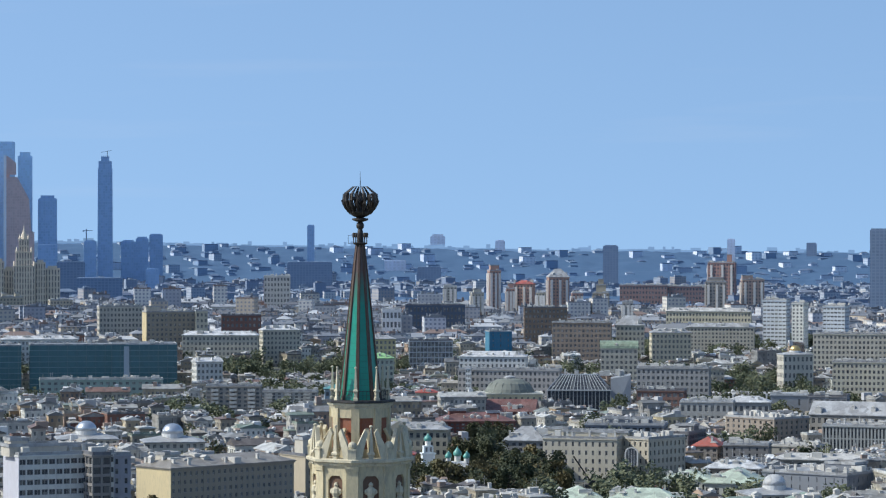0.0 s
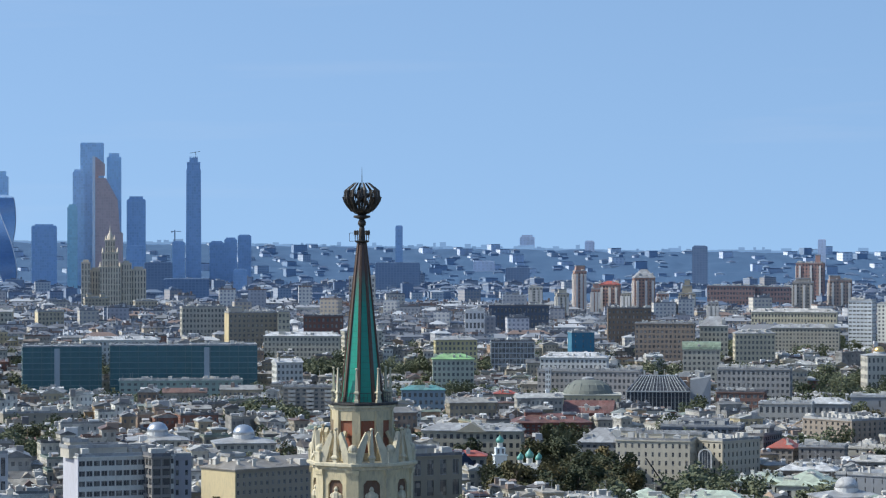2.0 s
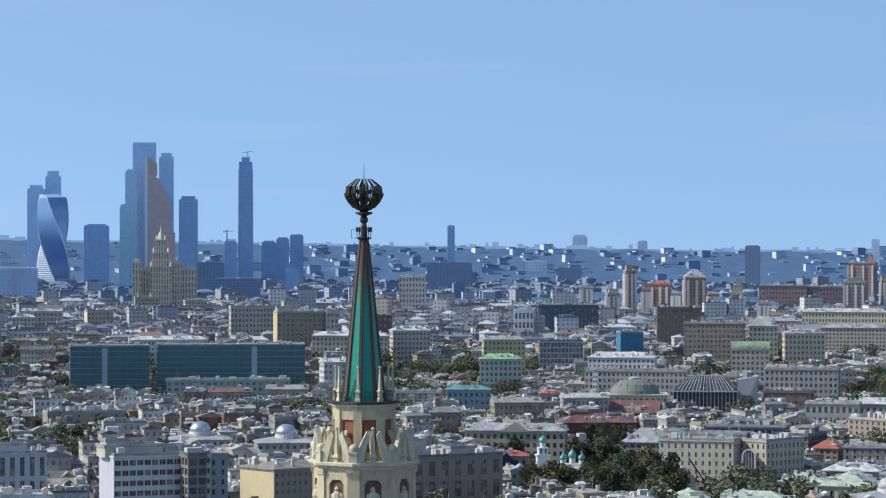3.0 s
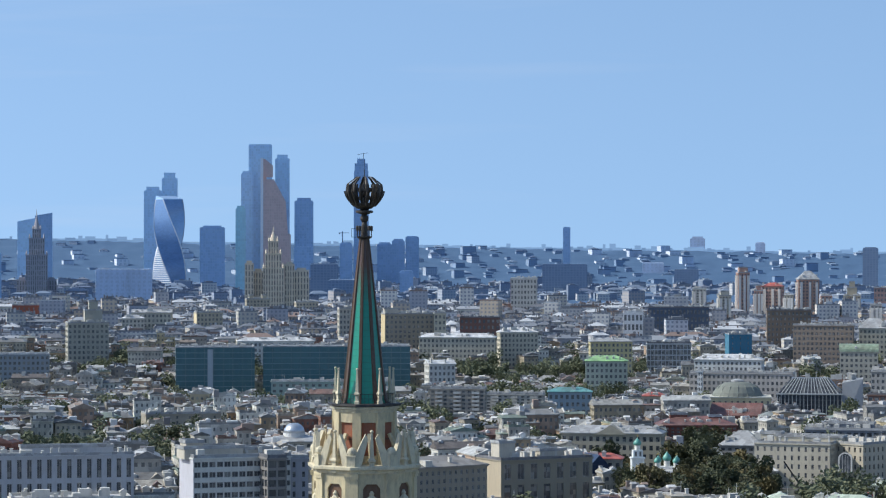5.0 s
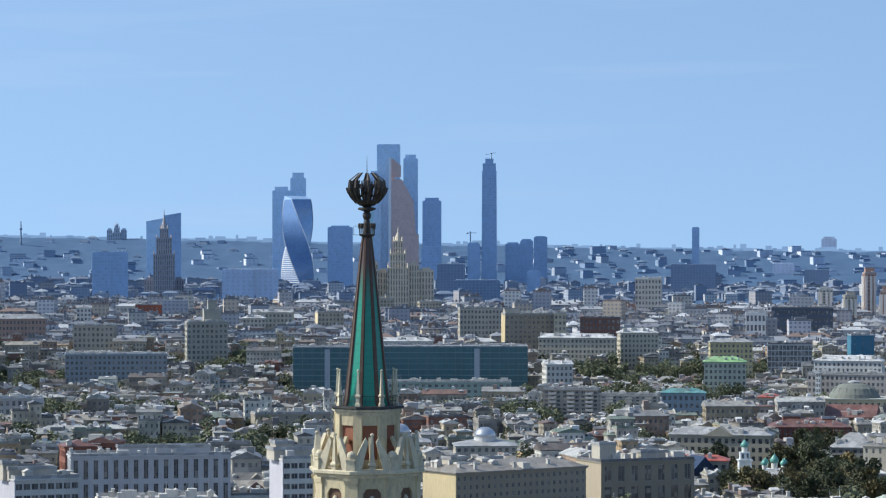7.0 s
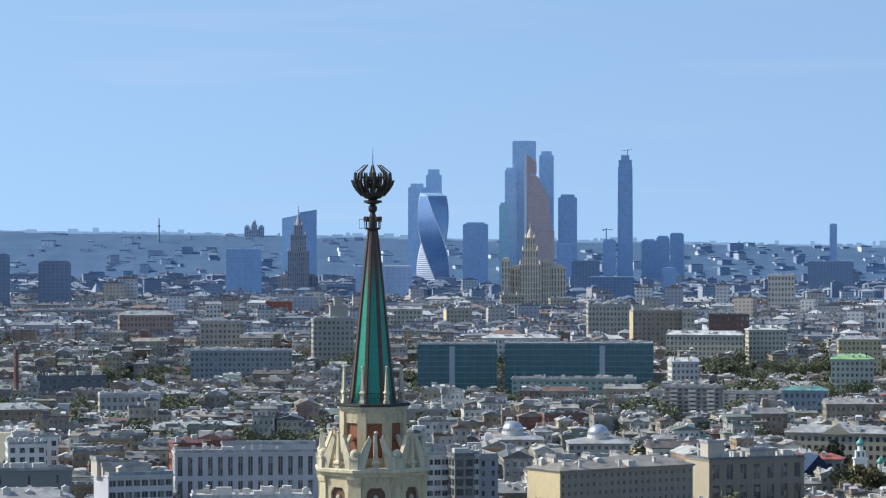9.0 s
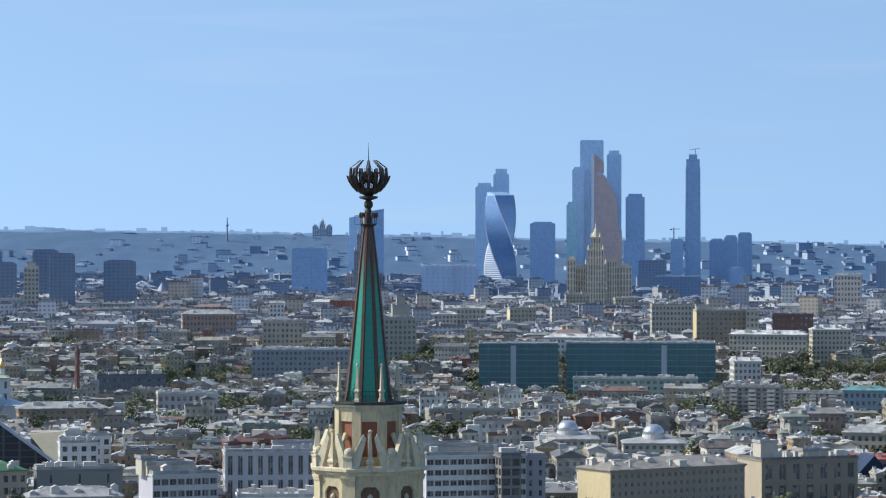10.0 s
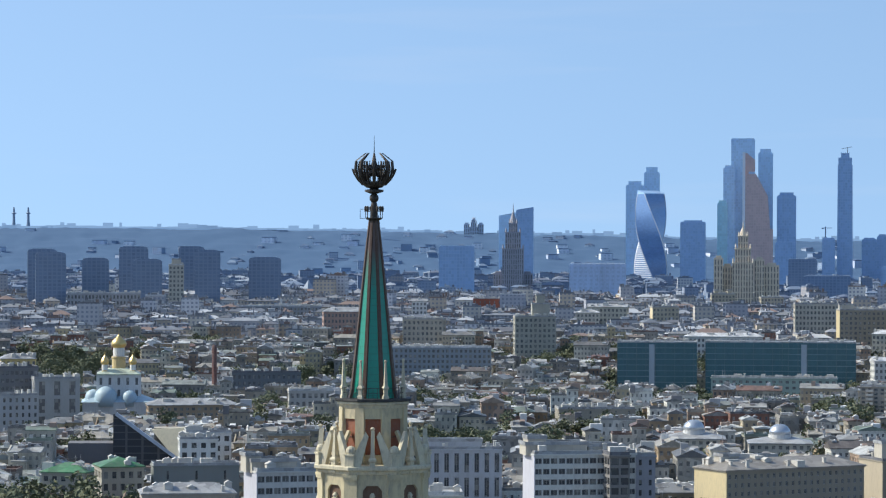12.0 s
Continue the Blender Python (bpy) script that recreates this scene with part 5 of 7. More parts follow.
block("brick_tower", "brown panel tower with stepped top", 778, 2510, 20.9, 16.0, 59.3, -10, (0.47, 0.34, 0.28), "flat", "roof_grey", 12, 3.0, penthouse=((-5, 0, 10, 8, 4),), bays=True, fore=0)
block("slab_block", "white and blue slab tower with strip windows", 635, 1957, 17.9, 14.0, 52.8, -31, (0.62, 0.66, 0.69), "flat", "roof_grey", 14, 3.0, pier=0.2, band=0.6, end_wall=(0.78, 0.78, 0.76), fore=0)
block("slab_block", "white slab tower beside blue glass towers", 646, 1933, 8.9, 16.0, 50.8, -31, (0.74, 0.73, 0.66), "flat", "roof_grey", 14, 3.0, fore=0)
block("slab_block", "white and blue slab tower with strip windows", 665, 1904, 16.7, 14.0, 49.3, -32, (0.60, 0.64, 0.67), "flat", "roof_grey", 13, 3.0, pier=0.2, band=0.6, end_wall=(0.78, 0.78, 0.76), fore=0)
block("brown_block", "dark brown brick apartment block", 459, 1974, 32.3, 14.0, 47.0, -9, (0.20, 0.15, 0.11), "flat", "roof_dark", 9, 3.0, fore=30)
block("brown_block", "brown brick apartment block with many windows", 454, 1832, 41.6, 14.0, 40.1, -17, (0.29, 0.23, 0.18), "flat", "roof_grey", 8, 3.0, fore=30)
block("apartment_house", "long cream apartment house with bay fronts", 581, 1921, 49.8, 14.0, 33.5, -20, (0.46, 0.43, 0.35), "hip", "roof_grey", 8, 2.6, fore=30)
block("apartment_house", "cream corner house with domed turret", 509, 1796, 27.8, 14.0, 33.8, -7, (0.56, 0.51, 0.38), "hip", "roof_grey", 7, 2.8, fore=30)
block("apartment_house", "cream house under a grey mansard", 492, 1843, 20.1, 14.0, 37.6, -14, (0.53, 0.50, 0.40), "hip", "roof_grey", 7, 2.8, rise=7, fore=30)
block("office_block", "large beige office block with even window grid", 613, 1702, 54.9, 18.0, 35.5, -22, (0.48, 0.45, 0.37), "flat", "roof_grey", 8, 2.8, fore=30)
block("apartment_house", "beige apartment house with dense windows", 524, 1414, 35.4, 16.0, 29.0, -22, (0.50, 0.47, 0.37), "flat", "roof_grey", 7, 2.6, fore=100)
block("hall", "round-arched hall under a green barrel roof", 441, 1670, 24.4, 14.0, 28.1, -14, (0.47, 0.45, 0.37), "barrel", "roof_moss", 3, 3.0, fore=30)
block("office_block", "long grey office block with even windows", 406, 1399, 41.1, 14.0, 27.2, -21, (0.33, 0.33, 0.32), "flat", "roof_grey", 6, 2.8, fore=100)
block("office_block", "low brown-red office block with dark bands", 369, 1285, 25.2, 14.0, 20.4, -21, (0.20, 0.11, 0.088), "flat", "roof_dark", 4, 3.0, pier=0.3, fore=100)
block("columned_building", "pink building with tall pale columns", -198, 1998, 39.8, 16.0, 41.1, 10, (0.43, 0.29, 0.24), "hip", "roof_grey", 6, 2.6, fore=30)
# End wall colour includes the sun falling on it.
block("town_house", "yellow-white house with sunlight painted on its end wall", -136, 1902, 28.4, 14.0, 38.8, -6, (0.42, 0.39, 0.32), "flat", "roof_grey", 7, 3.0, end_wall=(0.80, 0.68, 0.42), fore=30)
block("red_block", "low bright red clad building", -112, 2353, 32.0, 12.0, 43.1, 3, (0.34, 0.10, 0.06), "flat", "roof_grey", 4, 4.0, pier=0.8, fore=20)
block("office_block", "long blue-grey building with flat roof", -111, 1703, 64.7, 14.0, 26.7, 4, (0.26, 0.31, 0.35), "flat", "roof_white", 5, 3.0, fore=30)
block("office_block", "long grey building with pale roof edge", -289, 2289, 77.1, 14.0, 37.5, 7, (0.28, 0.31, 0.34), "flat", "roof_white", 4, 3.0, fore=20)
block("town_house", "dark blue-grey house with flat dark roof", -191, 1444, 38.4, 14.0, 22.2, 13, (0.17, 0.19, 0.21), "flat", "roof_dark", 5, 2.8, fore=100)
block("town_house", "white house with dark ribbon windows", -139, 1238, 29.3, 12.0, 23.2, 10, (0.51, 0.50, 0.46), "flat", "roof_white", 4, 3.0, fore=100)
block("town_house", "brown stuccoed house with arched dormers", -187, 1142, 41.0, 14.0, 21.1, 14, (0.37, 0.28, 0.19), "hip", "roof_grey", 5, 2.8, fore=100)
block("hospital_block", "plain beige windowless end of a block", -2, 1157, 35.3, 14.0, 20.0, 9, (0.37, 0.34, 0.28), "flat", "roof_grey", 5, 6.0, pier=0.85, fore=100)
block("white_block", "white house with skylights on the roof", 72, 1835, 52.4, 12.0, 30.0, -1, (0.68, 0.68, 0.64), "hip", "roof_white", 4, 2.8, fore=20)
block("town_house", "row of white chimneyed gable ends", -11, 2156, 31.1, 12.0, 41.6, -7, (0.54, 0.51, 0.41), "gable", "roof_grey", 6, 3.0, fore=0)
block("town_house", "white gable-fronted tall house", -162, 2199, 11.7, 10.0, 44.3, 4, (0.70, 0.69, 0.65), "gable", "roof_grey", 7, 3.0, fore=0)
block("brick_tower", "beige and white residential tower with balconies", 493, 2407, 10.8, 14.0, 49.3, -5, (0.51, 0.47, 0.38), "flat", "roof_grey", 12, 3.0, penthouse=((0, 0, 7, 7, 4),), bays=True, fore=0)
block("brick_tower", "pink brick residential tower with a stepped head", 528, 2429, 7.9, 12.0, 52.9, -12, (0.50, 0.29, 0.23), "flat", "roof_grey", 12, 3.0, penthouse=((0, 0, 5, 5, 5),), bays=True, fore=0)
block("brick_tower", "cream residential tower behind older houses", 542, 2365, 7.8, 12.0, 50.6, -18, (0.54, 0.48, 0.37), "hip", "roof_grey", 11, 3.0, bays=True, fore=0)
block("brick_tower", "brown residential tower with white bays", 582, 2396, 9.9, 12.0, 49.3, -9, (0.47, 0.29, 0.23), "flat", "roof_white", 11, 3.0, bays=True, fore=0)
block("brick_tower", "pale tower block in a dense quarter", 516, 2656, 13.0, 12.0, 50.9, -11, (0.54, 0.53, 0.47), "flat", "roof_white", 11, 3.0, bays=True, fore=0)
block("brick_tower", "grey panel tower near the avenue", 587, 2230, 9.3, 12.0, 45.0, -14, (0.45, 0.43, 0.40), "flat", "roof_grey", 10, 3.0, bays=True, fore=0)
# Brighter end colour paints sunlight on that side.
block("apartment_house", "cream apartment block with sunlight painted on one end", 33, 2156, 20.7, 12.0, 41.7, 10, (0.48, 0.43, 0.32), "flat", "roof_grey", 7, 3.0, end_wall=(0.78, 0.66, 0.44), fore=0)
block("apartment_house", "cream apartment house with tall chimneys", 129, 2503, 20.1, 12.0, 42.0, 6, (0.51, 0.45, 0.34), "flat", "roof_grey", 6, 3.0, fore=0)
block("apartment_house", "ochre apartment house with roof turrets", 87, 2555, 21.5, 12.0, 43.7, 5, (0.48, 0.43, 0.33), "flat", "roof_grey", 6, 3.0, penthouse=((-6, 0, 4, 5, 4), (6, 0, 4, 5, 4)), fore=0)
block("apartment_house", "long grey block with rows of windows", -446, 2364, 62.5, 12.0, 45.9, 10, (0.39, 0.40, 0.41), "flat", "roof_white", 4, 3.0, fore=0)
block("apartment_house", "pale house with a white lantern", -26, 2126, 17.4, 12.0, 37.9, 1, (0.54, 0.51, 0.43), "hip", "roof_white", 6, 3.0, fore=0)
block("town_house", "yellow palace wing with white trim", -336, 1469, 19.8, 14.0, 27.7, 18, (0.54, 0.43, 0.19), "hip", "roof_grey", 4, 2.8, fore=20)
block("tower_block", "yellow-grey tower block beside slab towers", -382, 2355, 12.9, 12.0, 70.6, 9, (0.51, 0.48, 0.40), "flat", "roof_white", 12, 3.0, penthouse=((0, 0, 8, 6, 5),), fore=0)
block("department_store", "beige arcaded store with small windows and crowded roof", 234, 888, 29.6, 26.0, 23.1, -25, (0.56, 0.51, 0.40), "flat", "roof_grey", 5, 2.6, parts=True, floors_shown=5, pier=0.66, penthouse=((4, 4, 26, 10, 2.2), (-12, 5, 8, 6, 3.0)), fore=130)
block("department_store", "beige corner wing with a tall arched window", 258, 887, 21.6, 24.0, 22.8, -52, (0.52, 0.47, 0.37), "flat", "roof_grey", 5, 2.6, pier=0.66, fore=120)
block("office_block", "dark grey office with a dense window grid", 285, 933, 14.2, 22.0, 21.6, -35, (0.16, 0.16, 0.16), "flat", "roof_dark", 7, 2.4, pier=0.35, band=0.35, penthouse=((2, 2, 8, 6, 3),), fore=120)
block("low_house", "low white house beside the wooded park", 216, 883, 16.5, 9.0, 12.2, -17, (0.51, 0.50, 0.44), "hip", "roof_white", 2, 3.0, fore=100)
block("town_house", "grey house under a large hipped grey roof", 232, 991, 17.6, 16.0, 15.0, -20, (0.26, 0.26, 0.25), "hip", "roof_grey", 4, 3.0, rise=6, fore=100)
block("brick_house", "long dark red brick building with stepped roofs", 238, 1137, 36.5, 24.0, 14.6, -5, (0.19, 0.066, 0.048), "hip", "roof_darkred", 5, 2.6, rise=4, penthouse=((-8, 2, 8, 7, 5), (9, 0, 6, 6, 4)), fore=190)
block("brick_house", "dark red brick building with gables", 272, 1210, 24.3, 20.0, 14.6, -18, (0.20, 0.070, 0.052), "gable", "roof_darkred", 5, 2.6, rise=6, fore=100)
block("glass_annex", "blue-grey glazed annex with a long flat roof", 286, 1030, 35.2, 18.0, 19.0, -20, (0.17, 0.20, 0.24), "flat", "roof_grey", 4, 3.0, pier=0.3, penthouse=((0, 2, 22, 8, 2.5),), fore=100)
block("red_roofed_house", "grey house under a bright red roof", 294, 921, 10.7, 14.0, 16.6, -32, (0.23, 0.21, 0.19), "hip", "roof_red", 5, 3.0, rise=4, fore=100)
block("town_house", "long grey house with flat pale roof", 306, 907, 18.4, 14.0, 18.0, -22, (0.23, 0.22, 0.21), "flat", "roof_grey", 5, 3.2, pier=0.75, fore=100)
# Side wall coloured as lit, front coloured as shaded.
block("town_house", "tan corner block with sunlight painted on its plain side wall", 346, 1013, 30.1, 22.0, 22.4, -61, (0.31, 0.26, 0.21), "flat", "roof_grey", 7, 3.2, pier=0.62, end_wall=(0.56, 0.49, 0.38), fore=100)
block("town_house", "brown low block under a white sheet roof", 275, 817, 20.9, 14.0, 15.6, -24, (0.23, 0.19, 0.15), "hip", "roof_white", 3, 3.4, rise=3, fore=100)
block("office_block", "long pale hall under a flat light roof", 340, 949, 22.5, 16.0, 14.3, -37, (0.33, 0.32, 0.28), "flat", "roof_pale", 4, 4.5, pier=0.8, fore=100)
block("office_block", "grey block with zigzag vertical fins", 375, 970, 29.0, 20.0, 21.2, -30, (0.31, 0.33, 0.32), "flat", "roof_grey", 3, 1.5, pier=0.5, band=0.12, fore=120)
block("office_block", "low block under a long pale sheet roof", 329, 872, 42.0, 14.0, 14.0, -24, (0.28, 0.27, 0.24), "hip", "roof_pale", 3, 3.0, rise=2.5, fore=100)
block("office_block", "blue-grey plain corner block with ribbed top", 291, 759, 35.0, 26.0, 18.4, -48, (0.20, 0.22, 0.25), "flat", "roof_grey", 4, 3.4, pier=0.9, penthouse=((8, 3, 12, 9, 3.4),), fore=100)
block("pavilion", "pale green roofed palace wing with white columns", 245, 771, 16.0, 18.0, 15.7, -25, (0.54, 0.54, 0.47), "hip", "roof_palegreen", 2, 2.8, pier=0.4, rise=3, fore=110)
block("pavilion", "pale green roofed palace hall with white walls", 257, 754, 18.2, 24.0, 15.6, -26, (0.54, 0.54, 0.47), "hip", "roof_palegreen", 2, 3.0, rise=5, fore=110)
block("pavilion", "low wing under a wide pale green roof", 210, 700, 24.1, 18.0, 14.4, -20, (0.51, 0.51, 0.44), "hip", "roof_palegreen", 2, 3.0, rise=4, fore=100)
block("pavilion", "small house under a pale green roof", 191, 718, 14.8, 16.0, 13.9, -7, (0.48, 0.48, 0.41), "hip", "roof_palegreen", 2, 3.0, rise=4, fore=100)
# Light end colour stands in for sun on the gable side.
block("town_house", "long house with arched roof lights and painted sunlit end", 390, 1027, 34.9, 16.0, 22.2, -32, (0.33, 0.31, 0.27), "gable", "roof_grey", 4, 2.8, rise=6, end_wall=(0.58, 0.52, 0.42), fore=100)
block("office_block", "dark blue-grey office with ribbon windows", 429, 1183, 19.2, 16.0, 22.3, -24, (0.26, 0.26, 0.27), "flat", "roof_dark", 4, 2.6, pier=0.4, fore=100)
block("brown_block", "long brown-red apartment block in the haze", 761, 2857, 49.7, 14.0, 48.0, -14, (0.36, 0.23, 0.20), "flat", "roof_grey", 6, 3.4, fore=0)
block("brown_block", "long red-brown apartment block with pale ends", 806, 2855, 46.3, 14.0, 46.7, -11, (0.37, 0.23, 0.20), "flat", "roof_grey", 6, 3.4, end_wall=(0.70, 0.62, 0.54), fore=0)
block("brick_tower", "wide red-brown tower with a white mast", 868, 2933, 29.3, 18.0, 70.8, -22, (0.43, 0.25, 0.21), "flat", "roof_grey", 14, 3.2, bays=True, penthouse=((8, 0, 5, 5, 9),), fore=0)
block("apartment_house", "yellow-cream apartment terrace with many dormers", 626, 2116, 68.3, 14.0, 40.0, -20, (0.62, 0.56, 0.40), "hip", "roof_pale", 6, 2.6, fore=20)

block("office_block", "glazed office with a white frame grid", 339, 1800, 30.0, 14.0, 29.1, -8, (0.50, 0.54, 0.56), "flat", "roof_dark", 5, 2.4, pier=0.16, band=0.18, fore=60)
block("office_block", "long navy blue clad office block", 407, 2150, 48.0, 16.0, 45.0, -9, (0.08, 0.11, 0.165), "flat", "roof_dark", 5, 3.0, pier=0.4, band=0.4, fore=20)
block("white_block", "small white house with dark window grid", 356, 2060, 15.0, 12.0, 43.7, -8, (0.78, 0.78, 0.76), "flat", "roof_white", 4, 3.0, pier=0.4, band=0.4, fore=40)
block("stair_tower", "slim white lattice stair tower", 300, 1466, 3.0, 4.0, 25.0, -18, (0.76, 0.76, 0.74), "flat", "roof_white", 9, 1.0, pier=0.4, band=0.4)

# ---- glass office, domes, churches and other single buildings ----


def glass_office(x, y, w, d, top, yaw, label, stripe=None):
    g = ground_z(x, y)
    RESERVED.append((x - w * 0.25, y, w * 0.32)); RESERVED.append((x + w * 0.25, y, w * 0.32)); RESERVED.append((x, y, d))
    for i in range(-1, 2):
        RESERVED.append((x + i * w * 0.3, y - d / 2 - 16, w * 0.2))
    for i in range(1, 10):
        LOW.append((x * (1 - 0.014 * i), y - 28 * i, w * 0.6, 2))
    t = thing("glass_office", label, "building", pose(x, y, g, 0, 0, yaw))
    h = top - g
    part("glass_body", Shape().box(-w / 2, w / 2, -d / 2, d / 2, 0, h), "green_block", t)
    for j in range(1, int(h / 3.6) + 1):
        part("floor_edge", Shape().box(-w / 2 - 0.1, w / 2 + 0.1, -d / 2 - 0.14, d / 2 + 0.1, j * 3.6 - 0.3, j * 3.6), paint((0.22, 0.31, 0.33)), t)
    for i in range(int(w / 6) + 1):
        part("mullion", Shape().box(-w / 2 + i * 6 - 0.1, -w / 2 + i * 6 + 0.1, -d / 2 - 0.24, -d / 2, 0, h), paint((0.14, 0.19, 0.20)), t)
    if stripe is not None:
        part("pale_bay", Shape().box(stripe, stripe + 3.4, -d / 2 - 0.4, -d / 2 + 0.5, 0, h - 1), paint((0.42, 0.48, 0.52)), t, "pale ladder of balconies")
    s = Shape()
    flat_roof(s, -w / 2, w / 2, -d / 2, d / 2, h)
    part("roof", s, "roof_grey", t)
    rng = random.Random(int(w))
    for nme, s, p in fittings(rng, -w / 2, w / 2, -d / 2, d / 2, h + 0.2, 14):
        part(nme, s, "clutter", t, at=p)


glass_office(27, 1700, 50, 34, 31.5, 0, "green-blue glass office block with a pale bay", -5)
glass_office(84, 1702, 52, 34, 31.8, -2, "wide green-blue glass office block with flat roof")
glass_office(131, 1698, 42, 36, 32, -3, "dark green-blue glass office block beside its twin", -13)
RESERVED += [(45 + 26 * i, 1588, 22) for i in range(5)] + [(60 + 30 * i, 1556, 16) for i in range(3)]
block("office_annex", "low pale green annex before the glass offices", 98, 1622, 76, 16, 12.5, -3, (0.34, 0.43, 0.38), "flat", "roof_pale", 3, 4.0, pier=0.5, band=0.55)


def onion(r, h, mat, t, at, n=16, label=""):
    """Onion dome on a drum with a cross."""
    x, y, z = at
    part("dome_drum", Shape().turned([(r * 0.72, 0), (r * 0.72, h * 0.42)], n, at=at), paint((0.76, 0.75, 0.70)), t)
    d = part("dome", Shape().turned([(r * 0.74, 0), (r * 0.98, h * 0.12), (r, h * 0.22), (r * 0.82, h * 0.36), (r * 0.4, h * 0.5), (r * 0.12, h * 0.62), (0.05, h * 0.7)], n, at=(x, y, z + h * 0.42)), mat, t, label, smooth=True)
    zt = z + h * 1.1
    part("cross", Shape().beam((x, y, zt - 0.3), (x, y, zt + r * 0.9), 0.14).beam((x - r * 0.35, y, zt + r * 0.5), (x + r * 0.35, y, zt + r * 0.5), 0.12), "gold", d)


M["dome_teal"] = surface("teal_dome_paint", (0.10, 0.36, 0.30), 0.4, amount=0.25)
M["dome_silver"] = surface("silver_dome_metal", (0.60, 0.63, 0.66), 0.3, 0.7, coarse=0.3, fine=2, amount=0.2)
M["dome_blue"] = surface("pale_blue_dome", (0.42, 0.55, 0.62), 0.5, amount=0.25)


def bank_hall(x, y, yaw):
    """Bank hall: steep glazed front between pale ribs, blank side walls, plant on the flat top."""
    g = ground_z(x, y)
    RESERVED.extend([(x, y, 24), (x + 8, y, 22), (x - 6, y - 30, 18), (x - 8, y - 55, 17), (x + 12, y - 30, 14)])
    for i in range(1, 5):
        LOW.append((x * (1 - 0.016 * i), y - 25 * i, 26, 2))
    t = thing("bank_hall", "dark grey bank hall with sloping ribbed glass front", "building", pose(x, y, g, 0, 0, yaw))
    z0, z1 = 19.0 - g, 27.0 - g
    part("glass_body", Shape().box(-17, 17, -14, 12, 0, z0), "dark_glass", t)
    part("sloped_glazing", Shape().loft([[(-17, -14, z0 + 0.02), (17, -14, z0 + 0.02), (17, 12, z0 + 0.02), (-17, 12, z0 + 0.02)], [(-10, -5, z1), (10, -5, z1), (10, 6, z1), (-10, 6, z1)]]), "dark_glass", t)
    me = Shape().box(-0.16, 0.16, -0.3, 0.0, 0, z0).mesh("front_rib", paint((0.42, 0.45, 0.45)))
    for i in range(18):
        u = -17 + 2 * i
        part("front_rib", me, None, t, at=(u, -14, 0))
        if 0 < i < 17:
            part("roof_rib", Shape().beam((u, -14.1, z0 + 0.2), (u * 10 / 17, -5.1, z1 + 0.15), 0.3, 0.25), paint((0.42, 0.45, 0.45)), t)
    part("eaves", Shape().box(-17.6, 17.6, -14.6, -13.6, z0 - 0.35, z0 + 0.3), paint((0.5, 0.52, 0.52)), t)
    part("side_wall", Shape().add([(17.1, -14, 0), (28, -12, 0), (28, 12, 0), (17.1, 12, 0), (17.1, -10, z1 - 2), (28, -9, z1), (28, 12, z1), (17.1, 12, z1 - 2)], [(0, 1, 5, 4), (1, 2, 6, 5), (2, 3, 7, 6), (3, 0, 4, 7), (4, 5, 6, 7)]), paint((0.34, 0.36, 0.38)), t, "plain grey side wing")
    rng = random.Random(5)
    for nme, s, p in fittings(rng, -10, 26, -4, 6, z1 + 0.6, 16):
        part(nme, s, "clutter", t, at=p)


bank_hall(337, 1340, -14)


def green_church(x, y):
    RESERVED.append((x, y, 26)); RESERVED.append((x - 4, y - 30, 24))
    g = ground_z(x, y)
    t = thing("church", "white church with five teal onion domes", "church", pose(x + 2.2, y, g + 1.0, 0, 0, -14))
    part("nave", Shape().box(-6, 6, -5, 9, -3, 5).box(-4.4, 4.4, -3.6, 3.6, 5, 6.4), paint((0.78, 0.77, 0.74)), t)
    for i in range(4):
        part("window", Shape().box(-4.6 + i * 2.7, -3.7 + i * 2.7, -5.06, -4.9, 1.5, 4.0), "glass", t)
    for a, b in ((-3.6, -2.8), (3.6, -2.8), (-3.6, 2.8), (3.6, 2.8)):
        onion(1.25, 4.0, "dome_teal", t, (a, b, 6.2))
    onion(1.7, 5.6, "dome_teal", t, (0, 0, 6.2))
    b = thing("bell_tower", "white bell tower with a teal dome and cross", "church", pose(x - 7.5, y + 12, g + 2.5))
    part("tower", Shape().box(-2.4, 2.4, -2.4, 2.4, -3, 7.5).box(-2.8, 2.8, -2.8, 2.8, 7.2, 7.7).box(-1.9, 1.9, -1.9, 1.9, 7.7, 10.5), paint((0.70, 0.75, 0.76)), b)
    for i in (-1, 1):
        part("bell_opening", Shape().box(i * 0.9 - 0.4, i * 0.9 + 0.4, -1.96, -1.8, 8.1, 10.0), "glass", b)
    onion(1.6, 4.6, "dome_teal", b, (0, 0, 10.4))


green_church(180, 890)
RESERVED += [(255, 852, 34), (236, 858, 22), (108, 2730, 62), (104, 2650, 55), (100, 2580, 45)]


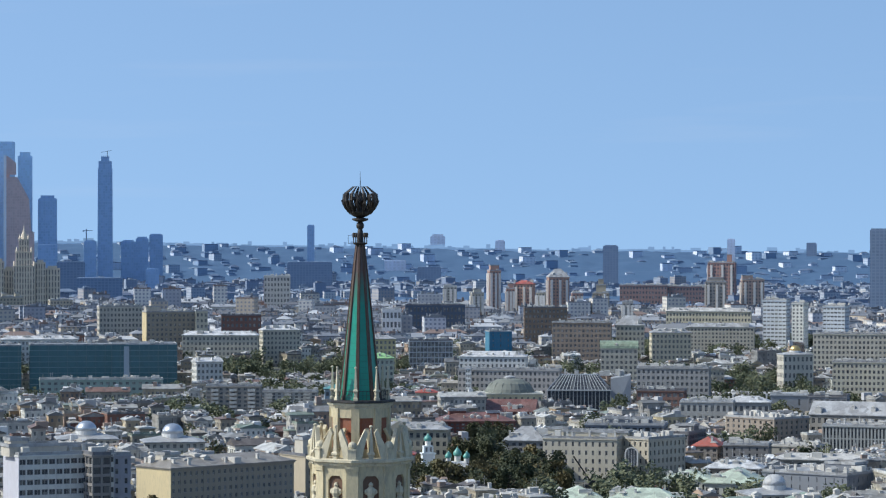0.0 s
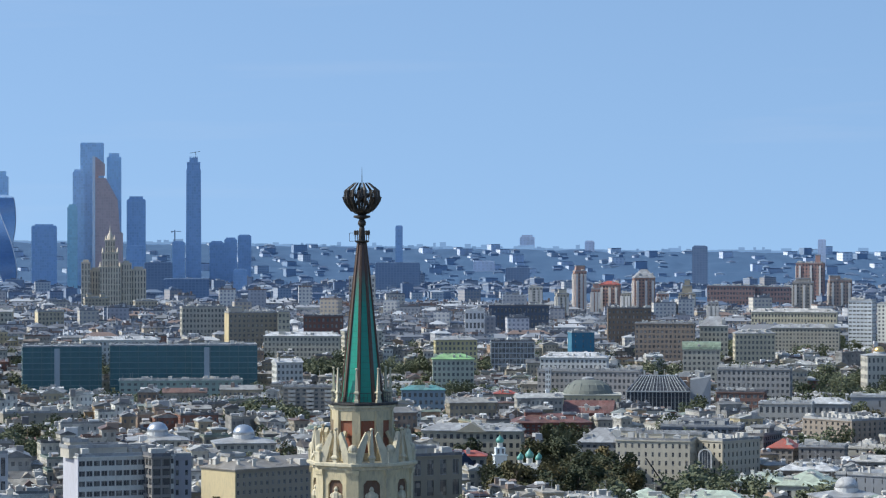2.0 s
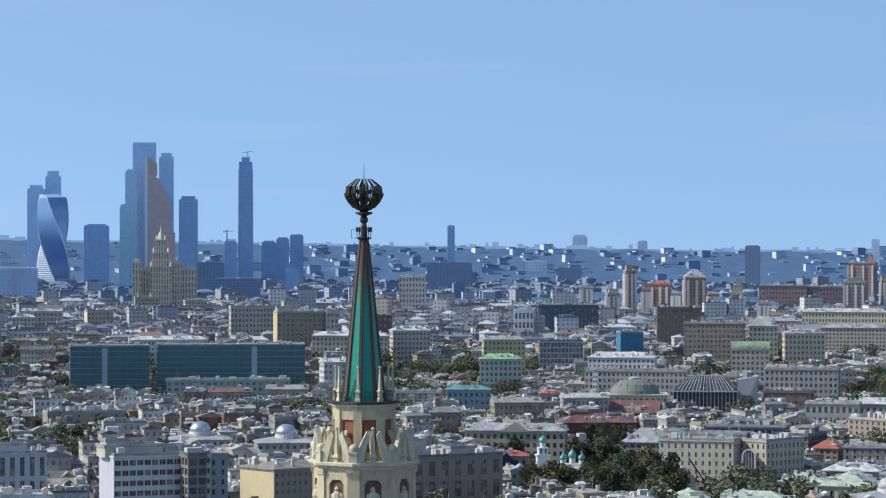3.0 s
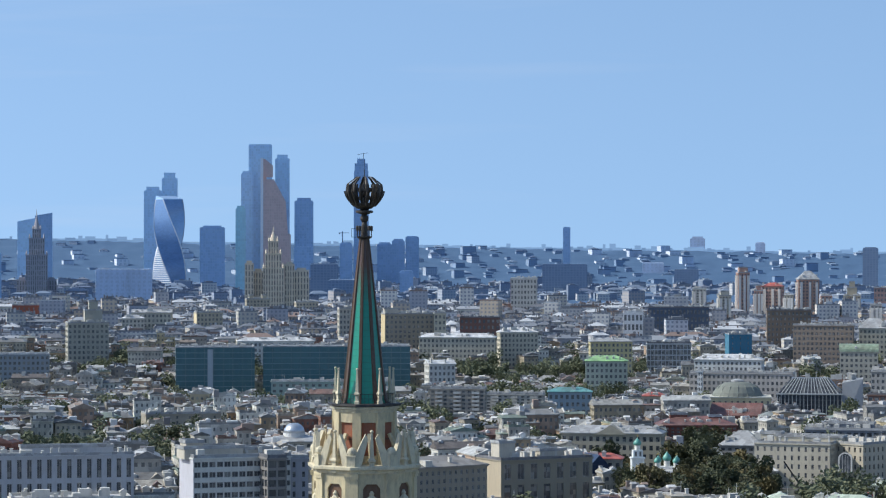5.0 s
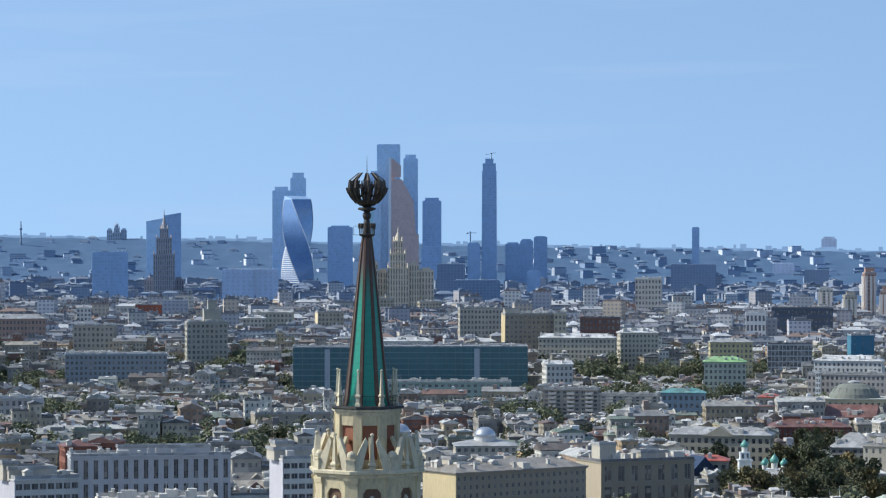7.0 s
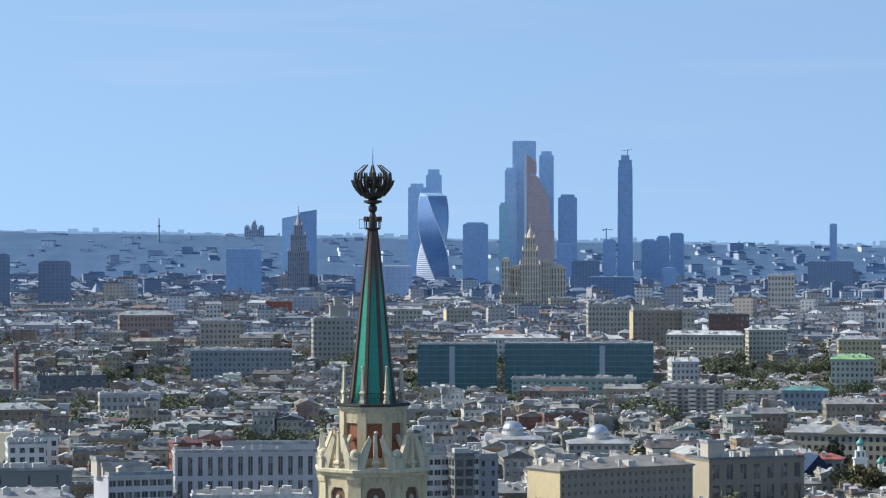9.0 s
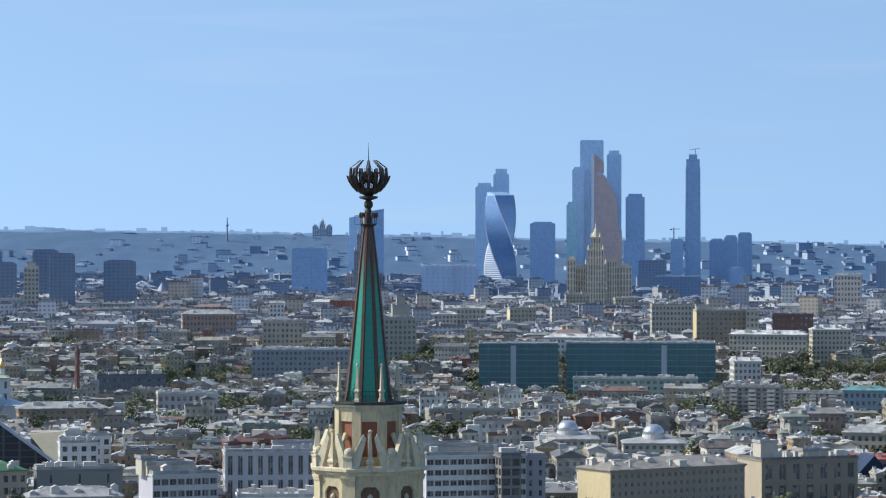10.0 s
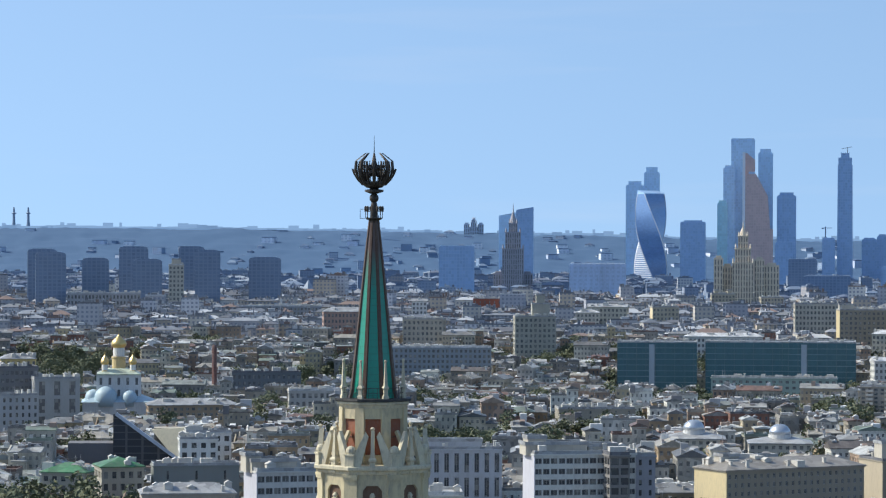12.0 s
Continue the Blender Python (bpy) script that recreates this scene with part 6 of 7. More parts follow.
def golden_church(x, y):
    RESERVED.append((x, y, 30))
    for i in range(1, 4):
        LOW.append((x, y - 25 * i, 26, 2))
    g = ground_z(x, y)
    t = thing("cathedral", "white cathedral with gilded onion domes and pale blue apse", "church", pose(x, y, g + 2, 0, 0, 10))
    s, gl = open_facade(21, 19, 22.5, 4, 4.2, 0.4, 0.7, 0.4)
    part("nave", s, paint((0.72, 0.71, 0.68)), t)
    part("glazing", gl, "glass", t)
    part("nave_roof", Shape().turned([(14.6, 22.5), (14.6, 23.0), (6, 25.4)], 4, phase=pi / 4), "roof_palegreen", t)
    part("side_chapel", Shape().box(-17, 17, -15, -9.5, -2.5, 10).box(-17, -10.5, -9.5, 10, -2.5, 10).box(10.5, 17, -9.5, 10, -2.5, 10), paint((0.70, 0.69, 0.66)), t)
    part("chapel_roof", Shape().loft([[(-17.5, -15.5, 10), (17.5, -15.5, 10), (17.5, 10, 10), (-17.5, 10, 10)], [(-10.6, -9.6, 12.6), (10.6, -9.6, 12.6), (10.6, 9.6, 12.6), (-10.6, 9.6, 12.6)]]), "dome_blue", t, "pale blue-green sheet roof")
    for ax, ay, ar in ((-6, -11, 5.4), (5, -12, 3.6), (-12, -7, 3.8)):
        part("apse_dome", Shape().turned([(ar, 8), (ar, 12), (ar * 0.93, 12 + ar * 0.36), (ar * 0.74, 12 + ar * 0.66), (ar * 0.4, 12 + ar * 0.9), (0.1, 12 + ar)], 18, at=(ax, ay, 0)), "dome_blue", t, "pale blue half dome", smooth=True)
    for a, b in ((-6.6, -6), (6.6, -6), (-6.6, 6), (6.6, 6)):
        part("corner_drum", Shape().turned([(1.3, 22.6), (1.3, 27)], 12, at=(a, b, 0)), "gold", t)
        onion(1.9, 6.4, "gold", t, (a, b, 24.6), label="small gilded dome")
    part("central_drum", Shape().turned([(3.2, 24), (3.2, 30), (3.5, 30.2), (3.5, 30.8)], 16), paint((0.62, 0.48, 0.24)), t, "ochre drum")
    onion(3.7, 9.6, "gold", t, (0, 0, 31.0), label="large gilded onion dome")


golden_church(-228, 1182)


def domed_house(x, y, z, r, label, mat="dome_silver"):
    g = ground_z(x, y)
    RESERVED.append((x, y, 14))
    for i in range(1, 5):
        LOW.append((x, y - 22 * i, 14, 3))
    t = thing("domed_house", label, "building", pose(x, y, g))
    h = z - g
    hb = h - r * 1.15
    s, gl = open_facade(r * 5.5, r * 4.2, hb, 5, 2.8)
    part("wall", s, paint((0.56, 0.53, 0.45)), t)
    part("glazing", gl, "glass", t)
    q = Shape()
    hip(q, -r * 2.75, r * 2.75, -r * 2.1, r * 2.1, hb, r * 0.55, 0.5)
    part("roof", q, "roof_grey", t)
    part("dome_drum", Shape().turned([(r, h - r * 1.5), (r, h - r * 0.4)], 20), paint((0.66, 0.66, 0.64)), t)
    part("dome", Shape().turned([(r, h - r * 0.42), (r * 0.92, h - r * 0.05), (r * 0.7, h + r * 0.28), (r * 0.4, h + r * 0.45), (0.03, h + r * 0.52)], 24), mat, t, smooth=True)
    part("finial", Shape().turned([(0.3, h + r * 0.45), (0.2, h + r * 0.7), (0.02, h + r)], 8), "iron", t)


domed_house(41, 959, 25.3, 4.4, "corner house with a silver dome")
domed_house(74, 936, 25.3, 4.4, "corner house with a polished silver dome")
domed_house(256, 703, 20.5, 4.0, "white rotunda with a pale ribbed dome", "roof_white")
domed_house(543, 1611, 30, 3.6, "small chapel with a gilded dome", "gold")


def market_hall(x, y, top):
    """Cream hall under a shallow grey-green ribbed dome with a small lantern."""
    g = ground_z(x, y)
    RESERVED.extend([(x, y, 20), (x - 4, y - 24, 15)])
    LOW.append((x - 8, y - 50, 22, 2))
    t = thing("market_hall", "cream hall under a shallow grey-green dome", "building", pose(x, y, g, 0, 0, -10))
    z = top - g
    s, gl = open_facade(34, 26, z - 9.0, 3, 3.0, 0.4, 0.6, 0.5)
    part("wall", s, paint((0.60, 0.53, 0.34)), t)
    part("glazing", gl, "glass", t)
    part("cornice", Shape().box(-17.5, 17.5, -13.5, 13.5, z - 9.0, z - 8.4), paint((0.55, 0.54, 0.46)), t)
    part("dome", Shape().turned([(13.2, z - 8.4), (12.6, z - 6.6), (10.4, z - 3.6), (7.0, z - 1.6), (3.4, z - 1.1)], 32), paint((0.17, 0.19, 0.165)), t, "grey-green shallow dome")
    part("lantern", Shape().turned([(3.3, z - 1.15), (3.3, z - 0.3), (1.6, z + 0.2), (0.1, z + 0.5)], 16), "roof_grey", t)
    for k in range(16):
        a = 2 * pi * k / 16
        q = [Vector((r * cos(a), r * sin(a), h)) for r, h in ((13.3, z - 8.2), (10.5, z - 3.45), (3.5, z - 0.95))]
        part("dome_rib", Shape().beam(q[0], q[1], 0.3).beam(q[1], q[2], 0.3), paint((0.24, 0.26, 0.23)), t)


market_hall(289.6, 1300, 28.1)


def shard_hall(x, y):
    """Dark glass wedge with a pale folded roof sail beside it."""
    RESERVED.append((x + 8, y, 30))
    for i in range(1, 5):
        LOW.append((x + 6, y - 25 * i, 26, 2))
    g = ground_z(x, y)
    t = thing("wedge_hall", "dark glass wedge building with slanted steel edge and cream folded roof", "building", pose(x, y, g, 0, 0, 8))
    part("glass_body", Shape().add([(-9, -8, 0), (16, -8, 0), (16, 8, 0), (-9, 8, 0), (-9, -8, 24), (-7, -8, 24), (-7, 8, 22), (-9, 8, 22), (16, -8, 6), (16, 8, 6)],
                                   [(0, 1, 8, 5, 4), (1, 2, 9, 8), (2, 3, 7, 6, 9), (3, 0, 4, 7), (5, 8, 9, 6), (4, 5, 6, 7)]), "dark_glass", t)
    part("slanted_edge", Shape().beam((-8, -8.6, 24.2), (18, -8.6, 5), 2.2, 1.2), "pale_metal", t, "slanted pale steel edge")
    part("rear_wing", Shape().box(-26, -9, -6, 8, 0, 13), paint((0.16, 0.16, 0.17)), t)
    part("roof_sail", Shape().add([(5, 2, 17.5), (21, 2, 18.5), (15, -6, 6), (5, 4, 17.5), (21, 4, 18.5), (15, -4, 6)], [(0, 2, 1), (3, 4, 5), (0, 1, 4, 3), (1, 2, 5, 4), (2, 0, 3, 5)]), paint((0.62, 0.56, 0.40)), t, "cream folded roof sail")
    part("sail_wall", Shape().box(6, 20, 4.2, 12, 0, 18), paint((0.46, 0.42, 0.34)), t)


shard_hall(-169, 884)


def arch_window(x, y, z, yaw):
    """Tall arched glass bay on the corner of the department store."""
    t = thing("arched_bay", "tall arched glass bay in a white stone frame", "window", pose(x, y, z, 0, 0, yaw))
    pts = [(-2.1, 0), (2.1, 0)] + [(2.1 * cos(a), 5 + 2.1 * sin(a)) for a in [pi * i / 10 for i in range(11)]]
    n = len(pts)
    o = [(u * 1.28, v * 1.06) for u, v in pts]
    s = Shape()
    s.add([(u, -0.6, v) for u, v in pts] + [(u, -0.6, v) for u, v in o] + [(u, 0, v) for u, v in o], [(i, (i + 1) % n, n + (i + 1) % n, n + i) for i in range(n)] + [(n + i, n + (i + 1) % n, 2 * n + (i + 1) % n, 2 * n + i) for i in range(n)])
    part("arch_frame", s, paint((0.72, 0.70, 0.64)), t)
    part("pane", Shape().add([(u, -0.3, v) for u, v in pts] + [(u, 0.4, v) for u, v in pts], [tuple(range(n)), tuple(range(2 * n - 1, n - 1, -1))]), "glass", t)
    for i in (-1, 0, 1):
        part("mullion", Shape().box(i * 1.05 - 0.08, i * 1.05 + 0.08, -0.5, -0.28, 0, 6.6), paint((0.66, 0.64, 0.60)), t)


arch_window(247.5, 868, 13.0, -20)

# red industrial tower, glass pyramid
t = thing("red_tower", "slim red brick chimney tower", "tower", pose(-238, 1574, ground_z(-238, 1574)))
part("shaft", Shape().turned([(1.7, 0), (1.4, 30), (1.7, 30.5), (1.7, 33), (1.2, 35)], 8), "roof_darkred", t)
t = thing("pyramid_house", "pale pointed glass pyramid over a low block", "building", pose(-319, 2806, ground_z(-319, 2806)))
part("pyramid", Shape().turned([(10, 8), (0.2, 24)], 4), paint((0.34, 0.40, 0.48)), t)
part("base_block", Shape().box(-12, 12, -9, 9, -1, 8), paint((0.4, 0.42, 0.46)), t)

# ---- trees ----


def crown_shape(rng, r, h, n, big=1.0):
    """Leaf clumps: many small bent leaves gathered round a few limbs, with gaps."""
    s = Shape()
    lobes = [(rng.uniform(-0.55, 0.55) * r, rng.uniform(-0.55, 0.55) * r, h * rng.uniform(0.42, 0.85), r * rng.uniform(0.35, 0.6)) for _ in range(9)]
    for _ in range(n):
        lx, ly, lz, lr = rng.choice(lobes)
        d = Vector((rng.gauss(0, 1), rng.gauss(0, 1), rng.gauss(0, 1))).normalized() * lr * rng.uniform(0.6, 1.08)
        c = Vector((lx, ly, lz)) + d
        a = rng.uniform(0.3, 0.7) * big
        u = Vector((rng.gauss(0, 1), rng.gauss(0, 1), rng.gauss(0, 0.6))).normalized() * a
        v = u.orthogonal().normalized() * a * 0.8
        w = u.cross(v).normalized() * a * 0.35
        s.add([c - u, c - v * 0.8 + w, c + u, c + v * 0.8 + w], [(0, 1, 2), (0, 2, 3)])
    return s


TREES = []
rng = random.Random(3)
for i in range(7):
    r, h = rng.uniform(3.4, 5.6), rng.uniform(9, 15)
    tr = Shape().turned([(0.35, 0), (0.26, h * 0.3), (0.16, h * 0.6), (0.05, h * 0.85)], 7)
    for _ in range(6):
        a, z = rng.uniform(0, 2 * pi), h * rng.uniform(0.28, 0.6)
        tr.beam((0, 0, z), (cos(a) * r * 0.6, sin(a) * r * 0.6, z + h * 0.22), 0.16)
    TREES.append((tr.mesh("trunk", "bark"), crown_shape(rng, r, h, 800).mesh("crown", "leaf"), crown_shape(rng, r, h, 170, 1.5)))
placed_trees = [0]
TREE_BULK = Bulk()


def tree(x, y, rng):
    k = rng.randrange(7)
    s = rng.uniform(0.75, 1.2)
    m = Matrix.Translation((x, y, ground_z(x, y) - 0.2)) @ Matrix.Rotation(rng.uniform(0, 6.28), 4, "Z") @ Matrix.Scale(s, 4)
    if placed_trees[0] < 290 and hypot(x, y) < 1250:
        placed_trees[0] += 1
        t = part("tree", TREES[k][0], None, at=m)
        tagged(t, "leafy street tree with olive and yellowing foliage", "tree", "town trees")
        part("crown", TREES[k][1], None, t)
    else:
        TREE_BULK.put(TREES[k][2], m, rng.random())


# the dark park beside the church, smaller parks and yards
rng = random.Random(17)
PARKS = [(191, 806, 17, 26, 46), (160, 800, 11, 26, 26), (176, 842, 12, 10, 12), (560, 1950, 70, 40, 70), (640, 1985, 50, 30, 40), (455, 1424, 42, 22, 40), (410, 1185, 13, 12, 14), (346, 1285, 10, 10, 8), (222, 1030, 11, 10, 10), (268, 1800, 60, 40, 60), (402, 1374, 18, 14, 12), (300, 1440, 22, 14, 14), (120, 1330, 26, 16, 20), (-120, 1420, 34, 20, 26), (40, 1820, 50, 30, 40), (-200, 1700, 44, 26, 36), (180, 765, 16, 26, 40), (196, 838, 9, 16, 14), (200, 930, 12, 34, 22), (168, 935, 9, 14, 8), (204, 860, 9, 24, 16), (225, 1570, 40, 34, 40), (195, 1600, 26, 26, 22), (520, 1565, 55, 30, 34), (480, 1400, 40, 26, 22),
         (33, 676, 5, 8, 5), (-4, 655, 9, 10, 4), (30, 660, 10, 12, 5), (-20, 1500, 26, 18, 16), (-60, 1320, 16, 12, 8), (-10, 1060, 12, 9, 6), (330, 690, 20, 10, 8)]
for x, y, a, b, n in PARKS:
    RESERVED.append((x, y, max(a, b) * 0.85))
    if y > 1000:
        for i in range(1, 5):
            LOW.append((x * (1 - 0.02 * i), y - b - 24 * i, a + 8, 2))
    for _ in range(n):
        q, w = rng.uniform(0, 6.28), rng.random() ** 0.5
        tree(x + a * w * cos(q), y + b * w * sin(q), rng)

# ---- the old town, house by house ----
KINDS = house_kinds()
BUILT = {}
ROW_WALL, ROW_GLASS, ROW_ROOF, ROW_FIT = Bulk(), Bulk(), Bulk(), Bulk()
LOWK = {n: [i for i, k in enumerate(KINDS) if k[0] <= n] for n in (2, 3, 9)}
sites = sorted(street_grid(520, 1980, 16.5, 5, 0.3), key=lambda s: hypot(s[0], s[1]))
counts = {}
for x, y, yaw, k in sites:
    if not clear(x, y, 9):
        continue
    limit = 9
    for ax, ay, ar, n in LOW:
        if (x - ax) ** 2 + (y - ay) ** 2 < ar * ar:
            limit = min(limit, n)
    if hypot(x, y) < 800:
        limit = min(limit, 3)
    park = noise.noise(Vector((x / 150, y / 150, 8.1)))
    if park > 0.32 or k < 0.12:
        for _ in range(3):
            tree(x + rng.uniform(-8, 8), y + rng.uniform(-8, 8), rng)
        continue
    i = rng.choice(LOWK[limit])
    st, roof, shapes = KINDS[i]
    m = pose(x, y, ground_z(x, y) - 0.3, 0, 0, yaw)
    name, label = LOOKS[roof]
    if counts.get(name, 0) < (115 if name == "town_house" else 65):
        counts[name] = counts.get(name, 0) + 1
        if i in BUILT:
            copy_thing(BUILT[i], m)
        else:
            BUILT[i] = house(name, label, shapes, "old town houses")
            BUILT[i].matrix_basis = m
    else:
        n = rng.random()
        W, G, R, C = shapes
        ROW_WALL.put(W, m, n)
        ROW_GLASS.put(G, m, n)
        n = rng.random()
        for r in R:
            ROW_ROOF.put(r, m, n)
        for _, s, p in C:
            ROW_FIT.put(s, m @ Matrix.Translation(p), n)
rows = tagged(ROW_WALL.part("old_town", "row_wall"), "dense rows of old plastered houses with metal roofs", "houses")
ROW_GLASS.part("glazing", "glass", rows)
ROW_ROOF.part("roofs", "row_roof", rows)
ROW_FIT.part("roof_fittings", "clutter", rows)


def far_houses(name, label, r0, r1, step, seed, mat, hmin, hmax, tall=0.04, gap=0.30, roof="far_roof", boxes=6, size=1.0):
    """Distant houses: block, hipped or flat roof, roof boxes."""
    rng = random.Random(seed)
    W, R = Bulk(), Bulk()
    for x, y, yaw, k in street_grid(r0, r1, step, seed):
        if not clear(x, y, 6) or noise.noise(Vector((x / (260 * size), y / (260 * size), 5.5))) > gap:
            continue
        m = pose(x, y, ground_z(x, y), 0, 0, yaw)
        a, b, h = rng.uniform(6, 17) * size, rng.uniform(5, 7.5), rng.uniform(hmin, hmax)
        if k < tall:
            a, b, h = rng.uniform(6, 11), rng.uniform(6, 9), h * rng.uniform(1.5, 2.2)
        n = rng.random()
        W.put(Shape().box(-a, a, -b, b, -2, h), m, n)
        r = Shape()
        if rng.random() < 0.55 and k >= tall:
            hip(r, -a, a, -b, b, h, b * rng.uniform(0.3, 0.55), 0.5)
        else:
            flat_roof(r, -a, a, -b, b, h + 0.06)
            if boxes:
                r.box(-a * 0.4, a * 0.2, -b * 0.5, b * 0.4, h, h + 2.6)
        for _ in range(boxes):
            cx, cy, q = rng.uniform(-a, a) * 0.85, rng.uniform(-b, b) * 0.7, rng.uniform(0.4, 1.2)
            r.box(cx - q, cx + q, cy - q * 0.6, cy + q * 0.6, h, h + rng.uniform(2, 4.5))
        R.put(r, m, n)
    t = tagged(W.part(name, mat), label, "houses")
    R.part("roofs", roof, t)


far_houses("distant_houses", "dense distant town houses with grey and white roofs", 1980, 2750, 23, 21, "far_wall", 8, 15, 0.035)
far_houses("distant_district", "distant districts of low houses and blocks", 2750, 3980, 31, 22, "haze_district_block", 6, 12, 0.06, 0.22, "far_roof_hazed", 2, 0.8)
far_houses("distant_outskirts", "low outskirts on the far slopes, tinted haze blue", 3950, 4600, 44, 24, "haze_block", 4, 7, 0.16, 0.0, "outskirt_roof_hazed", 0, 0.45)
far_houses("distant_suburb", "far suburbs of panel blocks paled with haze colour", 4200, 4600, 62, 23, "pale_block", 4, 7, 0.40, 0.0, "outskirt_roof_hazed", 0, 0.5)


def woods(name, label, r0, r1, step, seed, thr, size, per=14):
    """Clumps of foliage where the distant houses leave room."""
    rng = random.Random(seed)
    s = Shape()
    for x, y, yaw, k in street_grid(r0, r1, step, seed, 0.5):
        if noise.noise(Vector((x / 260, y / 260, 5.5))) < thr or not clear(x, y):
            continue
        g = ground_z(x, y)
        for _ in range(per):
            cx, cy = x + rng.uniform(-1, 1) * step * 0.8, y + rng.uniform(-1, 1) * step * 0.8
            r, hh = rng.uniform(0.5, 1.0) * size, rng.uniform(0.7, 1.2) * size
            ph = rng.uniform(0, 1)
            s.loft([[(cx + q * r * rng.uniform(0.85, 1.15) * cos(ph + i * pi / 3), cy + q * r * rng.uniform(0.85, 1.15) * sin(ph + i * pi / 3), g - 0.5 + z * hh) for i in range(6)] for q, z in ((0.8, 0), (1.0, 0.5), (0.55, 0.9))])
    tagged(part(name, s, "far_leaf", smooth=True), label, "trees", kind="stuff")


if TREE_BULK.v:
    tagged(TREE_BULK.part("town_trees", "pale_leaf"), "green and yellowing trees among the roofs", "trees")
woods("distant_trees", "distant parks and rows of trees tinted haze blue", 1980, 3400, 16, 31, 0.15, 4.5, 3)


def canopy():
    """The far woods as one closed, softly uneven sheet of treetops with clearings."""
    s, seen = Shape(), {}
    radii = [2800 + 18 * i for i in range(102)]
    n = 420

    wood = set()
    for j in range(len(radii) - 1):
        for i in range(n):
            r, a = radii[j], radians(-24 + 40 * i / n)
            if noise.noise(Vector((-r * sin(a) / 170, r * cos(a) / 170, 7.5))) > -0.75 and clear(-r * sin(a), r * cos(a)):
                wood.add((i, j))

    def vert(i, j):
        if (i, j) not in seen:
            r, a = radii[j], radians(-24 + 40 * i / n)
            x, y = -r * sin(a), r * cos(a)
            inner = all(c in wood for c in ((i, j), (i - 1, j), (i, j - 1), (i - 1, j - 1)))
            z = ground_z(x, y) + (3.6 + 3.0 * noise.noise(Vector((x / 60, y / 60, 2))) + 2.2 * noise.noise(Vector((x / 22, y / 22, 1))) + 1.2 * noise.noise(Vector((x / 8, y / 8, 4))) if inner else -1.0)
            seen[(i, j)] = len(s.v)
            s.v.append((x, y, z))
        return seen[(i, j)]

    for i, j in sorted(wood):
        s.f.append((vert(i, j), vert(i + 1, j), vert(i + 1, j + 1), vert(i, j + 1)))
    # The sheet's haze is painted into its blue leaf colour.
    tagged(part("far_woods", s, "far_leaf", smooth=True), "far woods tinted haze blue between the suburbs", "trees", kind="stuff")


canopy()


# Haze as emission: the surface glows in its colour and takes no light.
def haze_glow_material(name, c):
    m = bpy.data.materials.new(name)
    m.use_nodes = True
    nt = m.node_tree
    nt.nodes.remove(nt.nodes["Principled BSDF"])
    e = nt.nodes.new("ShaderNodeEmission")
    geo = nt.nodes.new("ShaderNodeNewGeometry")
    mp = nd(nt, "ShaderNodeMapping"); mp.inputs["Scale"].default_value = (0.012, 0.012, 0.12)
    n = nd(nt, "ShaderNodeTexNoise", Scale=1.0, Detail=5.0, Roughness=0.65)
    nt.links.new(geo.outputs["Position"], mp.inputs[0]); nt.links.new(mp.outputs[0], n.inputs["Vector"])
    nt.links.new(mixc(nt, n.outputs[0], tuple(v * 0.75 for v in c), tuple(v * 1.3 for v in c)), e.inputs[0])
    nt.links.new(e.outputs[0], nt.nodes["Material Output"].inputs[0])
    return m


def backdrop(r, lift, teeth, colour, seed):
    """One ridge of the farthest woods and suburbs, behind all the districts; its haze is a painted glow."""
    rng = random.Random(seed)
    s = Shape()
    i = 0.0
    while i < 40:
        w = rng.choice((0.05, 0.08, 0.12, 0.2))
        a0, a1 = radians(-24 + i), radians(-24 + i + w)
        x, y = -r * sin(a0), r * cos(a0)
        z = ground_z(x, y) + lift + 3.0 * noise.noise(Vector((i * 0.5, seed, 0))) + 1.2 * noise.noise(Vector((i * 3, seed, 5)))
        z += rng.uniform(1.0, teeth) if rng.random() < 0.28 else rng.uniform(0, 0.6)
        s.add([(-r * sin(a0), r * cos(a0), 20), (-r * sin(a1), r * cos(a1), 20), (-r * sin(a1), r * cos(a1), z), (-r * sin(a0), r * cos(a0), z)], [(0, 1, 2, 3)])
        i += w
    tagged(new("backdrop", s.mesh("backdrop", haze_glow_material("far_haze_glow", colour))), "blue ridge of distant woods and suburbs, glowing with painted haze", "backdrop", kind="structure")


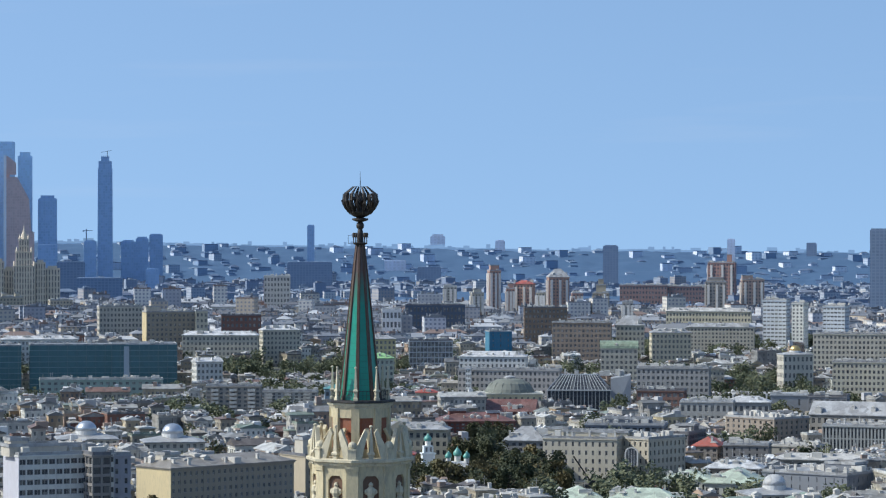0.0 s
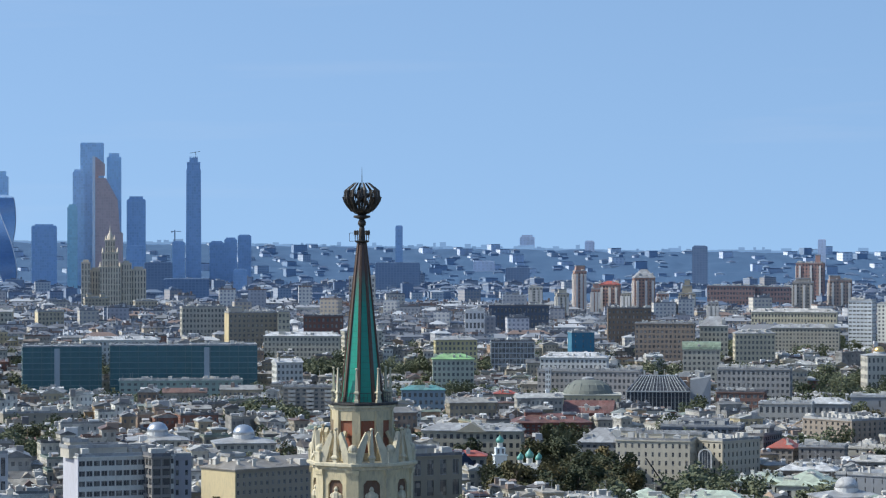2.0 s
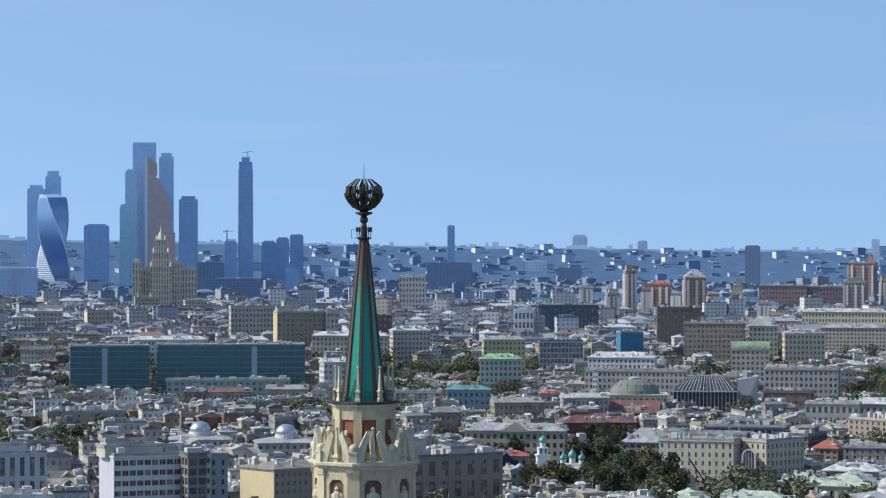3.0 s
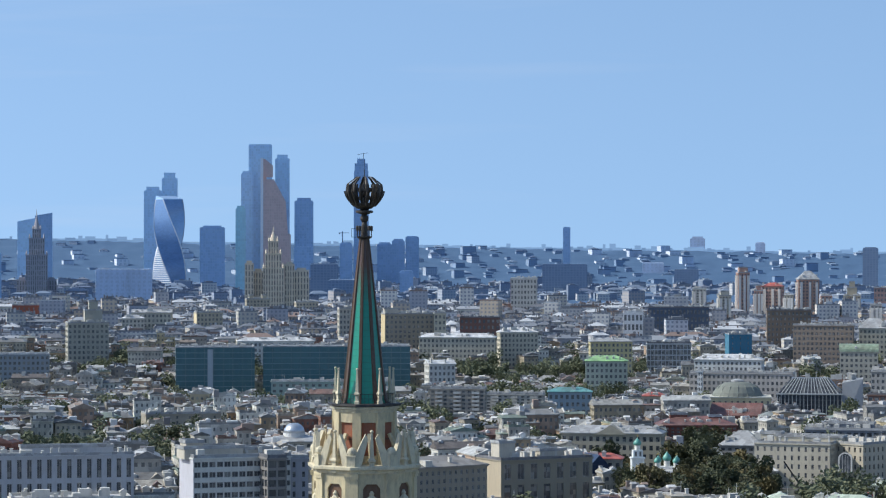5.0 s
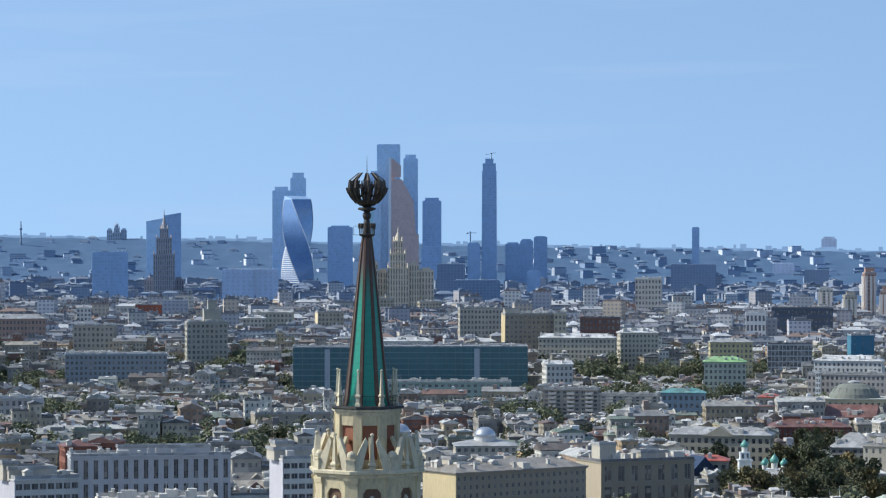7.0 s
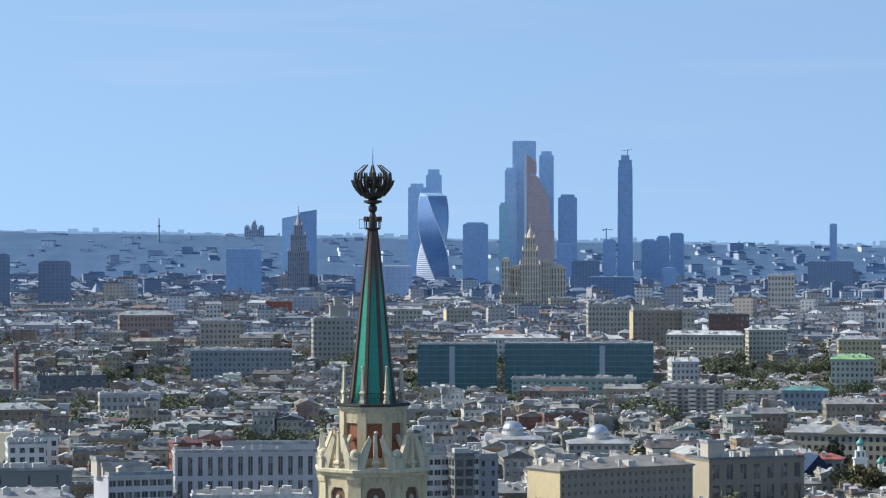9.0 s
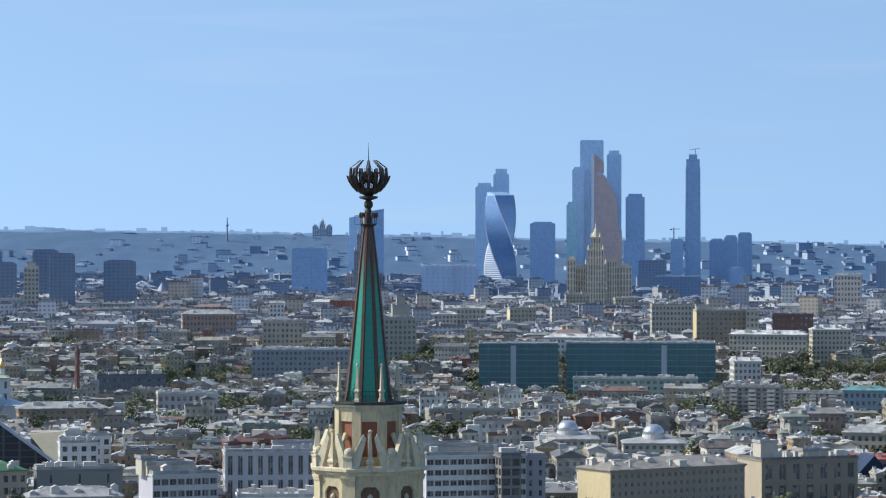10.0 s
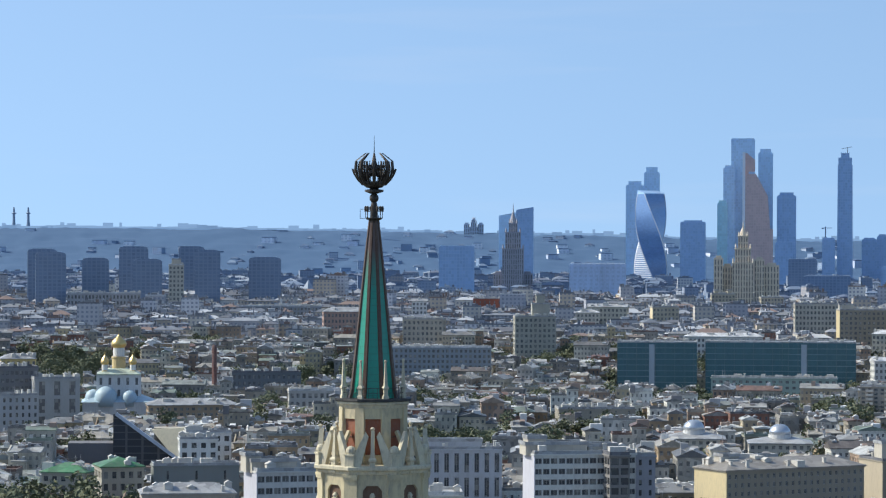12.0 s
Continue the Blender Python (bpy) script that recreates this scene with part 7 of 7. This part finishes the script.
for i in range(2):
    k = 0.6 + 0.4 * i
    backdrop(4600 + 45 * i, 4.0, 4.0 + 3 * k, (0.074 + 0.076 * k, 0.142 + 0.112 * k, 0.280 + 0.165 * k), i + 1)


def cars():
    """Parked cars on the square before the department store."""
    rng = random.Random(8)
    tyre = Shape().turned([(0.32, -0.1), (0.34, 0), (0.32, 0.1)], 10)
    tyre.v = [(p[0], p[2], p[1] + 0.33) for p in tyre.v]
    mt = tyre.mesh("wheel", "iron")
    paints = [((0.10, 0.20, 0.55), "blue"), ((0.75, 0.75, 0.75), "white"), ((0.08, 0.08, 0.09), "black"), ((0.4, 0.41, 0.43), "silver"), ((0.45, 0.06, 0.05), "red")]
    for i in range(14):
        x, y = 240 + i * 2.5 + rng.uniform(-0.6, 0.6), 838 - i * 1.1 + rng.uniform(-4, 4)
        c, word = paints[i % 5]
        t = thing("car", "parked %s car on the grey square" % word, "car", pose(x, y, ground_z(x, y), 0, 0, rng.uniform(-15, 15)), "parked cars")
        prof = [(-2.1, 0.3), (2.1, 0.3), (2.15, 0.7), (1.2, 0.85), (-1.9, 0.9), (-2.1, 0.75)]
        part("body", Shape().loft([[(a, sy * 0.85, z) for a, z in prof] for sy in (-1, 1)]), paint(c), t)
        prof = [(-1.7, 0.87), (1.1, 0.84), (0.4, 1.4), (-1.2, 1.42)]
        part("cabin", Shape().loft([[(a, sy * 0.74, z) for a, z in prof] for sy in (-1, 1)]), "glass", t)
        part("roof", Shape().box(-1.15, 0.35, -0.7, 0.7, 1.415, 1.46), paint(c), t)
        for wx in (-1.3, 1.3):
            for wy in (-0.8, 0.8):
                part("wheel", mt, None, t, at=(wx, wy, 0))


cars()
t = thing("mobile_crane", "dark mobile crane with raised lattice boom", "crane", pose(226, 846, ground_z(226, 846)))
part("carriage", Shape().box(-3, 3, -1.2, 1.2, 0.3, 1.6).box(-1, 1.5, -1.1, 1.1, 1.6, 3), "iron", t)
part("boom", Shape().beam((0, 0, 2.4), (-7, 0, 12.5), 0.5), "iron", t)
